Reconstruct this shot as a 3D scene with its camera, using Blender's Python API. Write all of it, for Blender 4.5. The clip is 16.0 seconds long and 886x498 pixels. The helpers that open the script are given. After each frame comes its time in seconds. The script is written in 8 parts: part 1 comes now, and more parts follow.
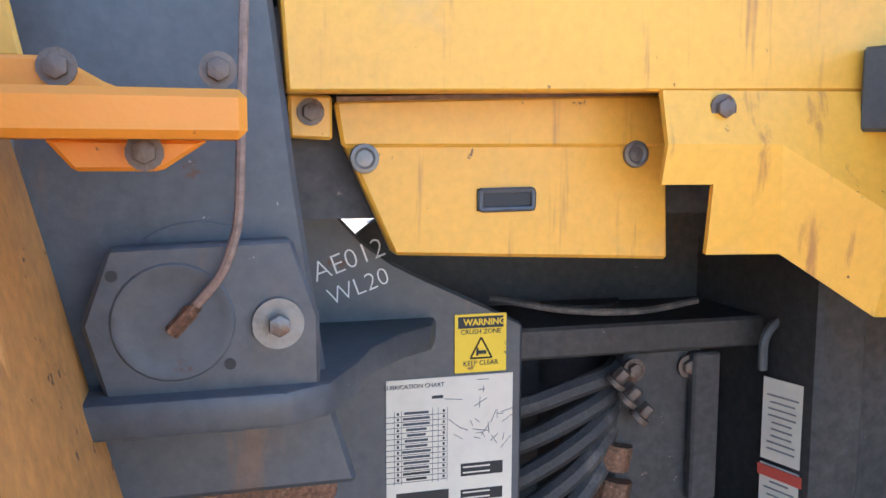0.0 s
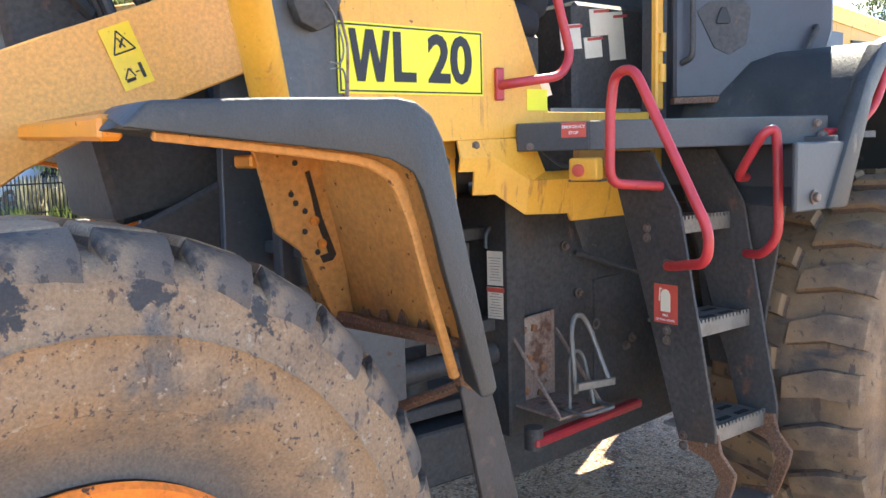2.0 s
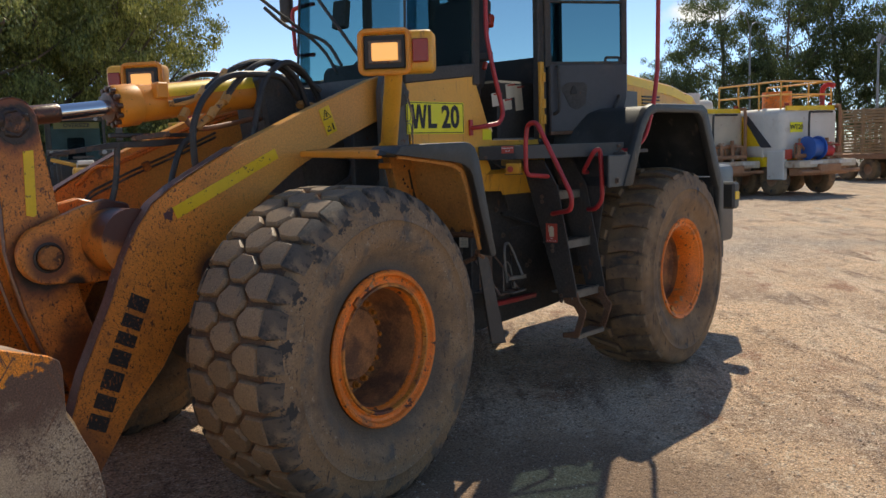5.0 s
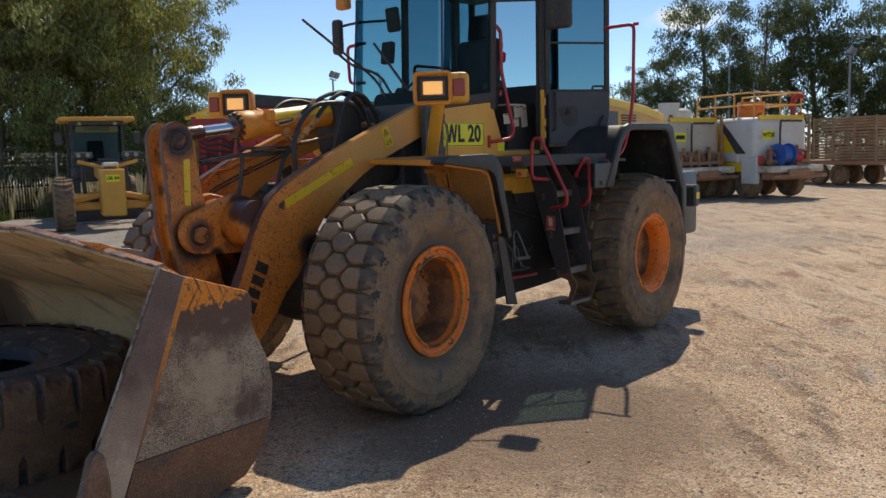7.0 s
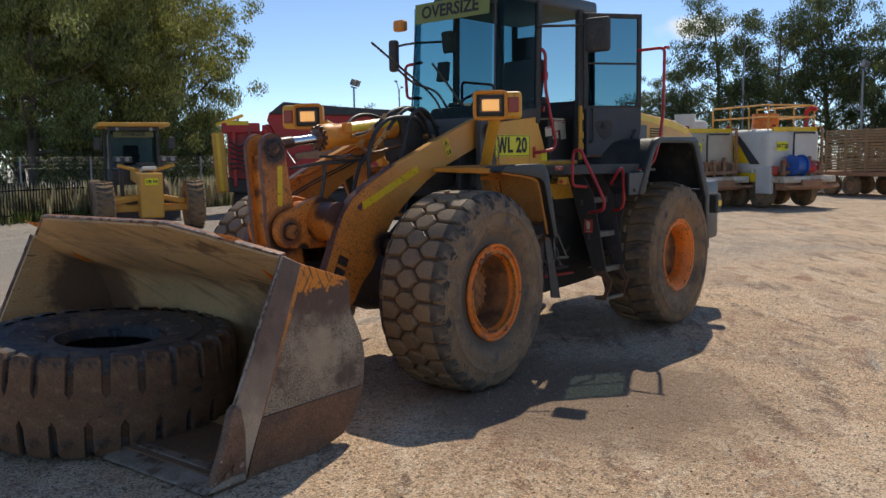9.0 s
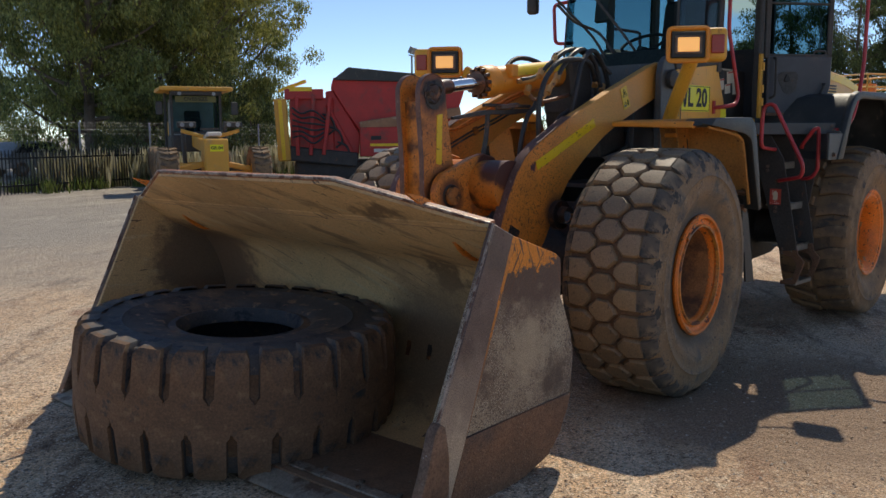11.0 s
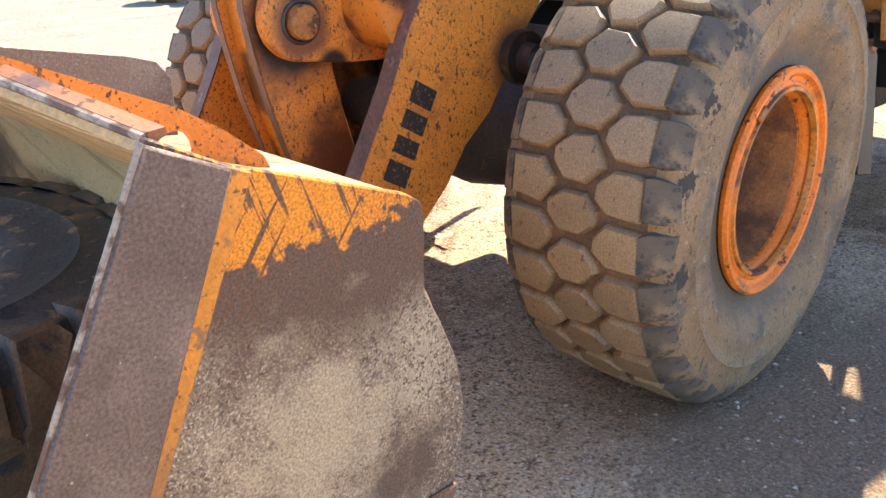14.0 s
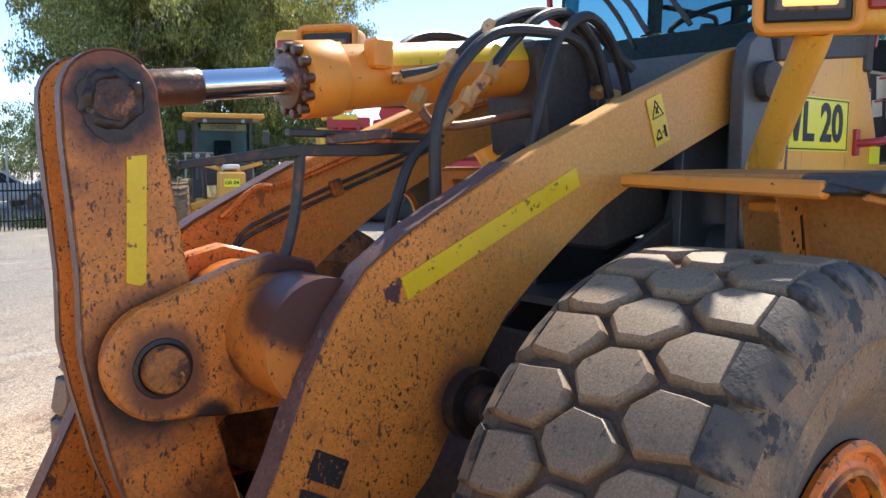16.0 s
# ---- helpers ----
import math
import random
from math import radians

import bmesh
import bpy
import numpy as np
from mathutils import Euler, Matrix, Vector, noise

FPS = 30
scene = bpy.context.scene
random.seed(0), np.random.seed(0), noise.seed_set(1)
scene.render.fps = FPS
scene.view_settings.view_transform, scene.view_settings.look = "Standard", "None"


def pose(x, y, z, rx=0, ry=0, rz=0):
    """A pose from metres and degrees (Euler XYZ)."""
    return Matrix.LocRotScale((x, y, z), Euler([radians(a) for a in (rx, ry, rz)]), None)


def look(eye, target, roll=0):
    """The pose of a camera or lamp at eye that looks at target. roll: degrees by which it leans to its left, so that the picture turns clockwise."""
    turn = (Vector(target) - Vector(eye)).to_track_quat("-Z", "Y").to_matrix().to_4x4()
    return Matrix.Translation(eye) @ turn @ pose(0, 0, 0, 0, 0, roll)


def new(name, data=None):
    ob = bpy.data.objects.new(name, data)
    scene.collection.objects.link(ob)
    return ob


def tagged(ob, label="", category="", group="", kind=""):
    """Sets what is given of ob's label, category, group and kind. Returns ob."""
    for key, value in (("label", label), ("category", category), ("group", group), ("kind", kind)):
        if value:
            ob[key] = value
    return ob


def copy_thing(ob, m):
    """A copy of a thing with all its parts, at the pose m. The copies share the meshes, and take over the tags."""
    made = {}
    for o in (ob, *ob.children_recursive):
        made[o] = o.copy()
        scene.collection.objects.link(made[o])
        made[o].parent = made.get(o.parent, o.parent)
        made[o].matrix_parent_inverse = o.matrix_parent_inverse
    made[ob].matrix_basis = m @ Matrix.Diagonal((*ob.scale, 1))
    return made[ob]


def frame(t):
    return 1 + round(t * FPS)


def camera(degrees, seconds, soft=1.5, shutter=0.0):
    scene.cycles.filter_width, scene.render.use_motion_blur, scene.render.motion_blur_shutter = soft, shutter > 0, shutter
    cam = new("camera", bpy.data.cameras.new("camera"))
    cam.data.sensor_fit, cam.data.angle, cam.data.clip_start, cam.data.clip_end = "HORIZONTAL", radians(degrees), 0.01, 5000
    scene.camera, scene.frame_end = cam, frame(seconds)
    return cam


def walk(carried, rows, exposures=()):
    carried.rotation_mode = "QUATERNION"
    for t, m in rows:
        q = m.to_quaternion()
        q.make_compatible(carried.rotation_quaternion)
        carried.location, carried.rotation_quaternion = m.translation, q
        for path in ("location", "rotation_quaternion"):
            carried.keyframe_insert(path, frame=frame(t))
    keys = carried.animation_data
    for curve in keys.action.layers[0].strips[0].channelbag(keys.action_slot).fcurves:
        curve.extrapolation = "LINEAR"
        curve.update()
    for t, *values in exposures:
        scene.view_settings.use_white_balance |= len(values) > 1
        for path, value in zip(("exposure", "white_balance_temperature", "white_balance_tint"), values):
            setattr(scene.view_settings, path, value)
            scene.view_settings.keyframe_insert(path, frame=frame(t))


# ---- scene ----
cam = camera(55.1, 16.0)
PATH = [
    (0, (0.968, -1.409, 1.646), (1.512, 0.502, 1.422), 0.2),
    (0.5, (0.786, -1.811, 1.637), (1.566, 0.017, 1.413), -0.2),
    (1, (0.479, -2.179, 1.65), (1.465, -0.455, 1.423), -1.0),
    (1.5, (0.095, -2.499, 1.673), (1.241, -0.876, 1.445), -1.3),
    (2, (-0.319, -2.772, 1.689), (0.895, -1.199, 1.456), -1.6),
    (2.5, (-0.778, -3.011, 1.72), (0.498, -1.489, 1.486), -1.6),
    (3, (-1.177, -3.353, 1.719), (0.158, -1.884, 1.476), -1.6),
    (3.5, (-1.65, -3.637, 1.693), (-0.235, -2.243, 1.455), -1.9),
    (4, (-2.086, -3.905, 1.699), (-0.634, -2.55, 1.462), -1.9),
    (4.2, (-2.243, -4.019, 1.72), (-0.789, -2.666, 1.482), -2.0),
    (6.3, (-4.016, -5.094, 1.795), (-2.525, -3.781, 1.57), -1.4),
    (6.5, (-4.137, -5.183, 1.816), (-2.646, -3.87, 1.588), -1.5),
    (7, (-4.497, -5.391, 1.821), (-3.007, -4.076, 1.594), -1.5),
    (7.5, (-4.806, -5.592, 1.836), (-3.327, -4.264, 1.611), -1.4),
    (8, (-5.059, -5.829, 1.873), (-3.59, -4.49, 1.65), -1.3),
    (8.2, (-5.16, -5.87, 1.881), (-3.689, -4.532, 1.659), -1.2),
    (10.3, (-5.499, -4.731, 1.74), (-4.029, -3.389, 1.548), -0.6),
    (10.5, (-5.439, -4.54, 1.725), (-3.974, -3.193, 1.523), -0.4),
    (11, (-5.165, -4.069, 1.69), (-3.757, -2.674, 1.422), -0.3),
    (11.5, (-4.891, -3.686, 1.635), (-3.567, -2.243, 1.232), -0.3),
    (12, (-4.516, -3.453, 1.584), (-3.241, -2.013, 1.037), -0.3),
    (12.5, (-4.086, -3.267, 1.583), (-2.846, -1.834, 0.941), -0.6),
    (13, (-3.631, -3.131, 1.602), (-2.42, -1.699, 0.905), -0.9),
    (13.5, (-3.158, -3.019, 1.606), (-1.95, -1.595, 0.891), -0.4),
    (14, (-2.748, -2.762, 1.583), (-1.527, -1.343, 0.878), 0.0),
    (14.5, (-2.397, -2.559, 1.61), (-1.178, -1.13, 0.922), 0.2),
    (15, (-2.157, -2.374, 1.672), (-0.926, -0.921, 1.062), 0.8),
    (15.5, (-2.016, -2.265, 1.766), (-0.792, -0.749, 1.313), 0.4),
    (16, (-1.952, -2.252, 1.8), (-0.695, -0.709, 1.603), 0.4),
]
EXPOSURE = [(0.0, 2.7, 6600, 8), (0.5, 2.4, 6800, 8), (1.0, 2.5, 6900, 8), (1.5, 2.58, 7100, 8), (2.5, 2.4, 7300, 8), (3.5, 1.4, 7700, 8), (4.2, 0.65, 7800, 8), (6.3, 0.2, 7600, 8),
            (7.0, 0.15, 7500, 8), (8.2, 0.15, 7400, 8), (10.3, -0.05, 7200, 8), (11.2, 0.2, 7600, 8), (12.0, 0.9, 8100, 8), (13.0, 1.97, 8000, 8), (13.5, 2.22, 7900, 8), (14.5, 1.88, 7800, 8),
            (15.2, 1.48, 7300, 8), (16.0, 1.32, 6900, 8)]
walk(cam, [(t, look(eye, target, roll)) for t, eye, target, roll in PATH], EXPOSURE)

# ---- sky and sun ----
SUN_TO = Vector((0.76, 0.395, 1.0)).normalized()
SUN_EL = math.asin(SUN_TO.z)
SUN_AZ = math.atan2(SUN_TO.x, SUN_TO.y)
world = bpy.data.worlds.new("sky")
scene.world = world
world.use_nodes = True
wn = world.node_tree.nodes
sky = wn.new("ShaderNodeTexSky")
sky.sky_type = "NISHITA"
sky.sun_disc = False
sky.sun_elevation = SUN_EL
sky.sun_rotation = SUN_AZ
sky.altitude = 4500
sky.air_density, sky.dust_density, sky.ozone_density = 1.0, 0.0, 4.0
wn["Background"].inputs["Strength"].default_value = 0.15
wl = world.node_tree.links.new
wtc, wsub, wsq, wlen, wnoise, wadd, wramp, wmix = (wn.new("ShaderNode" + k) for k in ("TexCoord", "VectorMath", "VectorMath", "VectorMath", "TexNoise", "Math", "MapRange", "Mix"))
wsub.operation, wsq.operation, wlen.operation, wadd.operation, wmix.data_type = "SUBTRACT", "MULTIPLY", "LENGTH", "MULTIPLY_ADD", "RGBA"
wsub.inputs[1].default_value, wsq.inputs[1].default_value = (0.893, 0.428, 0.139), (1, 1, 2.6)
wnoise.inputs["Scale"].default_value, wnoise.inputs["Detail"].default_value = 38, 6
wadd.inputs[1].default_value = 0.05
wramp.interpolation_type = "SMOOTHSTEP"
wramp.inputs["From Min"].default_value, wramp.inputs["From Max"].default_value = 0.072, 0.040
wmix.inputs["B"].default_value = (5.2, 5.5, 5.8, 1)
wl(wtc.outputs["Generated"], wsub.inputs[0])
wl(wsub.outputs[0], wsq.inputs[0])
wl(wsq.outputs[0], wlen.inputs[0])
wl(wtc.outputs["Generated"], wnoise.inputs["Vector"])
wl(wnoise.outputs["Fac"], wadd.inputs[0])
wl(wlen.outputs["Value"], wadd.inputs[2])
wl(wadd.outputs[0], wramp.inputs["Value"])
wl(wramp.outputs["Result"], wmix.inputs["Factor"])
wl(sky.outputs["Color"], wmix.inputs["A"])
wl(wmix.outputs["Result"], wn["Background"].inputs["Color"])
sun = new("sun", bpy.data.lights.new("sun", "SUN"))
sun.data.energy, sun.data.angle, sun.data.color = 3.0, radians(0.53), (1.0, 0.95, 0.87)
sun.matrix_world = look(SUN_TO * 60, (0, 0, 0))


# ---- materials ----
def material(name, base, rough=0.6, metal=0.0, var=0.25, scale=3.0, fine=40.0, bump=0.15, stains=(), rnd=0.0, stretch=(1, 1, 1), coat=0.0, fade=(), lumps=0.0, spots=(), grit=0.0, gritsize=220.0):
    """Base colour varied at two scales, with stains given as (colour, low, high, scale, stretch): a noise above low
    fades in to high.
    fade: ragged-edged paint or mud left beyond a height, as (colour, axis, low, high, scale, raggedness). lumps: relief
    at hand size.
    spots: a colour, such as grease, spread ragged round a point, as (colour, point, full radius, end radius, scale,
    raggedness)."""
    m = bpy.data.materials.new(name)
    m.use_nodes = True
    nt, nd = m.node_tree, m.node_tree.nodes
    ln = nt.links.new
    bsdf = nd["Principled BSDF"]
    bsdf.inputs["Roughness"].default_value = rough
    bsdf.inputs["Metallic"].default_value = metal
    if coat:
        bsdf.inputs["Coat Weight"].default_value = coat
    tc = nd.new("ShaderNodeTexCoord")

    def tex(sc, detail, st=(1, 1, 1), off=0.0, lean=()):
        src = tc.outputs["Object"]
        if lean:
            rot = nd.new("ShaderNodeMapping")
            rot.inputs["Rotation"].default_value = [radians(a) for a in lean[0]]
            ln(src, rot.inputs["Vector"])
            src = rot.outputs["Vector"]
        mp = nd.new("ShaderNodeMapping")
        mp.inputs["Scale"].default_value = (sc * st[0], sc * st[1], sc * st[2])
        mp.inputs["Location"].default_value = (off, off * 0.7, off * 1.3)
        ln(src, mp.inputs["Vector"])
        n = nd.new("ShaderNodeTexNoise")
        n.inputs["Scale"].default_value = 1.0
        n.inputs["Detail"].default_value = detail
        n.inputs["Roughness"].default_value = 0.62
        ln(mp.outputs["Vector"], n.inputs["Vector"])
        return n.outputs["Fac"]

    def ramp(fac, lo, hi):
        r = nd.new("ShaderNodeMapRange")
        r.interpolation_type = "SMOOTHSTEP"
        r.inputs["From Min"].default_value, r.inputs["From Max"].default_value = lo, hi
        ln(fac, r.inputs["Value"])
        return r.outputs["Result"]

    def mix(fac, a, b):
        x = nd.new("ShaderNodeMix")
        x.data_type = "RGBA"
        ln(fac, x.inputs["Factor"])
        for sock, v in ((x.inputs["A"], a), (x.inputs["B"], b)):
            if isinstance(v, tuple):
                sock.default_value = (*v, 1)
            else:
                ln(v, sock)
        return x.outputs["Result"]

    dark = tuple(c * (1 - var) for c in base)
    light = tuple(min(1, c * (1 + var)) for c in base)
    big = tex(scale, 5, stretch)
    small = tex(fine, 3, (1, 1, 1), 3.1)
    col = mix(ramp(big, 0.3, 0.7), dark, light)
    col = mix(ramp(small, 0.35, 0.8), col, mix(ramp(small, 0, 1), light, base))
    if rnd:
        oi = nd.new("ShaderNodeObjectInfo")
        hsv = nd.new("ShaderNodeHueSaturation")
        mr = nd.new("ShaderNodeMapRange")
        mr.inputs["To Min"].default_value, mr.inputs["To Max"].default_value = 1 - rnd, 1 + rnd
        ln(oi.outputs["Random"], mr.inputs["Value"])
        ln(mr.outputs["Result"], hsv.inputs["Value"])
        ln(col, hsv.inputs["Color"])
        col = hsv.outputs["Color"]
    rsock = None
    for k, (sc_col, lo, hi, sc, st, *lean) in enumerate(stains):
        f = ramp(tex(sc, 6, st, 5.3 + 2.7 * k, lean), lo, hi)
        col = mix(f, col, sc_col)
    for k, (oc, point, r0, r1, sc, amp) in enumerate(spots):
        vd = nd.new("ShaderNodeVectorMath")
        vd.operation = "DISTANCE"
        ln(tc.outputs["Object"], vd.inputs[0])
        vd.inputs[1].default_value = point
        ma = nd.new("ShaderNodeMath")
        ma.operation = "MULTIPLY_ADD"
        ln(tex(sc, 8, (1, 1, 1), 4.3 + k), ma.inputs[0])
        ma.inputs[1].default_value = amp
        ln(vd.outputs["Value"], ma.inputs[2])
        col = mix(ramp(ma.outputs[0], r1 + amp * 0.5, r0 + amp * 0.5), col, oc)
    for k, (fc, axis, lo, hi, sc, amp, *shape) in enumerate(fade):
        sep = nd.new("ShaderNodeSeparateXYZ")
        ln(tc.outputs["Object"], sep.inputs[0])
        ma = nd.new("ShaderNodeMath")
        ma.operation = "MULTIPLY_ADD"
        ln(tex(sc, 8, shape[0] if shape else (1, 1, 1), 9.1 + k, shape[1:]), ma.inputs[0])
        ma.inputs[1].default_value = amp
        ln(sep.outputs["XYZ".index(axis)], ma.inputs[2])
        col = mix(ramp(ma.outputs[0], lo + amp * 0.5, hi + amp * 0.5), col, fc)
    if grit:
        gv = nd.new("ShaderNodeHueSaturation")
        gr = nd.new("ShaderNodeMapRange")
        gr.inputs["From Min"].default_value, gr.inputs["From Max"].default_value = 0.3, 0.7
        gr.inputs["To Min"].default_value, gr.inputs["To Max"].default_value = 1 - grit, 1 + grit
        ln(tex(gritsize, 7, (1, 1, 1), 1.7), gr.inputs["Value"])
        ln(gr.outputs["Result"], gv.inputs["Value"])
        ln(col, gv.inputs["Color"])
        col = gv.outputs["Color"]
    ln(col, bsdf.inputs["Base Color"])
    rr = nd.new("ShaderNodeMapRange")
    rr.inputs["To Min"].default_value, rr.inputs["To Max"].default_value = max(0.03, rough - 0.12), min(1, rough + 0.12)
    ln(big, rr.inputs["Value"])
    ln(rr.outputs["Result"], bsdf.inputs["Roughness"])
    if bump:
        b = nd.new("ShaderNodeBump")
        b.inputs["Strength"].default_value = bump
        b.inputs["Distance"].default_value = 0.01
        ln(small, b.inputs["Height"])
        if lumps:
            b2 = nd.new("ShaderNodeBump")
            b2.inputs["Strength"].default_value = 0.8
            b2.inputs["Distance"].default_value = lumps
            ln(tex(fine * 0.22, 6, (1, 1, 1), 7.7), b2.inputs["Height"])
            ln(b2.outputs["Normal"], b.inputs["Normal"])
        ln(b.outputs["Normal"], bsdf.inputs["Normal"])
    return m


def plain(name, base, rough=0.5, metal=0.0, emit=0.0):
    m = bpy.data.materials.new(name)
    m.use_nodes = True
    b = m.node_tree.nodes["Principled BSDF"]
    b.inputs["Base Color"].default_value = (*base, 1)
    b.inputs["Roughness"].default_value = rough
    b.inputs["Metallic"].default_value = metal
    if emit:
        b.inputs["Emission Color"].default_value = (*base, 1)
        b.inputs["Emission Strength"].default_value = emit
    return m


RUST = (0.10, 0.035, 0.015)
GRIME = (0.035, 0.025, 0.02)
YELLOW = material("faded_yellow_paint", (0.80, 0.40, 0.05), 0.42, 0, 0.10, 2.2, 55, 0.04,
                  [((0.62, 0.27, 0.05), 0.50, 0.80, 1.6, (2.2, 2.2, 0.5)), (RUST, 0.685, 0.72, 34, (1, 1, 1)), ((0.48, 0.20, 0.045), 0.57, 0.74, 11, (3, 3, 0.22)), ((0.60, 0.36, 0.13), 0.58, 0.85, 6, (1, 1, 1)), ((0.40, 0.18, 0.05), 0.66, 0.74, 5, (1, 1, 0.4))], grit=0.06, gritsize=90)
BOOMWEAR = [((0.50, 0.16, 0.035), 0.5, 0.75, 3.0, (1, 1, 1)), (RUST, 0.598, 0.625, 72, (1, 1, 0.6)), (GRIME, 0.605, 0.63, 130, (1, 1, 1)), ((0.16, 0.06, 0.03), 0.63, 0.66, 20, (1, 1, 0.5)), ((0.30, 0.10, 0.04), 0.56, 0.74, 5, (1, 1, 1))]
BOOM = material("chipped_orange_paint", (0.76, 0.215, 0.025), 0.45, 0, 0.16, 2.5, 60, 0.08, BOOMWEAR, grit=0.16, gritsize=90)
STRIPPAINT = material("worn_orange_strip_paint", (0.66, 0.23, 0.03), 0.5, 0, 0.15, 4, 60, 0.08,
                      [((0.26, 0.12, 0.055), 0.58, 0.66, 14, (1, 1, 1)), ((0.16, 0.07, 0.04), 0.60, 0.63, 70, (1, 1, 1))], fade=[((0.25, 0.115, 0.055), "Z", 0.92, 0.55, 9, 0.35)], grit=0.2, gritsize=120)
OILED, OILSOAK = (0.03, 0.018, 0.014), (0.088, 0.03, 0.021)
LEVERPAINT = material("greasy_orange_lever_paint", (0.73, 0.24, 0.042), 0.45, 0, 0.18, 2.5, 60, 0.08, BOOMWEAR,
                      spots=[((0.20, 0.06, 0.025), (-1.25, -0.115, 1.96), 0.10, 0.20, 9, 0.12), (OILED, (-1.25, -0.115, 1.945), 0.085, 0.125, 15, 0.11), ((0.20, 0.07, 0.03), (-1.17, -0.115, 1.26), 0.14, 0.26, 8, 0.16),
                             (OILED, (-1.16, -0.115, 1.27), 0.13, 0.185, 12, 0.10), ((0.13, 0.055, 0.028), (-1.0, -0.115, 0.76), 0.10, 0.27, 9, 0.30), (OILED, (-1.36, -0.095, 1.75), 0.0, 0.06, 6, 0.10)], grit=0.18, gritsize=90)
BRACKETPAINT = material("oily_orange_bracket_paint", (0.73, 0.235, 0.04), 0.42, 0, 0.18, 2.5, 60, 0.08, BOOMWEAR,
                        spots=[((0.22, 0.075, 0.03), (-1.172, -0.195, 1.283), 0.085, 0.135, 10, 0.07), (OILSOAK, (-0.80, -0.195, 1.46), 0.10, 0.16, 9, 0.10), (OILED, (-1.05, -0.195, 1.13), 0.03, 0.08, 9, 0.06)], grit=0.18, gritsize=90)
ARMPAINT = material("rust_speckled_arm_paint", (0.74, 0.25, 0.042), 0.45, 0, 0.16, 2.5, 60, 0.08, BOOMWEAR,
                    spots=[((0.16, 0.06, 0.03), (-0.40, -0.47, 1.13), 0.10, 0.17, 9, 0.08), ((0.22, 0.08, 0.035), (-1.32, -0.47, 0.22), 0.15, 0.40, 6, 0.25), ((0.10, 0.04, 0.042), (-0.66, -0.47, 1.468), 0.022, 0.028, 30, 0.10)],
                    fade=[((0.76, 0.345, 0.075), "X", -0.60, 0.10, 4, 0.5), ((0.16, 0.06, 0.03), "X", 47, 49, 60, 160)], grit=0.18, gritsize=90)
BOOMUP = material("sunburnt_yellow_paint", (0.77, 0.275, 0.03), 0.45, 0, 0.12, 2.0, 60, 0.06,
                  [((0.55, 0.20, 0.04), 0.5, 0.8, 2.0, (1, 1, 1)), (RUST, 0.66, 0.70, 40, (1, 1, 1))])
OILY = material("oily_rusted_orange_paint", (0.62, 0.21, 0.03), 0.42, 0, 0.2, 3, 50, 0.12,
                [(RUST, 0.47, 0.64, 4, (1, 1, 1)), (GRIME, 0.58, 0.70, 4, (1, 1, 1)), ((0.09, 0.03, 0.03), 0.56, 0.62, 2.6, (1, 1, 1)), (RUST, 0.62, 0.66, 45, (1, 1, 1))], grit=0.25, gritsize=70)
EDGE = material("worn_brown_edge", (0.16, 0.085, 0.07), 0.55, 0.2, 0.3, 8, 60, 0.15, [((0.35, 0.26, 0.22), 0.6, 0.75, 20, (1, 1, 1))], grit=0.30, gritsize=90)
RUBBERPAD = material("weathered_black_plastic", (0.034, 0.036, 0.035), 0.5, 0, 0.25, 4, 90, 0.2,
                     [((0.085, 0.082, 0.074), 0.46, 0.78, 3, (1, 1, 1)), ((0.16, 0.13, 0.10), 0.60, 0.75, 9, (1, 1, 0.5)), ((0.30, 0.30, 0.30), 0.71, 0.74, 25, (1, 1, 0.3))], grit=0.20, gritsize=260)
TYRE = material("dusty_tyre_rubber", (0.10, 0.072, 0.052), 0.8, 0, 0.25, 5, 80, 0.3,
                [((0.27, 0.16, 0.08), 0.34, 0.60, 2.2, (1, 1, 1)), ((0.31, 0.205, 0.115), 0.5, 0.8, 7, (1, 1, 1)), ((0.05, 0.05, 0.05), 0.58, 0.68, 4.5, (1, 0.4, 1)), ((0.10, 0.065, 0.045), 0.60, 0.64, 26, (1, 1, 0.35))], grit=0.22, gritsize=280)
TARMARKS = [((0.12, 0.094, 0.070), (0, -0.32, 0), 0.42, 0.56, 7, 0.18)] + [((0.042, 0.038, 0.035), (0.735 * math.sin(a), -0.325, 0.735 * math.cos(a)), 0.028, 0.042, 28, 0.20) for a in (-1.75, -1.35, -1.05, -0.72, -0.42, -0.12, 0.2, 0.5)]
FRONTTYRE = material("dusty_front_tyre_rubber", (0.10, 0.072, 0.052), 0.8, 0, 0.25, 5, 80, 0.3,
                [((0.275, 0.168, 0.088), 0.28, 0.55, 2.2, (1, 1, 1)), ((0.33, 0.22, 0.13), 0.5, 0.8, 7, (1, 1, 1)), ((0.12, 0.10, 0.08), 0.52, 0.66, 5, (1, 0.4, 1)), ((0.10, 0.065, 0.045), 0.62, 0.67, 34, (1, 1, 0.3)), ((0.08, 0.06, 0.05), 0.60, 0.64, 70, (1, 1, 1)), ((0.33, 0.25, 0.17), 0.60, 0.68, 45, (1, 1, 1))], grit=0.26, gritsize=150,
                     spots=TARMARKS, lumps=0.004)
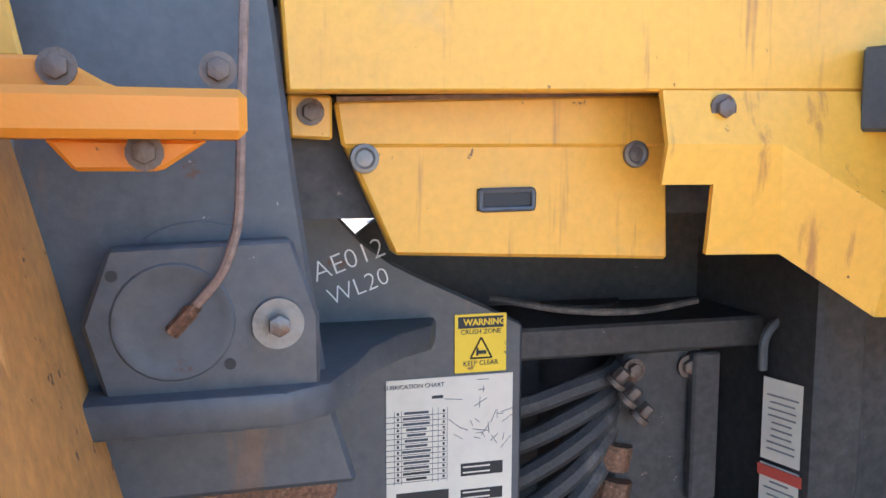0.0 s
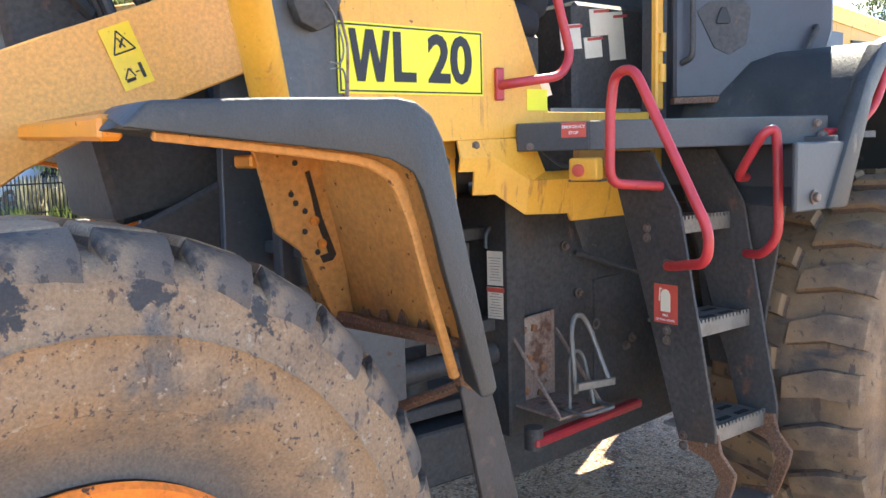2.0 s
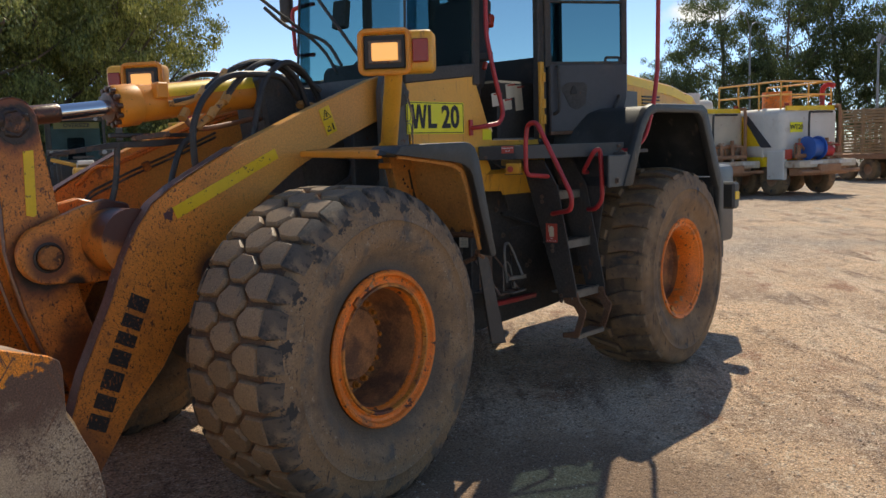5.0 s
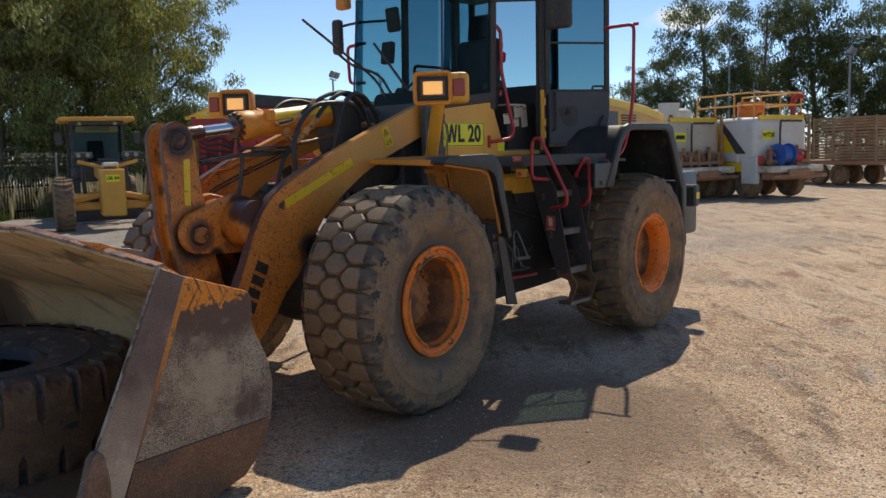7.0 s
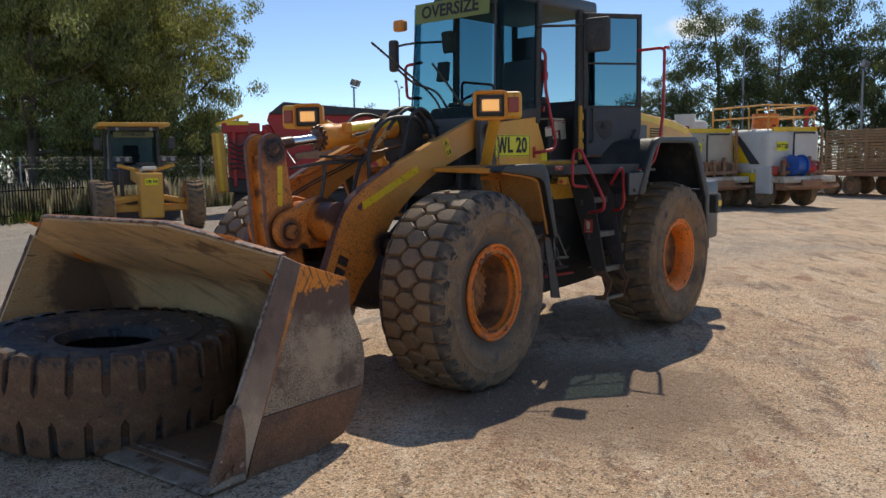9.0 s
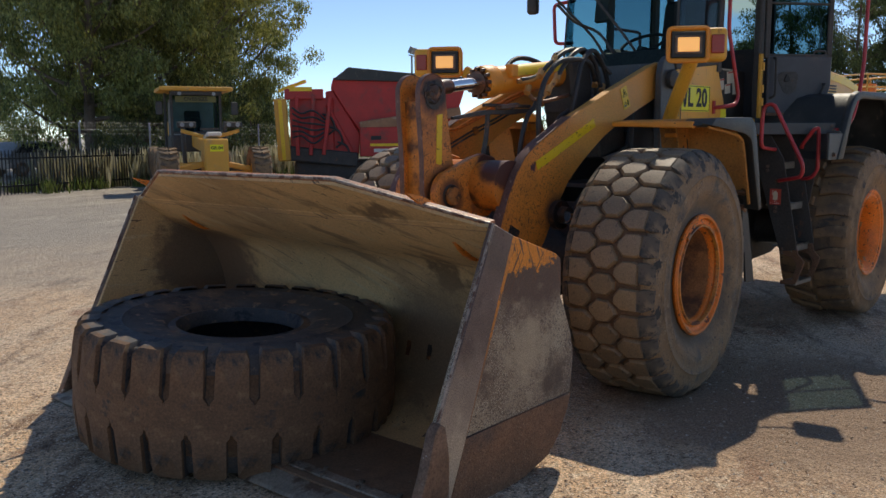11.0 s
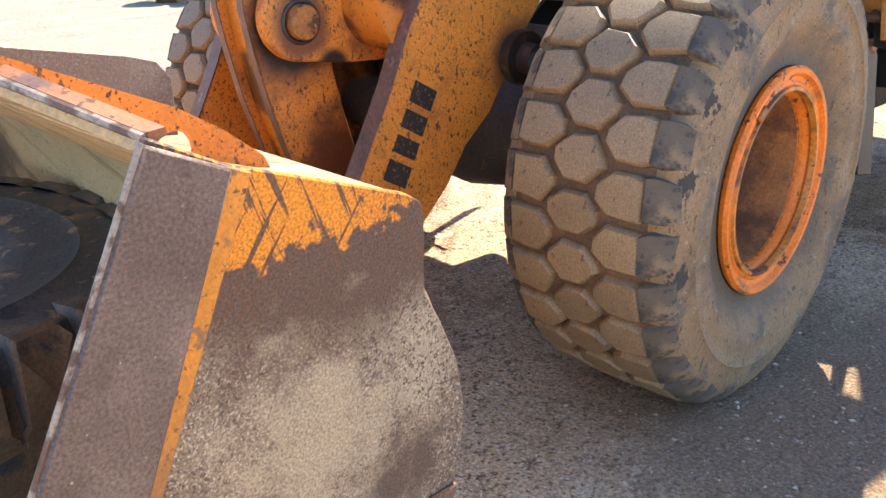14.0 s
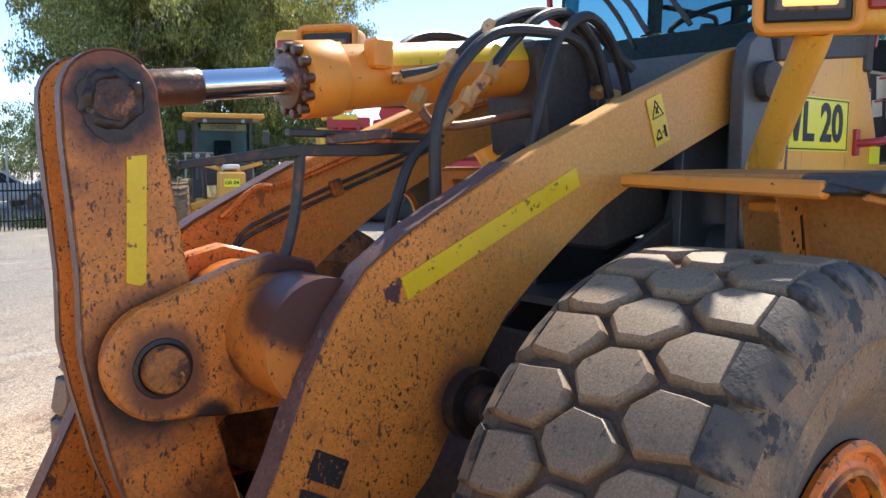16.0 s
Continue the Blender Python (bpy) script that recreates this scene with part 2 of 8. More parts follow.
BLOCK = material("worn_tread_rubber", (0.24, 0.157, 0.09), 0.58, 0, 0.15, 9, 190, 0.14,
                 [((0.29, 0.17, 0.085), 0.48, 0.70, 7, (1, 1, 1)), ((0.12, 0.10, 0.08), 0.58, 0.72, 8, (1, 1, 1)), ((0.10, 0.065, 0.045), 0.64, 0.67, 34, (1, 1, 1))], rnd=0.14, grit=0.40, gritsize=160)
BLOCK.node_tree.nodes["Principled BSDF"].inputs["Specular IOR Level"].default_value = 0.6
SHOULDER = material("tar_dark_shoulder_rubber", (0.10, 0.078, 0.060), 0.75, 0, 0.3, 6, 80, 0.3,
                    [((0.23, 0.155, 0.095), 0.44, 0.62, 6, (1, 1, 1)), ((0.042, 0.038, 0.035), 0.50, 0.64, 9, (1, 1, 0.6)), ((0.05, 0.042, 0.038), 0.60, 0.64, 32, (1, 1, 0.5))], grit=0.20, gritsize=300)
STAINEDTUBE = material("oil_soaked_orange_tube", (0.66, 0.20, 0.03), 0.4, 0, 0.2, 3, 50, 0.12,
                       [(RUST, 0.50, 0.66, 5, (1, 1, 1)), (RUST, 0.60, 0.64, 60, (1, 1, 1))], spots=[(OILSOAK, (-0.90, -0.40, 1.49), 0.13, 0.19, 9, 0.10), (OILED, (-0.80, -0.22, 1.53), 0.05, 0.12, 9, 0.08)])
DUSTYPLATE = material("dusty_rusted_plate", (0.27, 0.18, 0.135), 0.8, 0.1, 0.25, 8, 70, 0.2, [((0.15, 0.07, 0.04), 0.55, 0.65, 12, (1, 1, 1)), ((0.36, 0.27, 0.21), 0.55, 0.7, 6, (1, 1, 1))], grit=0.30, gritsize=90)
MUDLUG = material("mud_caked_rubber", (0.155, 0.085, 0.047), 0.85, 0, 0.25, 6, 70, 0.35,
                  [((0.045, 0.043, 0.043), 0.54, 0.65, 5, (1, 1, 1)), ((0.22, 0.13, 0.07), 0.57, 0.7, 12, (1, 1, 1))], grit=0.30, gritsize=90)
DIRTPAINT = material("dirt_stained_orange_paint", (0.54, 0.235, 0.06), 0.6, 0, 0.14, 3, 60, 0.06,
                     [((0.38, 0.165, 0.055), 0.48, 0.70, 3, (1, 1, 1)), ((0.60, 0.23, 0.035), 0.58, 0.7, 5, (1, 1, 1)), (RUST, 0.64, 0.68, 40, (1, 1, 1))], grit=0.20, gritsize=60)
BLOCKSIDE = material("mud_smeared_block_side", (0.25, 0.125, 0.058), 0.85, 0, 0.3, 9, 90, 0.3, [((0.10, 0.07, 0.05), 0.50, 0.64, 8, (1, 1, 1))], grit=0.3, gritsize=200)
GAPMUD = material("mud_packed_groove", (0.13, 0.075, 0.045), 0.9, 0, 0.3, 8, 80, 0.4, [((0.07, 0.045, 0.035), 0.52, 0.66, 9, (1, 1, 1))], grit=0.30, gritsize=120)
OLDTYRE = material("scrap_tyre_rubber", (0.075, 0.07, 0.07), 0.75, 0, 0.3, 5, 70, 0.35,
                   [((0.19, 0.125, 0.085), 0.52, 0.66, 3.4, (1, 1, 1)), ((0.03, 0.034, 0.042), 0.56, 0.63, 7, (1, 1, 1)), ((0.32, 0.2, 0.13), 0.58, 0.7, 14, (1, 1, 1))], grit=0.30, gritsize=100)
RIM = material("orange_rim_paint", (0.80, 0.19, 0.018), 0.5, 0, 0.2, 5, 60, 0.08,
               [((0.30, 0.12, 0.05), 0.55, 0.72, 5, (1, 1, 1)), (RUST, 0.60, 0.64, 22, (1, 1, 1)), ((0.42, 0.24, 0.12), 0.58, 0.7, 12, (1, 1, 1))], grit=0.20, gritsize=90)
DISH = material("mud_coated_rim", (0.38, 0.16, 0.06), 0.8, 0, 0.3, 6, 60, 0.15,
                [((0.16, 0.075, 0.04), 0.42, 0.62, 5, (1, 1, 1)), ((0.55, 0.2, 0.03), 0.66, 0.75, 7, (1, 1, 1))], grit=0.30, gritsize=90)
BKOUT = material("rusted_bucket_steel", (0.22, 0.15, 0.115), 0.5, 0.2, 0.2, 2.5, 160, 0.25,
                 [((0.36, 0.285, 0.215), 0.48, 0.70, 1.6, (1, 1, 1)), ((0.16, 0.10, 0.08), 0.50, 0.64, 2.3, (1, 1, 1)), ((0.30, 0.12, 0.05), 0.60, 0.75, 3, (1, 1, 1)), ((0.36, 0.30, 0.23), 0.50, 0.75, 170, (1, 1, 1)), ((0.12, 0.08, 0.065), 0.52, 0.75, 120, (1, 1, 1))], grit=0.30, gritsize=380)
BKSIDE = material("bucket_side_with_paint_remnant", (0.25, 0.175, 0.12), 0.5, 0.2, 0.2, 2.5, 160, 0.25,
                  [((0.40, 0.315, 0.22), 0.46, 0.66, 1.6, (1, 1, 1)), ((0.18, 0.12, 0.09), 0.52, 0.64, 2.3, (1, 1, 1)), ((0.47, 0.40, 0.31), 0.53, 0.60, 150, (1, 1, 1)), ((0.10, 0.07, 0.055), 0.53, 0.60, 110, (1, 1, 1)), ((0.5, 0.44, 0.38), 0.68, 0.70, 9, (0.25, 1, 5), (0, 18, 0))],
                  spots=[((0.115, 0.066, 0.048), (-1.95, -1.51, 1.28), 0.36, 0.60, 5, 0.30), ((0.74, 0.25, 0.025), (-2.09, -1.51, 1.21), 0.15, 0.175, 24, 0.30), ((0.74, 0.25, 0.025), (-1.93, -1.51, 1.17), 0.11, 0.14, 26, 0.30), ((0.70, 0.23, 0.025), (-1.79, -1.51, 1.13), 0.05, 0.08, 30, 0.32), ((0.41, 0.32, 0.22), (-1.98, -1.51, 0.62), 0.02, 0.30, 9, 0.85), ((0.12, 0.08, 0.06), (-1.78, -1.51, 0.45), 0.02, 0.16, 10, 0.6), ((0.13, 0.085, 0.065), (-2.32, -1.51, 0.55), 0.0, 0.12, 12, 0.5)],
                  fade=[((0.13, 0.06, 0.035), "Z", 1.34, 1.38, 22, 3.0, (0.12, 1, 2.8), (0, 55, 0)), ((0.15, 0.07, 0.04), "Z", 1.38, 1.41, 26, 3.0, (2.6, 1, 0.16), (0, 20, 0))], grit=0.60, gritsize=170)
BKLOW = material("dark_rust_wear_plate", (0.18, 0.088, 0.047), 0.65, 0.15, 0.3, 5, 120, 0.3,
                 [((0.34, 0.21, 0.13), 0.55, 0.72, 110, (1, 1, 1)), ((0.11, 0.07, 0.055), 0.5, 0.8, 4, (1, 1, 1))], grit=0.60, gritsize=160)
# spots: darker ragged patches at the far cheek and low on the back
BKIN = material("scoured_bucket_steel", (0.60, 0.40, 0.20), 0.55, 0.1, 0.14, 1.6, 90, 0.15,
                [((0.44, 0.295, 0.16), 0.50, 0.70, 1.3, (1, 1, 1)), ((0.32, 0.205, 0.11), 0.54, 0.66, 2.4, (1.5, 0.35, 5), (-24, 0, 0)), ((0.60, 0.46, 0.265), 0.55, 0.70, 3.1, (1.5, 0.3, 7), (-24, 0, 0)),
                 ((0.15, 0.10, 0.065), 0.64, 0.67, 4.2, (1.5, 0.35, 9), (-26, 0, 0)), ((0.22, 0.145, 0.08), 0.60, 0.68, 2.1, (1, 1, 1)), ((0.10, 0.07, 0.05), 0.68, 0.71, 13, (1, 0.7, 2), (-24, 0, 0)),
                 ((0.17, 0.105, 0.065), 0.64, 0.68, 40, (1, 1, 1))], grit=0.22, gritsize=90,
                spots=[((0.19, 0.125, 0.08), (-1.78, 1.46, 0.80), 0.30, 0.50, 9, 0.42), ((0.22, 0.15, 0.09), (-1.70, -0.6, 0.45), 0.2, 0.6, 6, 0.4)])
BKFLOOR = material("muddy_bucket_floor", (0.20, 0.115, 0.068), 0.6, 0, 0.25, 4, 60, 0.2, [((0.13, 0.07, 0.04), 0.5, 0.7, 3, (1, 1, 1)), ((0.40, 0.35, 0.29), 0.64, 0.72, 5, (1, 1, 1)), ((0.5, 0.46, 0.42), 0.70, 0.72, 30, (1, 1, 1))], grit=0.30, gritsize=90)
WORN = material("scraped_muddy_edge", (0.30, 0.24, 0.185), 0.55, 0.25, 0.3, 8, 80, 0.25, [((0.14, 0.085, 0.055), 0.5, 0.62, 7, (1, 1, 1)), ((0.5, 0.46, 0.42), 0.64, 0.70, 16, (1, 1, 1))], grit=0.35, gritsize=90)
FLANGERUST = material("rust_flecked_flange_paint", (0.34, 0.12, 0.05), 0.55, 0, 0.2, 6, 60, 0.12, [((0.13, 0.06, 0.045), 0.50, 0.60, 9, (1, 1, 1)), (RUST, 0.56, 0.62, 45, (1, 1, 1))], grit=0.25, gritsize=90)
BRIGHTEDGE = material("rubbed_bare_steel", (0.34, 0.27, 0.22), 0.45, 0.3, 0.25, 12, 80, 0.2, [((0.13, 0.07, 0.05), 0.46, 0.56, 14, (1, 1, 1))], grit=0.3, gritsize=120)
CUTTER = material("purple_brown_cutter_steel", (0.135, 0.090, 0.074), 0.5, 0.15, 0.25, 4, 160, 0.25, [((0.22, 0.15, 0.125), 0.52, 0.70, 3, (1, 1, 1)), ((0.10, 0.06, 0.05), 0.56, 0.68, 7, (1, 1, 1)), ((0.42, 0.36, 0.30), 0.66, 0.72, 90, (1, 1, 1))],
                  fade=[((0.33, 0.25, 0.19), "Z", 0.85, 0.35, 7, 0.5), ((0.46, 0.36, 0.26), "Z", 0.50, 0.30, 16, 0.45)], grit=0.50, gritsize=150)
PALEPLATE = material("dust_bleached_steel", (0.33, 0.215, 0.135), 0.7, 0.05, 0.2, 4, 90, 0.15, [((0.20, 0.11, 0.065), 0.54, 0.66, 9, (1, 1, 1)), ((0.42, 0.32, 0.23), 0.56, 0.68, 4, (1, 1, 1))], grit=0.35, gritsize=150)
LIPRUST = material("rusted_lip_steel", (0.18, 0.105, 0.07), 0.5, 0.4, 0.3, 9, 60, 0.25, [((0.5, 0.42, 0.36), 0.6, 0.7, 18, (1, 1, 1))], grit=0.40, gritsize=90)
CHROME = plain("chrome", (0.8, 0.8, 0.82), 0.12, 1.0)
FRAME = material("slate_frame_paint", (0.076, 0.080, 0.083), 0.45, 0, 0.18, 3, 60, 0.06,
                 [((0.12, 0.105, 0.09), 0.52, 0.78, 2.5, (1, 1, 1)), (RUST, 0.66, 0.72, 16, (1, 1, 1)), ((0.16, 0.10, 0.07), 0.60, 0.72, 6, (1.5, 1.5, 0.4)), ((0.3, 0.29, 0.27), 0.70, 0.72, 50, (1, 1, 1))], grit=0.15, gritsize=60)
DARKSLATE = material("dark_slate_panel_paint", (0.058, 0.061, 0.062), 0.5, 0, 0.2, 3, 60, 0.06, [((0.10, 0.085, 0.07), 0.55, 0.78, 3, (1, 1, 1)), (RUST, 0.68, 0.72, 18, (1, 1, 1))], grit=0.12, gritsize=120)
BLACK = material("black_frame_paint", (0.052, 0.048, 0.044), 0.62, 0, 0.3, 4, 60, 0.08,
                 [((0.075, 0.055, 0.042), 0.52, 0.76, 4, (1, 1, 1)), ((0.15, 0.075, 0.045), 0.63, 0.70, 7, (1, 1, 0.6)), ((0.20, 0.15, 0.11), 0.68, 0.72, 40, (1, 1, 1))], grit=0.35, gritsize=60)
GREY = material("dark_grey_door_panel", (0.05, 0.053, 0.062), 0.4, 0, 0.2, 3, 60, 0.05, [((0.13, 0.10, 0.08), 0.6, 0.85, 2.2, (1, 1, 1))])
RED = material("worn_red_rail_paint", (0.45, 0.035, 0.04), 0.4, 0, 0.2, 6, 50, 0.05, [((0.03, 0.02, 0.03), 0.66, 0.72, 8, (1, 1, 1))])
HOSE = material("black_hose_rubber", (0.032, 0.031, 0.031), 0.5, 0, 0.3, 12, 80, 0.15, [((0.10, 0.07, 0.05), 0.56, 0.75, 12, (1, 1, 1))])
BRAIDHOSE = material("dusty_braided_hose", (0.050, 0.047, 0.044), 0.6, 0, 0.3, 14, 120, 0.3, [((0.16, 0.135, 0.11), 0.50, 0.66, 10, (1, 1, 1))], grit=0.3, gritsize=200)
PIPE = material("painted_hydraulic_pipe", (0.50, 0.24, 0.07), 0.5, 0, 0.25, 8, 50, 0.1, [(RUST, 0.58, 0.66, 14, (1, 1, 1))])
BOLT = material("weathered_bolt_steel", (0.15, 0.11, 0.085), 0.5, 0.3, 0.3, 20, 90, 0.2, [(RUST, 0.55, 0.65, 30, (1, 1, 1))])
STEEL = material("bare_galvanised_steel", (0.23, 0.215, 0.19), 0.5, 0.6, 0.25, 12, 80, 0.2, [((0.16, 0.10, 0.07), 0.58, 0.7, 10, (1, 1, 1))])
TAPE = material("reflective_yellow_tape", (0.88, 0.57, 0.02), 0.35, 0, 0.08, 4, 60, 0.03, [((0.30, 0.13, 0.03), 0.63, 0.66, 30, (1, 1, 1))])
SIGN = material("fluorescent_yellow_sign", (0.86, 0.80, 0.02), 0.4, 0, 0.04, 3, 60, 0.0, [((0.6, 0.5, 0.1), 0.7, 0.9, 6, (1, 1, 1))])
INK = plain("black_print", (0.018, 0.018, 0.018), 0.55)
CHIPPEDINK = material("chipped_black_stencil", (0.022, 0.020, 0.020), 0.55, 0, 0.2, 8, 60, 0.05, [((0.42, 0.13, 0.03), 0.60, 0.63, 75, (1, 1, 0.7)), ((0.16, 0.06, 0.03), 0.60, 0.64, 120, (1, 1, 1))])
WHITE = plain("white_print", (0.78, 0.77, 0.74), 0.5)
PAPER = material("weathered_white_decal", (0.76, 0.67, 0.52), 0.6, 0, 0.08, 10, 60, 0.0, [((0.45, 0.33, 0.22), 0.62, 0.85, 9, (1, 1, 1))])
REDLABEL = material("faded_red_decal", (0.56, 0.085, 0.055), 0.5, 0, 0.1, 10, 60, 0.0)
CREAM = plain("cream_print", (0.72, 0.66, 0.5), 0.5)
LENS = plain("amber_reflector", (0.35, 0.03, 0.01), 0.25)
LAMPGLOW = plain("lit_headlamp_glass", (1.0, 0.50, 0.16), 0.3, 0, 0.55)
SEAT = material("black_seat_cloth", (0.03, 0.03, 0.033), 0.9)
MIRROR = plain("mirror_glass", (0.75, 0.77, 0.8), 0.03, 1.0)


def glass(name, tint, power):
    """Thin tinted glazing: a clear pane with more gloss at a slant."""
    m = bpy.data.materials.new(name)
    m.use_nodes = True
    nt, nd = m.node_tree, m.node_tree.nodes
    nd.remove(nd["Principled BSDF"])
    tr, gl, fr, pw, mx = (nd.new(k) for k in ("ShaderNodeBsdfTransparent", "ShaderNodeBsdfGlossy", "ShaderNodeLayerWeight", "ShaderNodeMath", "ShaderNodeMixShader"))
    tr.inputs["Color"].default_value = (*tint, 1)
    gl.inputs["Roughness"].default_value = 0.03
    pw.operation = "POWER"
    pw.inputs[1].default_value = power
    nt.links.new(fr.outputs["Facing"], pw.inputs[0])
    nt.links.new(pw.outputs[0], mx.inputs[0])
    nt.links.new(tr.outputs[0], mx.inputs[1])
    nt.links.new(gl.outputs[0], mx.inputs[2])
    nt.links.new(mx.outputs[0], nd["Material Output"].inputs["Surface"])
    return m


GLASS = glass("tinted_cab_glass", (0.50, 0.66, 0.68), 5.0)
DOORGLASS = glass("dark_tinted_door_glass", (0.33, 0.47, 0.50), 4.5)


# ---- mesh tools ----
def link(name, bm, mat, parent=None, label="", smooth=True, angle=35):
    me = bpy.data.meshes.new(name)
    bmesh.ops.recalc_face_normals(bm, faces=bm.faces)
    if smooth:
        lim = radians(angle)
        for f in bm.faces:
            f.smooth = True
        for e in bm.edges:
            if len(e.link_faces) == 2 and e.calc_face_angle(0) > lim:
                e.smooth = False
    bm.to_mesh(me)
    bm.free()
    me.materials.append(mat)
    ob = new(name, me)
    if parent:
        ob.parent = parent
    if label:
        tagged(ob, label)
    return ob


def part(name, bm, mat, parent, label=""):
    return link(name, bm, mat, parent, label)


def share(name, ob, m, parent=None):
    """Another object on ob's mesh."""
    o = new(name, ob.data)
    o.parent = parent or ob.parent
    o.matrix_basis = m
    return o


def thing(name, label, category, at=(0, 0, 0), group=""):
    ob = new(name)
    ob.location = at
    return tagged(ob, label, category, group)


def soften(bm, w, seg=1):
    if w > 0:
        es = [e for e in bm.edges if len(e.link_faces) == 2 and e.calc_face_angle(0) > 0.5]
        bmesh.ops.bevel(bm, geom=es, offset=w, segments=seg, affect="EDGES", profile=0.5, clamp_overlap=True)
    return bm


def box(c, s, rot=(0, 0, 0), bevel=0.0, bm=None, seg=1):
    b = bmesh.new()
    bmesh.ops.create_cube(b, size=1, matrix=Matrix.Diagonal((*s, 1)))
    soften(b, bevel, seg)
    bmesh.ops.transform(b, matrix=pose(*c, *rot), verts=b.verts)
    return merge(bm, b)


def merge(bm, b):
    if bm is None:
        return b
    me = bpy.data.meshes.new("tmp")
    b.to_mesh(me)
    b.free()
    bm.from_mesh(me)
    bpy.data.meshes.remove(me)
    return bm


def slab(pts, lo, hi, axis="y", bevel=0.0, bm=None, seg=1):
    """A plate: an outline in the plane across axis, from lo to hi along it. Outlines are (x, z), (y, z) or (x, y)."""
    b = bmesh.new()
    put = {"y": lambda p, v: (p[0], v, p[1]), "x": lambda p, v: (v, p[0], p[1]), "z": lambda p, v: (p[0], p[1], v)}[axis]
    a = [b.verts.new(put(p, lo)) for p in pts]
    c = [b.verts.new(put(p, hi)) for p in pts]
    b.faces.new(a)
    b.faces.new(c[::-1])
    n = len(pts)
    for i in range(n):
        b.faces.new((a[i], c[i], c[(i + 1) % n], a[(i + 1) % n]))
    bmesh.ops.recalc_face_normals(b, faces=b.faces)
    soften(b, bevel, seg)
    return merge(bm, b)


def rod(p, q, r, r2=None, seg=16, bevel=0.0, bm=None):
    p, q = Vector(p), Vector(q)
    b = bmesh.new()
    bmesh.ops.create_cone(b, cap_ends=True, segments=seg, radius1=r, radius2=r if r2 is None else r2, depth=(q - p).length)
    soften(b, bevel, 2)
    m = Matrix.Translation((p + q) / 2) @ (q - p).to_track_quat("Z", "Y").to_matrix().to_4x4()
    bmesh.ops.transform(b, matrix=m, verts=b.verts)
    return merge(bm, b)


def spline(pts, n=6):
    pts = [Vector(p) for p in pts]
    pts = [pts[0] * 2 - pts[1]] + pts + [pts[-1] * 2 - pts[-2]]
    out = []
    for i in range(1, len(pts) - 2):
        a, b, c, d = pts[i - 1:i + 3]
        for k in range(n):
            t = k / n
            out.append(0.5 * ((2 * b) + (c - a) * t + (2 * a - 5 * b + 4 * c - d) * t * t + (3 * b - a - 3 * c + d) * t ** 3))
    return out + [pts[-2]]


def tube(pts, r, seg=8, n=6, bm=None, smooth=True):
    path = spline(pts, n) if smooth else [Vector(p) for p in pts]
    b = bmesh.new()
    rings = []
    up = Vector((0.13, 0.31, 0.94)).normalized()
    for i, p in enumerate(path):
        d = (path[min(i + 1, len(path) - 1)] - path[max(i - 1, 0)]).normalized()
        u = (up - d * up.dot(d)).normalized()
        v = d.cross(u)
        up = u
        rings.append([b.verts.new(p + (u * math.cos(k * math.tau / seg) + v * math.sin(k * math.tau / seg)) * r) for k in range(seg)])
    for a, c in zip(rings, rings[1:]):
        for k in range(seg):
            b.faces.new((a[k], a[(k + 1) % seg], c[(k + 1) % seg], c[k]))
    b.faces.new(rings[0])
    b.faces.new(rings[-1][::-1])
    return merge(bm, b)


def rounded(pts, r, n=4):
    """A bent bar's line: straight runs with the corners rounded."""
    pts = [Vector(p) for p in pts]
    out = [pts[0]]
    for a, b, c in zip(pts, pts[1:], pts[2:]):
        d1, d2 = (a - b), (c - b)
        k = min(r, d1.length * 0.49, d2.length * 0.49)
        s, e = b + d1.normalized() * k, b + d2.normalized() * k
        for i in range(n + 1):
            t = i / n
            out.append(s * (1 - t) ** 2 + b * 2 * t * (1 - t) + e * t * t)
    return out + [pts[-1]]


def bar(pts, r, bend=0.06, seg=10, bm=None):
    return tube(rounded(pts, bend), r, seg, 1, bm, smooth=False)


def lathe(profile, seg=48, axis="y", bm=None, closed=False):
    """A turned body: profile of (radius, offset along the axis)."""
    b = bmesh.new()
    rings = []
    for k in range(seg):
        a = k * math.tau / seg
        co, si = math.cos(a), math.sin(a)
        rings.append([b.verts.new((r * si, h, r * co) if axis == "y" else (r * co, r * si, h)) for r, h in profile])
    m = len(profile)
    for k in range(seg):
        p, q = rings[k], rings[(k + 1) % seg]
        for i in range(m if closed else m - 1):
            j = (i + 1) % m
            b.faces.new((p[i], p[j], q[j], q[i]))
    bmesh.ops.remove_doubles(b, verts=b.verts, dist=1e-5)
    return merge(bm, b)


def hexbolt(at, axis, r, h, bm=None, washer=True):
    a = Vector(axis).normalized()
    p = Vector(at)
    if washer:
        bm = rod(p, p + a * h * 0.3, r * 1.5, seg=14, bm=bm)
    return rod(p + a * h * 0.3, p + a * h, r, seg=6, bevel=r * 0.12, bm=bm)


def letters(text, size, m, mat, parent, name="lettering", depth=0.0015, bold=0.0, align="CENTER"):
    """Raised lettering as a mesh; m places it, the text running along local x and standing along local y."""
    cu = bpy.data.curves.new("text", "FONT")
    cu.body, cu.size, cu.extrude, cu.offset, cu.align_x, cu.align_y = text, size, depth, bold, align, "CENTER"
    cu.resolution_u = 3
    tmp = bpy.data.objects.new("text", cu)
    scene.collection.objects.link(tmp)
    dg = bpy.context.evaluated_depsgraph_get()
    me = bpy.data.meshes.new_from_object(tmp.evaluated_get(dg))
    bpy.data.objects.remove(tmp)
    bpy.data.curves.remove(cu)
    me.materials.clear()
    me.materials.append(mat)
    ob = new(name, me)
    ob.parent = parent
    ob.matrix_basis = m
    return ob


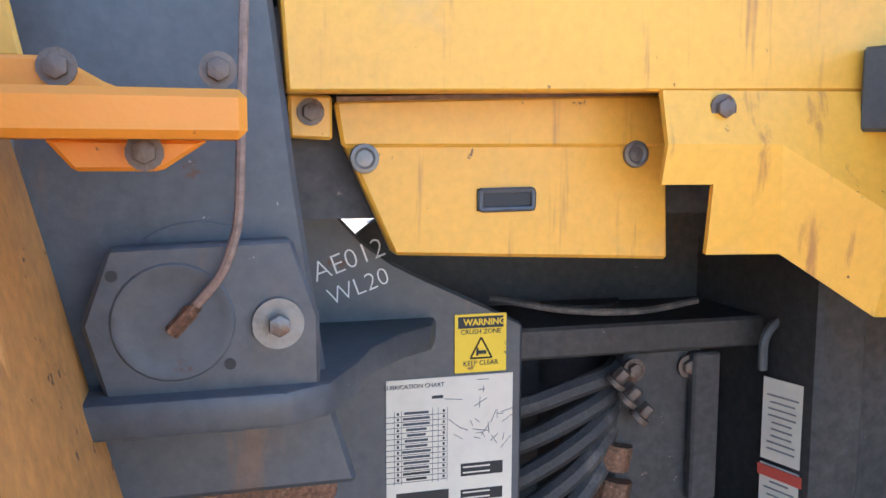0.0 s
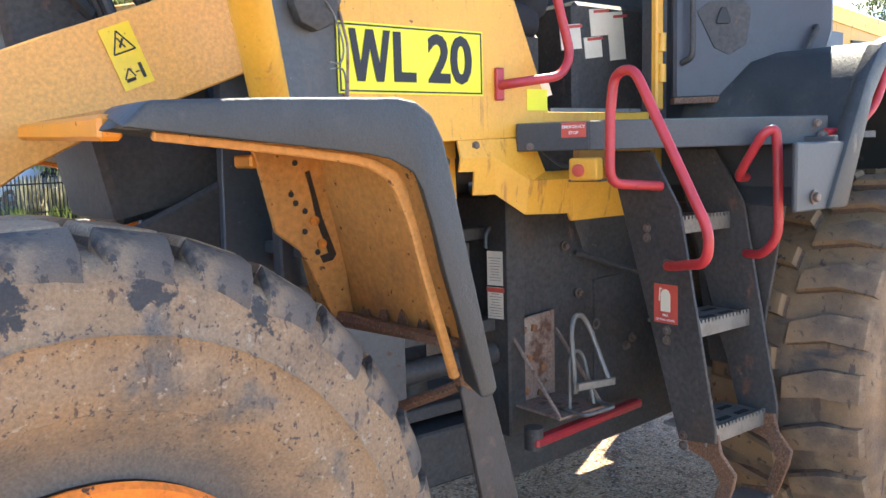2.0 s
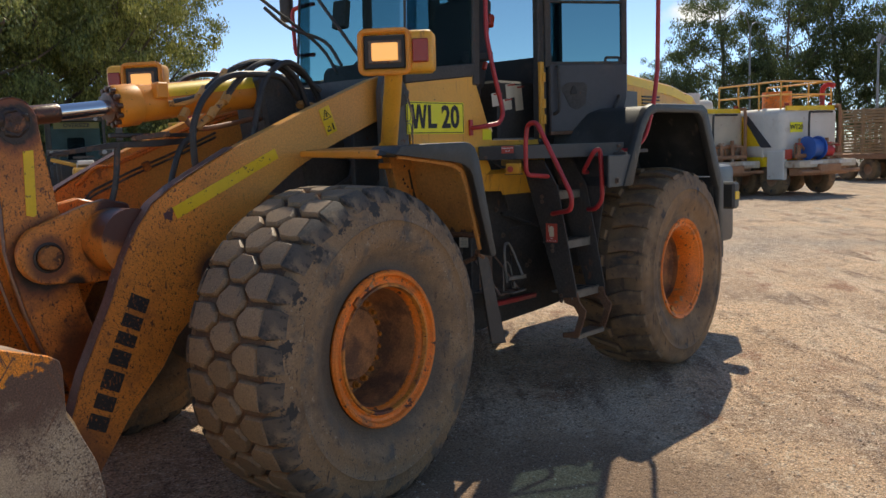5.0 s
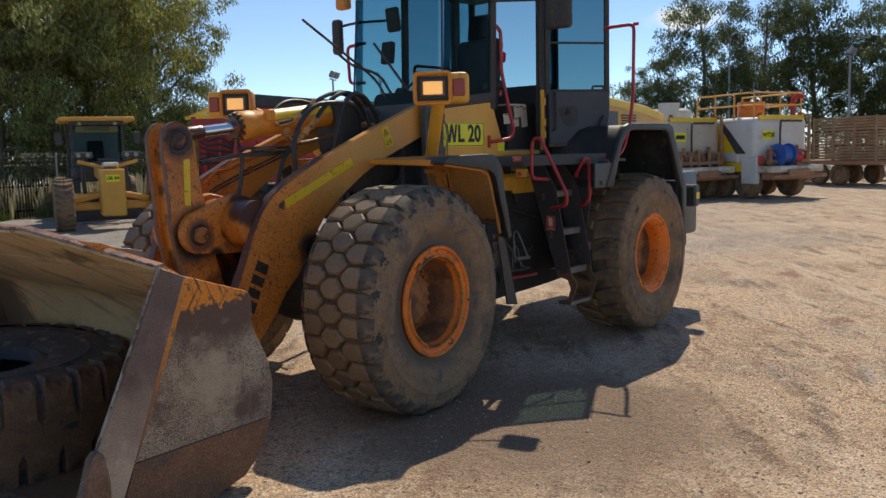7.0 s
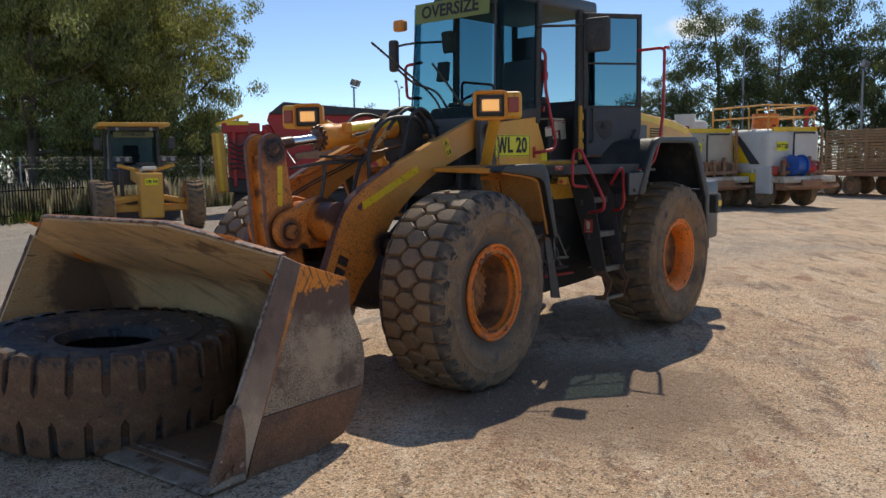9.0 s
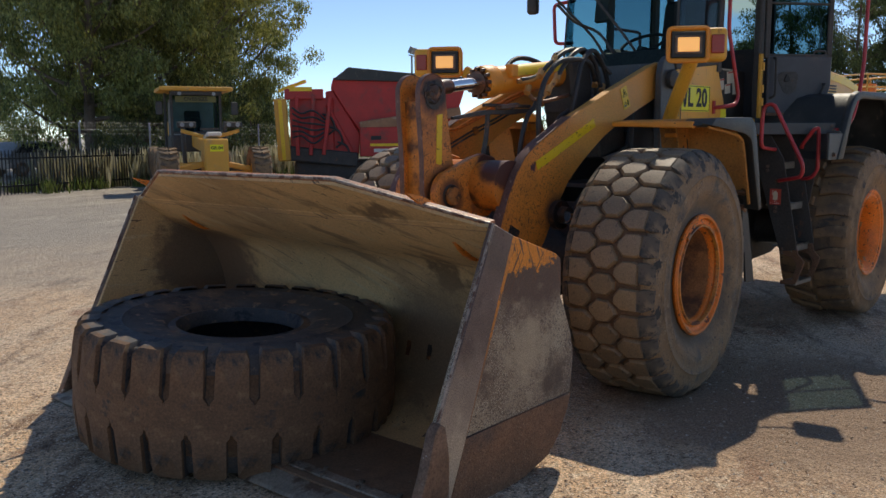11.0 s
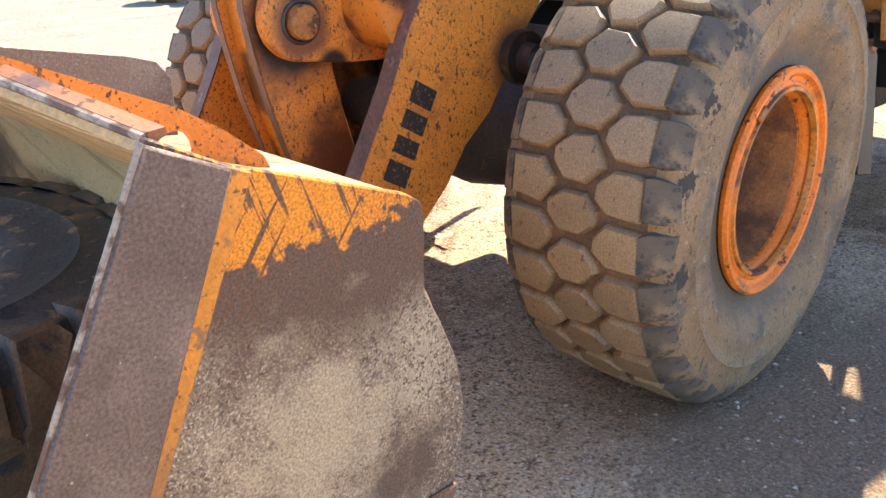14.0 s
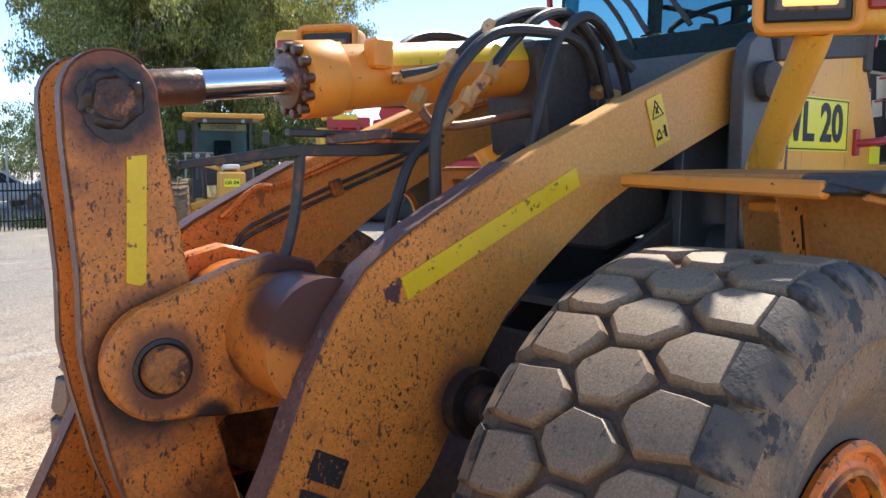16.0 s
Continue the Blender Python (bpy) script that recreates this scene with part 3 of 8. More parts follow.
def facing(origin, right, up):
    """The pose whose x runs along right and y along up."""
    r, u = Vector(right).normalized(), Vector(up).normalized()
    n = r.cross(u).normalized()
    u = n.cross(r)
    m = Matrix((r, u, n)).transposed().to_4x4()
    m.translation = origin
    return m


def panel(origin, right, up, w, h, mat, parent, name, t=0.003, label=""):
    """A thin plate of w by h centred at origin."""
    b = box((0, 0, 0), (w, h, t))
    bmesh.ops.transform(b, matrix=facing(origin, right, up), verts=b.verts)
    return link(name, b, mat, parent, label)


# ---- ground ----
def ease(lo, hi, v):
    t = min(1.0, max(0.0, (v - lo) / (hi - lo)))
    return t * t * (3 - 2 * t)


def ground_height(x, y):
    d = math.hypot(x + 1, y + 1)
    f = max(0.0, 1 - d / 60)
    return f * (0.014 * noise.noise((x * 0.7, y * 0.7, 0)) + 0.006 * noise.noise((x * 3.1, y * 3.1, 2.0)) - 0.008) - (1 - f) * 0.004 - 0.035 * ease(-1.2, 1.0, x) * (1 - ease(8, 16, d)) - 0.03 * math.exp(-((x + 0.1) ** 2 + (abs(y) - 1.15) ** 2) / 0.9)


def make_ground():
    b = bmesh.new()

    def axis(c):
        a = [c + i * 0.12 for i in range(-62, 63)]
        step, v = 0.16, a[-1]
        while v < c + 700:
            v += step
            step *= 1.16
            a.append(v)
        return [2 * c - x for x in reversed(a[125:])] + a
    xs, ys = axis(-1.0), axis(-1.5)
    grid = [[b.verts.new((x, y, ground_height(x, y))) for y in ys] for x in xs]
    for i in range(len(xs) - 1):
        for j in range(len(ys) - 1):
            b.faces.new((grid[i][j], grid[i + 1][j], grid[i + 1][j + 1], grid[i][j + 1]))
    # the spot deepens the loader's shade: browner, darker ground colour on its near side
    m = material("compacted_gravel_yard", (0.65, 0.43, 0.26), 0.85, 0, 0.18, 0.55, 70, 0.9,
                 [((0.47, 0.30, 0.18), 0.46, 0.64, 0.9, (1, 1, 1)), ((0.72, 0.52, 0.35), 0.48, 0.62, 1.1, (0.3, 1.9, 1), (0, 0, -42)), ((0.25, 0.145, 0.085), 0.53, 0.66, 2.2, (0.4, 1.7, 1), (0, 0, -42)),
                  ((0.17, 0.095, 0.06), 0.62, 0.72, 1.3, (0.6, 1.4, 1), (0, 0, -42)), ((0.31, 0.26, 0.215), 0.55, 0.72, 0.10, (1, 1, 1)), ((0.70, 0.54, 0.38), 0.54, 0.66, 9, (1, 1, 1)), ((0.32, 0.195, 0.115), 0.54, 0.70, 12, (1, 1, 1)),
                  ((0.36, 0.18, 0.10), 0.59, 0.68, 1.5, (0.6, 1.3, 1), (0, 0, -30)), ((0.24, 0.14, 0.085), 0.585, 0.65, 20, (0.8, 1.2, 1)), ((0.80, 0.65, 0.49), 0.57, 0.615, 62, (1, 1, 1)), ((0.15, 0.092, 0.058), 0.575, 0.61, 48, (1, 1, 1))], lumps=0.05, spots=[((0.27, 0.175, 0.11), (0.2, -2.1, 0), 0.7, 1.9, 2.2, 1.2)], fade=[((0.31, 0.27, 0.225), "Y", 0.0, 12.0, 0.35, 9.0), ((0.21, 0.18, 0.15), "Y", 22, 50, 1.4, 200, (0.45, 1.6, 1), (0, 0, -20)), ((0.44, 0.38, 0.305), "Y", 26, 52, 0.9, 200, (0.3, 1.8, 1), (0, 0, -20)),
                                                                                          ((0.15, 0.125, 0.105), "Y", 26, 36, 26, 200), ((0.52, 0.46, 0.39), "Y", 26, 36, 34, 200)], grit=0.6, gritsize=75)
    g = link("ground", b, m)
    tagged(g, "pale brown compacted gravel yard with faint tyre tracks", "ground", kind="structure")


make_ground()


def make_gravel():
    """Loose stones in one mesh: squashed, jittered eight-sided chips."""
    rng = np.random.default_rng(4)
    n = 50000
    x = np.concatenate([rng.uniform(-5.5, 6.0, 38000), rng.uniform(-6, 14, 12000)])
    y = np.concatenate([rng.uniform(-6.0, 1.8, 38000), rng.uniform(-6, 14, 12000)])
    size = 0.0020 + 0.0085 * rng.random(n) ** 4.5
    base = np.array([(1, 0, 0), (0, 1, 0), (-1, 0, 0), (0, -1, 0), (0, 0, 1), (0, 0, -1)], float)
    tri = np.array([(0, 1, 4), (1, 2, 4), (2, 3, 4), (3, 0, 4), (1, 0, 5), (2, 1, 5), (3, 2, 5), (0, 3, 5)])
    v = base[None] * (1 + 0.35 * rng.uniform(-1, 1, (n, 6, 1))) + 0.25 * rng.uniform(-1, 1, (n, 6, 3))
    v *= size[:, None, None] * np.array([1.25, 1.0, 0.65])
    a = rng.uniform(0, math.tau, n)
    co, si = np.cos(a)[:, None], np.sin(a)[:, None]
    z = np.array([ground_height(p, q) for p, q in zip(x, y)])
    v = np.stack([v[:, :, 0] * co - v[:, :, 1] * si + x[:, None], v[:, :, 0] * si + v[:, :, 1] * co + y[:, None], v[:, :, 2] + (z + size * 0.25)[:, None]], 2)
    f = tri[None] + (np.arange(n) * 6)[:, None, None]
    me = bpy.data.meshes.new("gravel")
    me.from_pydata(v.reshape(-1, 3).tolist(), [], f.reshape(-1, 3).tolist())
    m = bpy.data.materials.new("loose_stones")
    m.use_nodes = True
    nd, ln = m.node_tree.nodes, m.node_tree.links.new
    geo, cr = nd.new("ShaderNodeNewGeometry"), nd.new("ShaderNodeValToRGB")
    for k, c in enumerate(((0.16, 0.095, 0.06), (0.42, 0.27, 0.165), (0.56, 0.40, 0.27), (0.70, 0.60, 0.48))):
        e = cr.color_ramp.elements[k] if k < 2 else cr.color_ramp.elements.new(0.5)
        e.position, e.color = (0.0, 0.4, 0.75, 1.0)[k], (*c, 1)
    ln(geo.outputs["Random Per Island"], cr.inputs[0])
    ln(cr.outputs[0], nd["Principled BSDF"].inputs["Base Color"])
    nd["Principled BSDF"].inputs["Roughness"].default_value = 0.9
    me.materials.append(m)
    tagged(new("gravel", me), "small loose tan and grey stones on the yard", "gravel", kind="stuff")


make_gravel()


# ---- wheel loader: x runs to its rear, y to its right-hand side ----
loader = thing("wheel_loader", "articulated yellow-orange wheel loader with a rusty bucket, parked on gravel", "wheel loader")

# wheels
R, TRACK, HUB_Z = 0.838, 1.07, 0.753
BASE = 3.287
FRONT_TURN, REAR_TURN = radians(5.9), radians(2.7)


def tyre_body(r=R, half=0.325, bead=0.385, deep=0.05):
    t = r - deep
    side = [(bead, 0.245), (bead + 0.02, 0.27), (bead + 0.06, 0.262), (bead + 0.10, 0.285), (bead + 0.16, half - 0.004), (bead + 0.2, half + 0.004), (bead + 0.215, half),
            (t - 0.135, half + 0.003), (t - 0.128, half + 0.010), (t - 0.12, half + 0.002), (t - 0.06, half - 0.004), (t - 0.025, half - 0.016), (t - 0.004, half - 0.045), (t + 0.002, half - 0.08), (t, half - 0.12)]
    prof = [(a, -h) for a, h in side] + [(t, -0.1), (t, 0.1)] + [(a, h) for a, h in reversed(side)]
    return prof


def sag(bm, z):
    """Flatten a wheel's foot on the ground."""
    for v in bm.verts:
        if v.co.z < z:
            k = z - v.co.z
            v.co.z = z + 0.004 * min(1, k / 0.05)
            v.co.y *= 1 + 0.25 * k
    return bm


def tread_piece(outline, r, drop, deep=0.05, shrink=0.81):
    """A tread block on the crown at the wheel's top; outline of (along, across)."""
    b = bmesh.new()
    cs, cw = sum(p[0] for p in outline) / len(outline), sum(p[1] for p in outline) / len(outline)

    def at(s, w, q):
        rad = q - drop(w)
        a = s / r
        return (rad * math.sin(a), w, rad * math.cos(a))
    low = [b.verts.new(at(s, w, r - deep - 0.01)) for s, w in outline]
    rings = [low]
    for part_way, sunk in ((0.32, 0.021), (0.62, 0.008), (1.0, 0.001)):
        k = 1 - (1 - shrink) * part_way
        rings.append([b.verts.new(at(cs + (s - cs) * k, cw + (w - cw) * k, r - sunk)) for s, w in outline])
    low, mid, high, top = rings
    cen = b.verts.new(at(cs, cw, r + 0.002))
    n = len(outline)
    for i in range(n):
        j = (i + 1) % n
        b.faces.new((low[i], low[j], mid[j], mid[i])).material_index = 1
        b.faces.new((mid[i], mid[j], high[j], high[i]))
        b.faces.new((high[i], high[j], top[j], top[i]))
        b.faces.new((top[i], top[j], cen))
    return b


def crown(w):
    a = abs(w)
    return 0.10 * a * a + (max(0.0, a - 0.23) ** 2) * 9


def front_wheel(y, sgn, turn):
    c = Matrix.Rotation(FRONT_TURN, 4, "Z") @ Vector((0, y + TRACK, 0)) + Vector((-0.030, -1.07, HUB_Z))
    tyre = link("tyre", sag(lathe(tyre_body(), 64), -HUB_Z - 0.048), FRONTTYRE, loader, "dusty front tyre with chunky hexagonal tread", angle=50)
    tyre.location = c
    tyre.rotation_euler = (0, 0, FRONT_TURN)
    n = 31
    hexa = [(0.079, 0.042), (0.024, 0.097), (-0.020, 0.097), (-0.079, 0.046), (-0.079, -0.042), (-0.024, -0.097), (0.020, -0.097), (0.079, -0.046)]
    rng = random.Random(int(10 + turn * 100))
    for k, w in enumerate((-0.165, 0.0, 0.165)):
        o = 1 if w > 0 else -1
        if k == 1:
            outline = hexa
        else:
            outline = [(0.079, -0.044), (0.022, -0.096), (-0.022, -0.096), (-0.079, -0.044), (-0.078, 0.040), (-0.069, 0.078), (0.069, 0.078), (0.078, 0.040)]
            outline = [(p, w + o * v) for p, v in outline]
        made = []
        for i in range(n):
            a = turn + (i + (0.0 if k == 1 else 0.5)) * math.tau / n
            if R * math.cos(a) + HUB_Z < -0.03:
                continue
            m = Matrix.Rotation(a, 4, "Y")
            if len(made) < 6:
                worn = [(p + rng.uniform(-0.007, 0.007), v + rng.uniform(-0.006, 0.006)) for p, v in outline]
                blk = link("tread_block", tread_piece(worn, R, crown, 0.05, 0.80), BLOCK, tyre, angle=30)
                blk.data.materials.append(BLOCKSIDE)
                blk.matrix_basis = m
                made.append(blk)
            else:
                share("tread_block", made[(i * 5) % 6], m)
    part("tread_base", lathe([(R - 0.06, -0.28), (R - 0.034, -0.2), (R - 0.03, 0.0), (R - 0.034, 0.2), (R - 0.06, 0.28)], 64), GAPMUD, tyre, "mud-packed tread grooves")
    # shoulder lugs wrapping over on to the sidewall
    for o in (-1, 1):
        shape = [(-0.068, o * 0.234), (0.068, o * 0.234), (0.073, o * 0.262), (0.074, o * 0.292), (0.066, o * 0.316), (-0.064, o * 0.316), (-0.073, o * 0.292), (-0.072, o * 0.262)]
        made = []
        for i in range(n):
            a = turn + (i + 0.5) * math.tau / n
            if (R - 0.05) * math.cos(a) + HUB_Z < -0.03:
                continue
            m = Matrix.Rotation(a, 4, "Y")
            if len(made) < 5:
                worn = [(p + rng.uniform(-0.006, 0.006), v + rng.uniform(-0.005, 0.005)) for p, v in shape]
                lug = link("shoulder_lug", tread_piece(worn, R - 0.002, crown, 0.045, 0.90), SHOULDER, tyre, angle=40)
                lug.data.materials.append(FRONTTYRE)
                lug.matrix_basis = m
                made.append(lug)
            else:
                share("shoulder_lug", made[(i * 3) % 5], m)
    prof = [(0.346, 0.255), (0.385, 0.255), (0.402, 0.262), (0.406, 0.278), (0.396, 0.290), (0.380, 0.288), (0.370, 0.272), (0.354, 0.268), (0.344, 0.274), (0.333, 0.272),
            (0.327, 0.255), (0.319, 0.25), (0.310, 0.235), (0.307, 0.215)]
    # the maker's raised lettering becomes plain bars
    for k in range(8):
        a = -0.44 + 0.12 * k
        bar_m = Matrix.Rotation(a, 4, "Y")
        rb = box((0, sgn * 0.312, 0.555), (0.046, 0.012, 0.052), (sgn * -6, 0, 0), 0.003)
        bmesh.ops.transform(rb, matrix=bar_m, verts=rb.verts)
        part("raised_bar", rb, FRONTTYRE, tyre, "raised moulded bar on the sidewall")
    rim = link("rim", lathe([(a, sgn * h) for a, h in prof], 64), RIM, loader, "rust-chipped orange steel rim")
    rim.location = c + Matrix.Rotation(FRONT_TURN, 4, "Z") @ Vector((0, sgn * 0.012, 0))
    rim.rotation_euler = (0, 0, FRONT_TURN)
    part("lock_ring", lathe([(0.340, sgn * 0.272), (0.334, sgn * 0.283), (0.322, sgn * 0.283), (0.316, sgn * 0.262)], 64), OILY, rim)
    part("ring_key", box((-0.215, sgn * 0.28, 0.275), (0.055, 0.02, 0.035), (0, -40, 0), 0.005), OILY, rim)
    part("dish", lathe([(0.308, sgn * 0.222), (0.303, sgn * 0.12), (0.300, sgn * 0.0), (0.29, sgn * -0.02), (0.215, sgn * -0.02), (0.205, sgn * 0.03), (0.185, sgn * 0.055), (0.0001, sgn * 0.06)], 48), DISH, rim)
    bolt = None
    for i in range(24):
        a = i * math.tau / 24
        m = Matrix.Rotation(a, 4, "Y")
        if bolt is None:
            bolt = part("wheel_nut", hexbolt((0, sgn * -0.02, 0.255), (0, sgn, 0), 0.014, 0.035), OILY, rim)
        else:
            share("wheel_nut", bolt, m)
    return tyre


def rear_wheel(y, sgn):
    R = 0.81
    c = Matrix.Rotation(REAR_TURN, 4, "Z") @ Vector((0, y + TRACK, 0)) + Vector((BASE, -TRACK, HUB_Z))
    tyre = link("tyre", sag(lathe(tyre_body(R, 0.315, 0.385, 0.045), 64), -HUB_Z - 0.028), TYRE, loader, "dusty rear tyre with slanting bar tread", angle=50)
    tyre.location = c
    tyre.rotation_euler = (0, 0, REAR_TURN)
    n = 25
    for o in (-1, 1):
        outline = [(-0.055, o * 0.01), (0.03, o * 0.01), (0.085, o * 0.16), (0.085, o * 0.30), (-0.035, o * 0.30), (-0.025, o * 0.16)]
        first = None
        for i in range(n):
            a = (i + (0.5 if o > 0 else 0)) * math.tau / n
            if R * math.cos(a) + HUB_Z < 0.04:
                continue
            m = Matrix.Rotation(a, 4, "Y")
            if first is None:
                first = part("tread_bar", tread_piece(outline, R - 0.002, crown, 0.05, 0.90), TYRE, tyre)
                first.data.materials.append(GAPMUD)
                first.matrix_basis = m
            else:
                share("tread_bar", first, m)
    prof = [(0.356, 0.245), (0.385, 0.245), (0.402, 0.252), (0.406, 0.268), (0.396, 0.280), (0.377, 0.275), (0.366, 0.262), (0.348, 0.262), (0.332, 0.24), (0.313, 0.225),
            (0.293, 0.17), (0.287, 0.10)]
    rim = link("rim", lathe([(a, sgn * h) for a, h in prof], 64), RIM, loader, "plain orange steel rim")
    rim.location = c
    rim.rotation_euler = (0, 0, REAR_TURN)
    part("dish", lathe([(0.291, sgn * 0.14), (0.287, sgn * 0.06), (0.27, sgn * 0.04), (0.16, sgn * 0.045), (0.0001, sgn * 0.05)], 48), DISH, rim)
    part("ring_key", box((-0.2, sgn * 0.268, -0.29), (0.05, 0.02, 0.03), (0, 40, 0), 0.005), OILY, rim)


front_wheel(-TRACK, -1, 0.08)
front_wheel(TRACK, 1, 0.13)
rear_wheel(-TRACK, -1)
rear_wheel(TRACK, 1)
for ax, x, turn in (("front_axle", -0.13, FRONT_TURN), ("rear_axle", BASE - 0.05, REAR_TURN)):
    b = lathe([(0.12, -0.85), (0.16, -0.55), (0.17, -0.32), (0.24, -0.2), (0.27, 0), (0.24, 0.2), (0.17, 0.32), (0.16, 0.55), (0.12, 0.85)], 24)
    part(ax, b, BLACK, loader).matrix_basis = pose(x, 0, HUB_Z, 0, 0, math.degrees(turn))

# bucket
SIDE = [(-2.27, 1.29), (-2.14, 1.225), (-1.745, 1.09), (-1.705, 1.065), (-1.695, 1.03), (-1.695, 0.86), (-1.65, 0.78), (-1.595, 0.66), (-1.57, 0.53), (-1.585, 0.38), (-1.62, 0.28),
        (-1.69, 0.15), (-1.80, 0.055), (-2.0, 0.004), (-2.2, -0.012), (-2.76, -0.012), (-2.80, 0.06), (-2.70, 0.40)]
WRAP = [(-2.27, 1.285), (-2.13, 1.175), (-2.0, 1.095), (-1.88, 1.04), (-1.76, 0.985), (-1.71, 0.92), (-1.66, 0.83), (-1.61, 0.70), (-1.585, 0.55), (-1.595, 0.40), (-1.635, 0.28), (-1.72, 0.17), (-1.88, 0.09),
        (-2.05, 0.055), (-2.3, 0.045), (-2.72, 0.045)]


def sheet(line, y0, y1, t, bm=None):
    """A bent sheet along a line in x and z, t thick to its left."""
    b = bmesh.new()
    vs = []
    for i, (x, z) in enumerate(line):
        p, q = line[max(0, i - 1)], line[min(len(line) - 1, i + 1)]
        d = Vector((q[0] - p[0], q[1] - p[1])).normalized()
        nx, nz = -d.y * t, d.x * t
        vs.append([b.verts.new(c) for c in ((x, y0, z), (x, y1, z), (x + nx, y1, z + nz), (x + nx, y0, z + nz))])
    for a, c in zip(vs, vs[1:]):
        for k in range(4):
            b.faces.new((a[k], a[(k + 1) % 4], c[(k + 1) % 4], c[k]))
    b.faces.new(vs[0])
    b.faces.new(vs[-1][::-1])
    return merge(bm, b)


bucket = link("bucket", sheet(WRAP, -1.50, 1.50, -0.022), BKIN, loader, "wide scoured steel loading bucket resting on the ground", angle=50)
for s in (-1, 1):
    side = part("side_plate", slab(SIDE, s * 1.500, s * 1.525, "y", 0.004), BKSIDE if s < 0 else BKIN, bucket, "worn brown bucket side plate")
    band = [(-2.285, 1.285), (-2.14, 1.22), (-2.50, 0.32), (-2.63, 0.022), (-2.765, 0.018), (-2.81, 0.06), (-2.71, 0.40)]
    part("side_cutter", slab(band, s * 1.523, s * 1.548, "y", 0.006), CUTTER, bucket, "scuffed side cutter strip")
    part("cutter_edge", tube([(-2.287, s * 1.538, 1.287), (-2.712, s * 1.538, 0.40), (-2.73, s * 1.538, 0.34)], 0.006, 6, 1, smooth=False), BRIGHTEDGE, bucket, "rubbed bare front edge")
    part("paint_strip", slab([(-2.142, 1.222), (-2.095, 1.205), (-2.47, 0.33), (-2.515, 0.31)], s * 1.522, s * 1.532, "y", 0.004), STRIPPAINT, bucket, "strip of remaining orange paint")
    part("wear_plate", slab([(-2.49, 0.33), (-1.60, 0.335), (-1.63, 0.26), (-1.705, 0.135), (-1.81, 0.047), (-2.02, -0.004), (-2.22, -0.016), (-2.62, -0.016)], s * 1.523, s * 1.536, "y", 0.004), BKLOW, bucket, "rust-brown lower wear plate")
    tip = [(-2.645, -0.014), (-2.86, -0.016), (-2.90, 0.02), (-2.80, 0.24), (-2.735, 0.43), (-2.70, 0.465), (-2.665, 0.44), (-2.64, 0.30)]
    part("corner_shroud", slab(tip, s * 1.515, s * 1.575, "y", 0.012, seg=2), LIPRUST, bucket, "chewed rusty corner shroud")
    for x, z in ((-2.735, 0.10), (-2.79, 0.075)):
        part("shroud_bolt", rod((x, s * 1.565, z), (x, s * 1.585, z), 0.022, seg=10), LIPRUST, bucket)
# spill guard: leans forward over the mouth
guard = bmesh.new()
gp = [(-2.25, -1.50, 1.278), (-2.55, -0.76, 1.472), (-2.55, 0.78, 1.472), (-2.25, 1.50, 1.278)]
up = Vector((-0.02, 0, -0.036))
lo = [guard.verts.new(Vector(p) + up * 0.6) for p in gp]
hi = [guard.verts.new(p) for p in gp]
guard.faces.new(lo)
guard.faces.new(hi[::-1])
for i in range(4):
    guard.faces.new((lo[i], hi[i], hi[(i + 1) % 4], lo[(i + 1) % 4]))
part("spill_guard", guard, BKIN, bucket, "scratched steel spill guard")
# folded flange behind the guard's edge, and the bare worn edge itself
edge_line = [Vector(p) for p in ((-2.26, -1.5, 1.282), (-2.56, -0.76, 1.476), (-2.56, 0.78, 1.476), (-2.26, 1.5, 1.282))]
fl = bmesh.new()
rows = [[fl.verts.new(p + Vector(o)) for o in ((0, 0, 0.010), (0.034, 0, 0.014), (0.036, 0, 0.002), (0.005, 0, -0.012))] for p in edge_line]
for p, q in zip(rows, rows[1:]):
    for k in range(4):
        fl.faces.new((p[k], p[(k + 1) % 4], q[(k + 1) % 4], q[k]))
fl.faces.new(rows[0])
fl.faces.new(rows[-1][::-1])
part("guard_flange", fl, FLANGERUST, bucket, "rust-flecked orange guard flange")
part("spill_guard_rim", tube([p + Vector((-0.004, 0, 0.002)) for p in edge_line], 0.008, 6, 1, None, smooth=False), BRIGHTEDGE, bucket, "bare rubbed steel edge of the guard")
for s in (-1, 1):
    eye = [(-2.06 + 0.045 * math.cos(k * math.pi / 8 - 1.571), 1.17 + 0.045 * math.sin(k * math.pi / 8 - 1.571)) for k in range(17)]
    eye[0], eye[-1] = (eye[0][0] + 0.0006, eye[0][1]), (eye[-1][0] - 0.0006, eye[-1][1])
    g = slab([(-2.50, 1.425), (-2.38, 1.40), (-2.05, 1.26), (-1.95, 1.20), (-1.86, 1.13), (-1.84, 1.09), (-1.90, 1.04), (-2.0, 1.05), (-2.0594, 1.08)] + eye + [(-2.0606, 1.08), (-2.10, 1.11), (-2.27, 1.29)], s * 1.20, s * 1.178, "y", 0)
    part("guard_gusset", g, BOOM, bucket, "orange gusset plate with a lifting eye")
    part("guard_rib", slab([(-2.55, 1.45), (-2.2, 1.35), (-1.93, 1.305), (-1.86, 1.285), (-1.825, 1.24), (-1.82, 1.02), (-2.1, 1.16), (-2.3, 1.31)], s * 0.76, s * 0.735, "y", 0.003), BKOUT, bucket)
part("top_plate", sheet([(-2.25, 1.250), (-2.13, 1.185), (-2.0, 1.140), (-1.86, 1.103), (-1.74, 1.082), (-1.715, 1.072)], -1.49, 1.49, -0.008), PALEPLATE, bucket, "sun-bleached dusty top plate of the bucket")
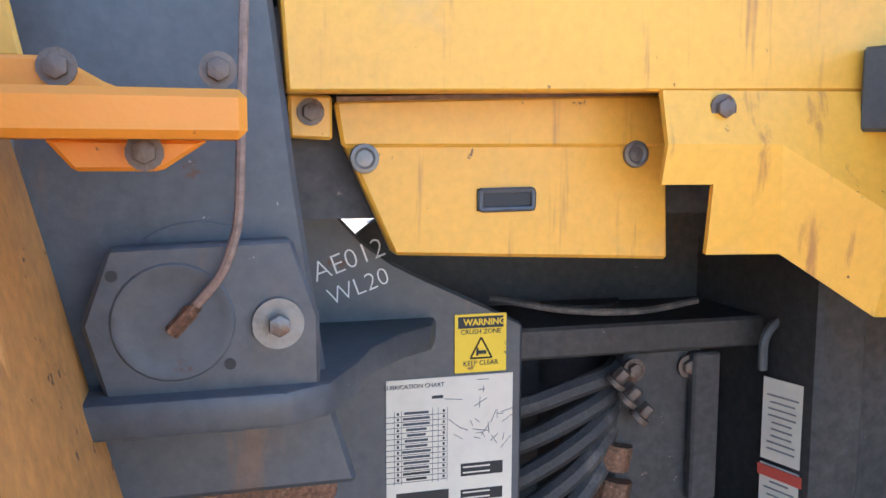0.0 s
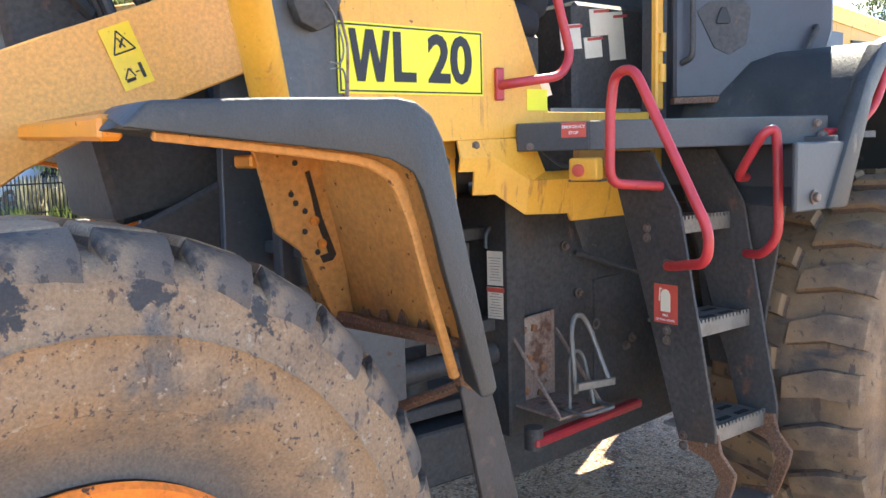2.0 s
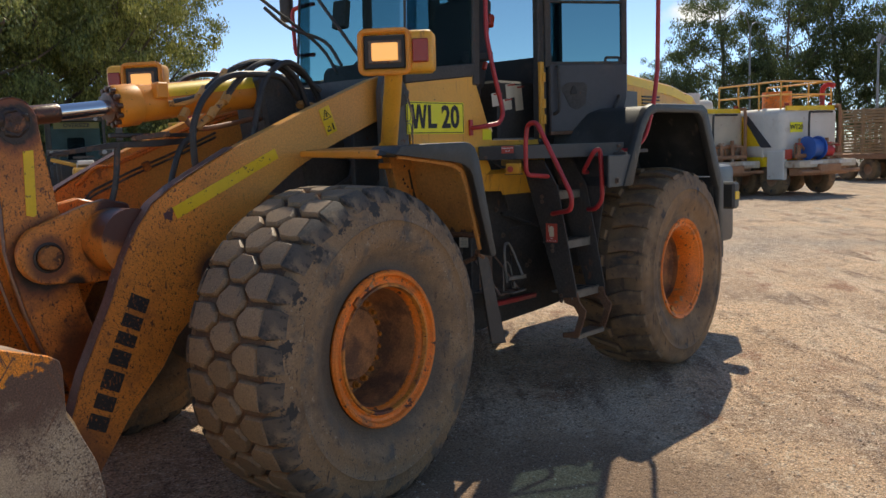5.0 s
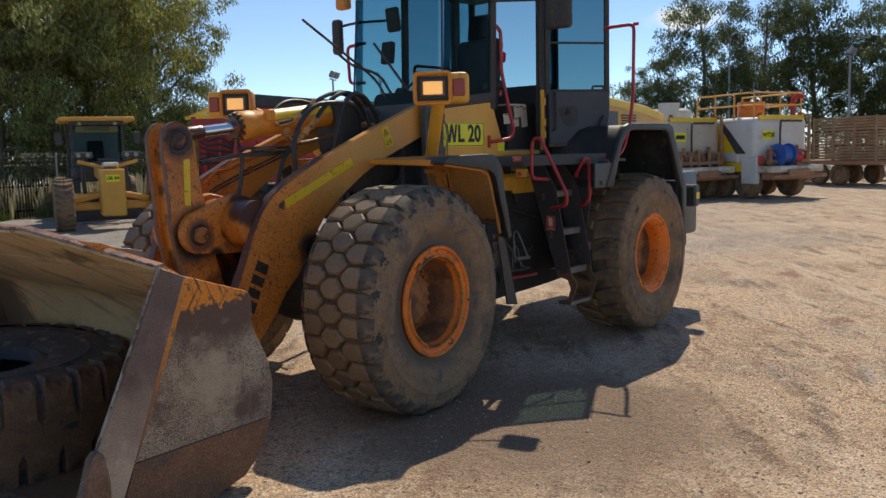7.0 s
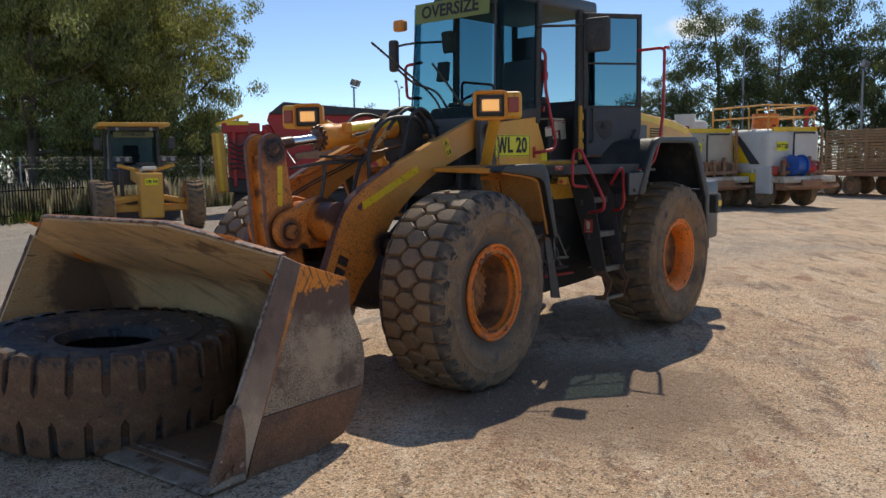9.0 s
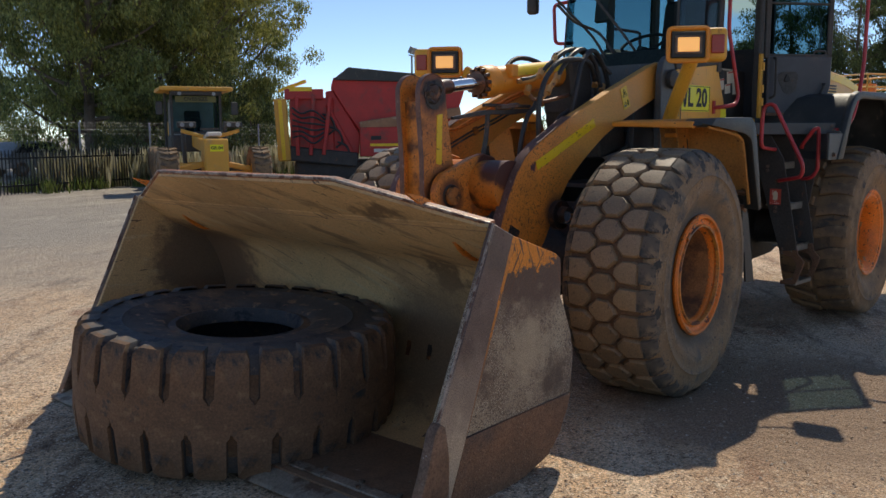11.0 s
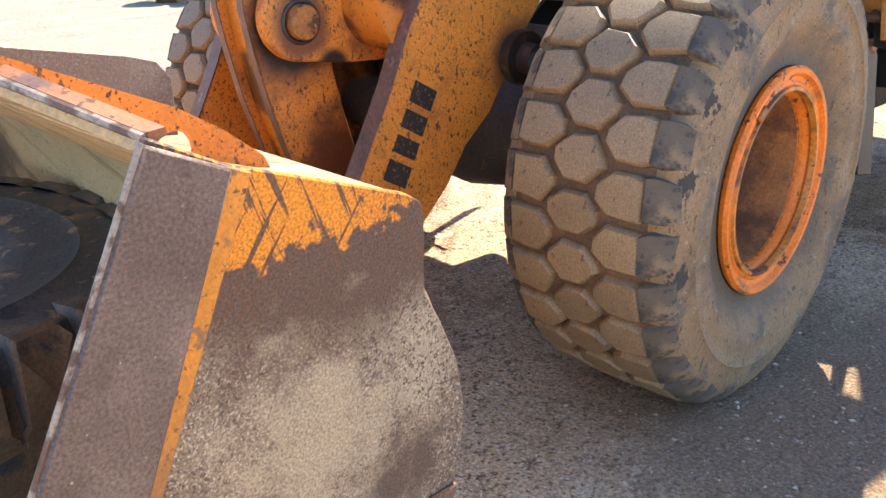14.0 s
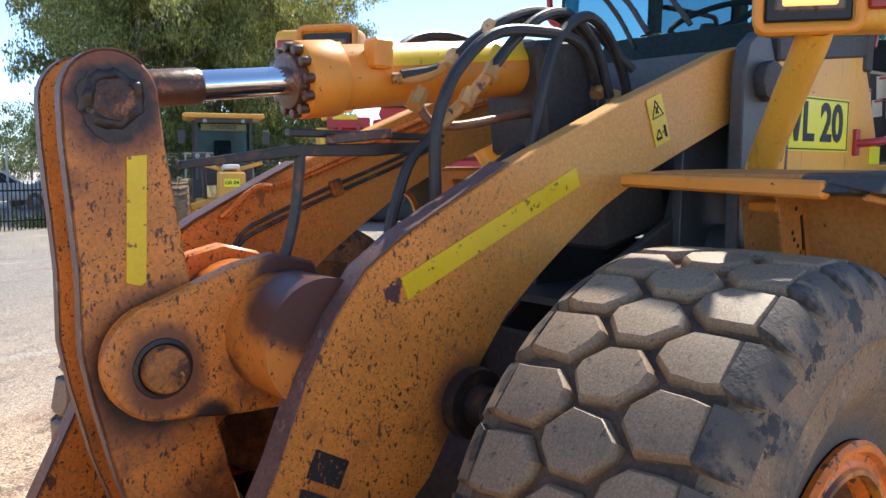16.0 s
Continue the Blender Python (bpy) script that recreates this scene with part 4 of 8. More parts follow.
# floor and cutting edge
part("cutting_edge", slab([(-2.66, 0.058), (-2.80, 0.055), (-2.93, 0.020), (-2.945, 0.004), (-2.66, 0.012)], -1.58, 1.58, "y", 0.004), WORN, bucket, "scraped steel cutting edge")
part("edge_groove", box((-2.800, 0, 0.057), (0.045, 2.98, 0.012), (0, -4, 0), 0.002), BKFLOOR, bucket, "mud-filled groove behind the edge")
part("edge_strip", box((-2.74, 0, 0.064), (0.07, 2.98, 0.014), (0, 0, 0), 0.004), WORN, bucket)
part("floor_liner", box((-2.315, 0, 0.066), (0.80, 2.96, 0.01), (0, 0, 0), 0.002), BKFLOOR, bucket, "mud-smeared bucket floor")
for i in range(12):
    y = -1.36 + i * 0.247
    for dx in (0.0, 0.055):
        part("edge_bolt", rod((-2.755 + dx, y + dx * 0.6, 0.06), (-2.755 + dx, y + dx * 0.6, 0.082), 0.014, seg=8), BOLT, bucket)
for y in (-0.47, 0.47):
    for dy in (-0.085, 0.085):
        part("hinge_ear", slab([(-1.66, 0.24), (-1.45, 0.13), (-1.37, 0.18), (-1.36, 0.28), (-1.45, 0.36), (-1.60, 0.50)], y + dy - 0.018, y + dy + 0.018, "y", 0.004), OILY, bucket)
for dy in (-0.075, 0.075):
    part("link_ear", slab([(-1.60, 0.45), (-1.5, 0.50), (-1.42, 0.60), (-1.45, 0.70), (-1.55, 0.74), (-1.62, 0.80)], dy - 0.016, dy + 0.016, "y", 0.004), OILY, bucket)

# the bucket sits slightly askew on its pins
ASKEW = Vector((-2.3, -1.5, 0))
bucket.matrix_basis = Matrix.Translation(ASKEW) @ Matrix.Rotation(radians(4.2), 4, "Z") @ Matrix.Translation(-ASKEW)

PINRUST = material("rusty_pin_head", (0.42, 0.15, 0.035), 0.55, 0.1, 0.3, 14, 70, 0.3, [((0.10, 0.045, 0.025), 0.48, 0.60, 18, (1, 1, 1)), ((0.60, 0.28, 0.08), 0.60, 0.68, 30, (1, 1, 1))], lumps=0.012, grit=0.3, gritsize=120)
GREASE = material("black_grease", (0.03, 0.02, 0.017), 0.4, 0, 0.4, 12, 60, 0.3, [((0.10, 0.045, 0.02), 0.55, 0.66, 16, (1, 1, 1))])
PINGREASE = material("grease_smeared_pin_rust", (0.075, 0.034, 0.02), 0.45, 0, 0.3, 14, 70, 0.3, [((0.34, 0.13, 0.05), 0.53, 0.66, 22, (1, 1, 1)), ((0.03, 0.02, 0.017), 0.54, 0.62, 34, (1, 1, 1))], lumps=0.012, grit=0.3, gritsize=120)
OILSTAIN = material("purple_brown_oil_stain", (0.085, 0.036, 0.02), 0.35, 0, 0.4, 8, 60, 0.2, [((0.30, 0.10, 0.04), 0.55, 0.64, 26, (1, 1, 1))])
# boom arms
ARM_TOP = [(-1.31, 0.36), (-1.17, 0.74), (-1.00, 1.08), (-0.92, 1.28), (-0.84, 1.42), (-0.75, 1.53), (-0.64, 1.605), (-0.52, 1.67), (-0.26, 1.80), (0.23, 2.00), (0.80, 2.215), (0.95, 2.25), (1.03, 2.20)]
ARM_BOT = [(1.04, 2.06), (0.94, 1.97), (0.86, 1.96), (0.39, 1.78), (0.16, 1.665), (0.0, 1.56), (-0.14, 1.46), (-0.26, 1.36), (-0.36, 1.23), (-0.44, 1.10), (-0.54, 0.94), (-0.66, 0.83), (-0.75, 0.69), (-0.94, 0.49),
           (-1.12, 0.24), (-1.20, 0.13), (-1.32, 0.10), (-1.41, 0.16), (-1.42, 0.27)]
for s in (-1, 1):
    arm = part("boom_arm", slab(ARM_TOP + ARM_BOT, s * 0.40, s * 0.47, "y", 0.005), ARMPAINT, loader, "rust-speckled orange lift arm")
    arm.location = (0 if s < 0 else -0.20, 0, 0)
    top = sheet([(-1.315, 0.36), (-1.175, 0.74), (-1.005, 1.08), (-0.925, 1.28), (-0.845, 1.422), (-0.755, 1.534), (-0.645, 1.61), (-0.52, 1.676), (-0.26, 1.805)], s * 0.396, s * 0.474, 0.006)
    part("arm_edge", top, EDGE, arm, "worn brown arm edge")
    part("reflective_stripe", slab([(-0.645, 1.505), (0.02, 1.795), (0.045, 1.74), (-0.62, 1.445)], s * 0.471, s * 0.4745, "y"), TAPE, arm, "yellow reflective tape stripe")
    part("pivot_pin", rod((-1.32, s * 0.36, 0.22), (-1.32, s * 0.485, 0.22), 0.06, seg=20, bevel=0.006), BOLT, arm)
    part("lift_cylinder_boss", lathe([(0.075, -0.03), (0.10, -0.025), (0.105, 0.0), (0.10, 0.03), (0.06, 0.03), (0.055, 0.09), (0.0001, 0.09)], 28), GREASE, arm).matrix_basis = pose(-0.40, s * 0.485, 1.13, 0, 0, 180 if s < 0 else 0)
    cyl = part("lift_cylinder", rod((0.05, s * 0.56, 0.98), (0.86, s * 0.56, 0.84), 0.085, seg=24, bevel=0.01), BLACK, loader)
    part("piston_rod", rod((-0.42, s * 0.56, 1.12), (0.10, s * 0.56, 0.975), 0.045, seg=20), CHROME, cyl)
# thin grease pipes clipped along the far arm
for dz in (0.0, -0.028):
    part("grease_pipe", bar([(-0.72, 0.393, 1.50 + dz), (-0.67, 0.393, 1.576 + dz), (-0.385, 0.393, 1.695 + dz), (-0.036, 0.393, 1.82 + dz), (0.20, 0.393, 1.915 + dz)], 0.0075, 0.04, 8), BRAIDHOSE, loader, "thin grimy pipe clipped to the lift arm")
part("pipe_clip", box((-0.30, 0.390, 1.715), (0.05, 0.022, 0.06), (0, -20, 0), 0.006), OILY, loader)
# brand lettering up the near arm becomes plain bars
along, across = Vector((0.415, 0, 0.910)), Vector((0.880, 0, -0.475))
reach = 0.0
for wide in (0.092, 0.092, 0.112, 0.096, 0.080, 0.084, 0.092):
    o = Vector((-1.185, 0, 0.475)) + along * reach
    c = [o, o + along * (wide - 0.018), o + along * (wide - 0.018) + across * 0.108, o + across * 0.108]
    part("brand_bar", slab([(p.x, p.z) for p in c], -0.4735, -0.4715, "y"), CHIPPEDINK, loader, "chipped black painted bar")
    reach += wide + 0.009


# cross tube and tilt lever
tubeb = rod((-0.84, -0.42, 1.345), (-0.84, 0.42, 1.345), 0.17, seg=32)
part("cross_tube", tubeb, STAINEDTUBE, loader, "oily round cross tube between the arms")
for s in (-1, 1):
    br = [(-1.172 + 0.147 * math.cos(radians(258 - k * 11)), 1.302 + 0.150 * math.sin(radians(258 - k * 11))) for k in range(15)] + [(-0.97, 1.535), (-0.86, 1.56), (-0.74, 1.53), (-0.68, 1.40), (-0.70, 1.22), (-0.80, 1.13), (-1.0, 1.135), (-1.08, 1.145)]
    part("lever_bracket", slab(br, s * 0.135, s * 0.195, "y", 0.008), BRACKETPAINT, loader, "orange lever bracket with a pin boss")
    part("pin_collar", lathe([(0.078, 0.0), (0.076, 0.004), (0.066, 0.006), (0.060, 0.002)], 32), GREASE, loader, "grease round the pin").matrix_basis = pose(-1.176, s * 0.195, 1.288, 0, 0, 0 if s > 0 else 180)
    part("lever_pin", lathe([(0.060, 0.0), (0.060, 0.026), (0.055, 0.034), (0.046, 0.036), (0.0001, 0.034)], 28), PINRUST, loader, "rusty pin head").matrix_basis = pose(-1.176, s * 0.195, 1.288, 0, 0, 0 if s > 0 else 180)
LEVER_TOP = [(-1.257 + 0.119 * math.cos(radians(a)), 1.957 + 0.119 * math.sin(radians(a))) for a in range(0, 181, 12)]
LEVER = LEVER_TOP + [(-1.372, 1.85), (-1.345, 1.52), (-1.345, 1.33), (-1.32, 1.20), (-1.27, 1.00), (-1.20, 0.80), (-1.10, 0.60), (-1.02, 0.52), (-0.94, 0.54), (-0.90, 0.62),
         (-0.91, 0.78), (-0.96, 0.95), (-1.00, 1.10), (-1.02, 1.30), (-1.07, 1.50), (-1.128, 1.86)]
lever = part("tilt_lever", slab(LEVER, -0.115, -0.075, "y", 0.006), LEVERPAINT, loader, "tall two-plate orange tilt lever")
part("lever_plate", slab(LEVER, 0.075, 0.115, "y", 0.006), LEVERPAINT, lever)
part("lever_web", slab([(-1.33, 1.9), (-1.31, 1.5), (-1.31, 1.33), (-1.285, 1.2), (-1.235, 1.0), (-1.165, 0.8), (-1.10, 0.66), (-1.02, 0.62), (-1.12, 0.86), (-1.19, 1.1), (-1.22, 1.4), (-1.24, 1.75)], -0.08, 0.08, "y"), OILY, lever, "grimy web between the plates")
rng = random.Random(21)
for s in (-1, 1):
    at = pose(-1.252, s * 0.115, 1.955, 0, 0, 0 if s > 0 else 180)
    blot = []
    for k in range(40):
        a = k * math.tau / 40
        r = 0.082 + 0.006 * math.sin(3 * a + 1) + rng.uniform(-0.006, 0.007) + (0.022 * max(0.0, math.cos(a + 1.2)) ** 3)
        blot.append((r * math.cos(a), r * math.sin(a)))
    part("grease_blot", slab(blot, -0.002, 0.004, "y"), GREASE, lever, "ragged black grease round the pin").matrix_basis = at
    ring = lathe([(0.075, 0.002), (0.071, 0.008), (0.064, 0.012), (0.057, 0.013), (0.050, 0.010), (0.046, 0.004)], 60)
    for v in ring.verts:
        a = math.atan2(v.co.z, v.co.x)
        k = 1 + 0.05 * math.sin(3 * a + s) + 0.04 * math.sin(7 * a + 2) + 0.02 * math.sin(13 * a)
        v.co.x, v.co.z, v.co.y = v.co.x * k, v.co.z * k, v.co.y * (1 + 0.35 * math.sin(5 * a + 1)) + rng.uniform(-0.001, 0.001)
    part("grease_collar", ring, GREASE, lever, "lumpy caked grease collar").matrix_basis = at
    head = lathe([(0.056, 0.0), (0.054, 0.009), (0.044, 0.013), (0.026, 0.011), (0.0001, 0.013)], 30)
    for v in head.verts:
        v.co.y += rng.uniform(-0.0025, 0.0025)
    part("top_pin", head, PINGREASE, lever, "rusty grease-smeared pin head").matrix_basis = at
    part("grease_nipple", rod((0.062 * -s, 0.012, -0.03), (0.062 * -s, 0.034, -0.034), 0.008, 0.005, 8), BOLT, lever).matrix_basis = at
part("reflective_stripe", slab([(-1.225, 1.815), (-1.175, 1.82), (-1.185, 1.50), (-1.20, 1.49), (-1.235, 1.50)], -0.1185, -0.1155, "y"), TAPE, lever, "torn yellow reflective tape")
for s in (-1, 1):
    part("plate_edge", sheet([(-1.257 + 0.121 * math.cos(radians(a)), 1.957 + 0.121 * math.sin(radians(a))) for a in range(48, 181, 12)] + [(-1.375, 1.85), (-1.348, 1.52), (-1.348, 1.33), (-1.323, 1.20), (-1.273, 1.00), (-1.203, 0.80), (-1.10, 0.597)], s * 0.095 - 0.0205, s * 0.095 + 0.0205, 0.003), EDGE, lever, "grimy worn plate edge")
link_rod = part("bucket_link", slab([(-1.60, 0.66), (-1.48, 0.67), (-1.05, 0.612), (-0.97, 0.58), (-0.96, 0.52), (-1.02, 0.485), (-1.42, 0.535), (-1.58, 0.56)], -0.035, 0.035, "y", 0.006), OILY, loader, "rusty double-flanged link rod to the bucket")
for dz in (0.0, -0.125):
    part("link_flange", slab([(-1.58, 0.70 + dz), (-1.06, 0.628 + dz), (-1.06, 0.605 + dz), (-1.58, 0.677 + dz)], -0.06, 0.06, "y", 0.004), GREASE if dz == 0 else OILY, link_rod)
part("link_rib", slab([(-1.56, 0.625), (-1.02, 0.552), (-1.02, 0.538), (-1.56, 0.611)], -0.052, 0.052, "y", 0.003), GREASE, link_rod)
for x, z in ((-1.60, 0.61), (-1.0, 0.55)):
    part("link_eye", rod((x, -0.07, z), (x, 0.07, z), 0.075, seg=20, bevel=0.008), OILY, link_rod)

# tilt cylinder along the centreline
A, B = Vector((-1.25, 0, 1.98)), Vector((0.38, 0, 2.17))
ax = (B - A).normalized()
part("tilt_rod", rod(A + ax * 0.05, A + ax * 0.60, 0.042, seg=24), CHROME, loader, "bright chrome ram rod")
part("rod_eye", rod(A + ax * 0.02, A + ax * 0.27, 0.050, seg=24, bevel=0.01), OILSTAIN, loader, "oil-browned rod eye")
cyl = part("tilt_cylinder", rod(A + ax * 0.60, A + ax * 1.55, 0.100, seg=36, bevel=0.008), BOOMUP, loader, "yellow tilt ram barrel")
part("gland", rod(A + ax * 0.57, A + ax * 0.70, 0.115, seg=36, bevel=0.01), BOOMUP, cyl)
part("gland_nut", rod(A + ax * 0.535, A + ax * 0.575, 0.082, seg=36, bevel=0.005), OILSTAIN, cyl)
q = ax.to_track_quat("Z", "Y").to_matrix().to_4x4()
first = None
for i in range(12):
    m = Matrix.Translation(A + ax * 0.543) @ q @ Matrix.Rotation(i * math.tau / 12, 4, "Z")
    if first is None:
        first = part("gland_bolt", rod((0.097, 0, 0), (0.097, 0, 0.035), 0.0155, seg=10, bevel=0.003), OILSTAIN, cyl)
        first.matrix_basis = m
    else:
        share("gland_bolt", first, m)
tapeb = bmesh.new()
e1 = Vector((0, -1, 0))
e2 = Vector((-ax.z, 0, ax.x))
for k in range(5):
    vs = [tapeb.verts.new(A + ax * h + (e1 * math.cos(radians(a)) + e2 * math.sin(radians(a))) * 0.1025) for a, h in ((12 + k * 11, 0.86), (23 + k * 11, 0.86), (23 + k * 11, 1.46), (12 + k * 11, 1.46))]
    tapeb.faces.new(vs)
bmesh.ops.remove_doubles(tapeb, verts=tapeb.verts, dist=1e-4)
part("reflective_band", tapeb, TAPE, cyl, "yellow reflective tape on the barrel")
for s in (-1, 1):
    part("port_block", box(A + ax * 0.80 + Vector((0, s * 0.10, 0.06)), (0.07, 0.07, 0.09), (0, 0, 0), 0.008), BOOMUP, cyl)

# hoses and pipes over the tilt ram
RUSTPIPE = material("rusty_hydraulic_pipe", (0.20, 0.075, 0.03), 0.5, 0.1, 0.3, 10, 60, 0.2, [(GRIME, 0.52, 0.66, 9, (1, 1, 1))])
hose_lines = [
    ([(-0.40, -0.14, 2.07), (-0.28, -0.19, 2.10), (-0.16, -0.22, 2.20), (0.02, -0.22, 2.29), (0.2, -0.2, 2.31), (0.38, -0.18, 2.24), (0.46, -0.17, 2.10), (0.5, -0.16, 1.9)], 0.017, HOSE),
    ([(0.42, -0.2, 2.1), (0.25, -0.26, 2.22), (-0.022, -0.29, 2.225), (-0.169, -0.29, 2.195), (-0.273, -0.29, 2.114), (-0.339, -0.29, 2.025), (-0.382, -0.29, 1.914), (-0.387, -0.29, 1.813), (-0.375, -0.28, 1.65), (-0.33, -0.2, 1.45)], 0.019, HOSE),
    ([(-0.30, -0.2, 1.94), (-0.348, -0.22, 1.882), (-0.424, -0.22, 1.812), (-0.476, -0.22, 1.693), (-0.503, -0.22, 1.592), (-0.50, -0.2, 1.45)], 0.017, HOSE),
    ([(-0.30, -0.25, 1.95), (-0.20, -0.26, 2.03), (-0.05, -0.26, 2.19), (0.10, -0.25, 2.29), (0.26, -0.22, 2.31), (0.42, -0.2, 2.22), (0.5, -0.2, 2.05)], 0.018, HOSE),
    ([(-0.05, -0.28, 1.55), (0.0, -0.3, 1.85), (0.05, -0.3, 2.05), (0.14, -0.28, 2.22), (0.3, -0.25, 2.31), (0.45, -0.22, 2.27), (0.58, -0.2, 2.12), (0.62, -0.2, 1.95)], 0.019, HOSE),
    ([(-0.3, 0.14, 2.1), (-0.1, 0.2, 2.24), (0.12, 0.22, 2.27), (0.35, 0.2, 2.2), (0.5, 0.2, 2.05)], 0.019, HOSE),
    ([(0.1, -0.05, 2.28), (0.25, -0.1, 2.33), (0.42, -0.15, 2.3), (0.58, -0.24, 2.15)], 0.016, HOSE),
    ([(-0.25, -0.22, 1.35), (-0.2, -0.24, 1.6), (-0.12, -0.25, 1.78), (0.0, -0.26, 1.86)], 0.017, HOSE),
    ([(-0.36, -0.16, 2.0), (-0.33, -0.2, 1.93), (-0.25, -0.24, 1.92), (0.05, -0.2, 1.97), (0.2, -0.1, 1.98)], 0.015, RUSTPIPE),
    ([(-0.42, -0.12, 2.06), (-0.33, -0.17, 2.07), (-0.25, -0.20, 2.12)], 0.019, PIPE),
    ([(-0.33, -0.24, 1.92), (-0.24, -0.26, 2.0), (-0.14, -0.26, 2.09)], 0.020, PIPE),
]
for pts, r, m in hose_lines:
    h = part("hydraulic_hose" if m is HOSE else "hydraulic_pipe", tube(pts, r, 10, 5), m, loader)
for p in ((-0.25, -0.2, 2.12), (-0.12, -0.22, 2.22), (-0.14, -0.26, 2.09), (-0.24, -0.26, 2.0), (-0.36, -0.17, 2.0), (0.47, -0.17, 2.08), (0.52, -0.2, 2.04)):
    part("hose_fitting", rod(Vector(p) - Vector((0.022, 0.01, 0.025)), Vector(p) + Vector((0.022, 0.01, 0.025)), 0.026, seg=6), PIPE, loader)
for k in range(2):
    part("hydraulic_pipe", tube([(-0.75 + k * 0.02, 0.39, 1.62), (-0.62, 0.385, 1.72), (-0.5 + k * 0.03, 0.385, 1.74), (0.1, 0.385, 1.98 - k * 0.03), (0.5, 0.385, 2.08)], 0.011, 6, 4), BOOM, loader)
part("tilt_linkage_bar", slab([(-1.10, 1.784), (-1.10, 1.804), (-0.76, 1.853), (-0.497, 1.863), (-0.28, 1.872), (-0.28, 1.845), (-0.497, 1.825), (-0.76, 1.821)], -0.145, -0.115, "y", 0.003), GREASE, loader, "black oily kick-out bar")
part("kickout_rod", tube([(-0.742, -0.13, 1.85), (-0.763, -0.13, 1.664), (-0.80, -0.13, 1.535), (-0.84, -0.13, 1.46)], 0.017, 8, 4), BLACK, loader)
part("kickout_arm", box((-0.53, -0.12, 1.887), (0.5, 0.03, 0.022), (0, 0, 0), 0.004), GREASE, loader)
part("kickout_bracket", box((-0.56, -0.15, 1.882), (0.20, 0.06, 0.03), (0, -6, 0), 0.004), OILSTAIN, loader)
part("rear_ram_bracket", box((0.33, 0, 2.05), (0.26, 0.3, 0.40), (0, -8, 0), 0.02), BLACK, loader, "black ram anchor block")


# ---- front frame ----
for s in (-1, 1):
    tower = part("boom_tower", slab([(0.80, 1.30), (0.80, 2.14), (0.83, 2.24), (0.90, 2.29), (0.97, 2.27), (1.015, 2.18), (1.04, 1.79), (1.06, 1.62), (1.09, 1.40), (1.12, 1.30)], s * 0.50, s * 0.555, "y", 0.006), FRAME, loader, "slate-painted boom pivot tower")
    part("tower_inner", slab([(0.70, 0.9), (0.72, 1.9), (0.83, 2.22), (0.97, 2.22), (1.04, 1.79), (1.10, 1.3), (1.12, 0.9)], s * 0.33, s * 0.37, "y", 0.004), FRAME, tower)
    part("pivot_cap", rod((0.93, s * 0.555, 2.11), (0.93, s * 0.60, 2.11), 0.075, seg=8, bevel=0.006), BLACK, tower)
    part("pivot_pin", rod((0.93, s * 0.36, 2.11), (0.93, s * 0.56, 2.11), 0.055, seg=20), BOLT, tower)
    hexb = hexbolt((1.0, s * 0.555, 2.13), (0, s, 0), 0.018, 0.035)
    part("tower_bolt", hexb, BOLT, tower)
    frame_side = [(0.30, 0.42), (0.30, 1.05), (0.62, 1.30), (0.74, 1.62), (0.82, 1.86), (1.07, 1.86), (1.085, 1.675), (1.102, 1.617), (1.131, 1.573), (1.169, 1.532), (1.212, 1.50), (1.257, 1.477), (1.331, 1.442), (1.398, 1.409), (1.398, 0.45)]
    fs = part("front_frame", slab(frame_side, s * 0.28, s * 0.31, "y", 0.004), FRAME, loader, "slate-painted front frame plate")
part("frame_deck", box((0.7, 0, 1.28), (0.6, 0.6, 0.03)), FRAME, loader)
part("frame_cheek", slab([(-0.06, 0.50), (0.0, 1.15), (0.30, 1.42), (0.74, 1.62), (0.74, 0.50)], -0.34, -0.30, "y", 0.01), BLACK, loader, "dark front frame cheek")
part("frame_nose", box((0.32, 0, 0.78), (0.05, 0.62, 0.75), (0, 10, 0), 0.01), BLACK, loader)
part("valve_bank", box((0.58, 0, 1.75), (0.38, 0.5, 0.45), (0, -12, 0), 0.02), BLACK, loader, "black hydraulic valve bank")
for k in range(4):
    part("valve_port", rod((0.42, -0.22 + k * 0.13, 1.86), (0.36, -0.22 + k * 0.13, 1.95), 0.025, seg=8), BOLT, loader)
# lift ram anchor on the near side
part("pin_plate", slab([(0.885, 1.56), (1.05, 1.565), (1.075, 1.49), (1.075, 1.42), (0.88, 1.415), (0.86, 1.49)], -0.60, -0.575, "y", 0.004), FRAME, loader, "slate pin retaining plate")
part("pin_ring", lathe([(0.056, 0.0), (0.054, 0.0018), (0.050, 0.002), (0.046, 0.0008), (0.028, 0.0006), (0.0001, 0.0008)], 28), FRAME, loader).matrix_basis = pose(0.94, -0.60, 1.49, 0, 0, 180)
part("pin_washer", lathe([(0.025, 0.0), (0.0245, 0.006), (0.0001, 0.006)], 24), STEEL, loader).matrix_basis = pose(1.035, -0.60, 1.485, 0, 0, 180)
part("pin_bolt", hexbolt((1.035, -0.606, 1.485), (0, -1, 0), 0.011, 0.014, washer=False), STEEL, loader)
for x, z in ((0.888, 1.535), (0.99, 1.448)):
    part("plate_hole", rod((x, -0.6015, z), (x, -0.599, z), 0.0055, seg=12), INK, loader)
part("grease_pipe", bar([(0.95, -0.605, 1.495), (0.985, -0.62, 1.535), (1.0, -0.62, 1.58), (1.01, -0.61, 1.79), (1.02, -0.61, 2.0), (1.02, -0.57, 2.1)], 0.0045, 0.02, 8), DUSTYPLATE, loader, "thin tan grease pipe")
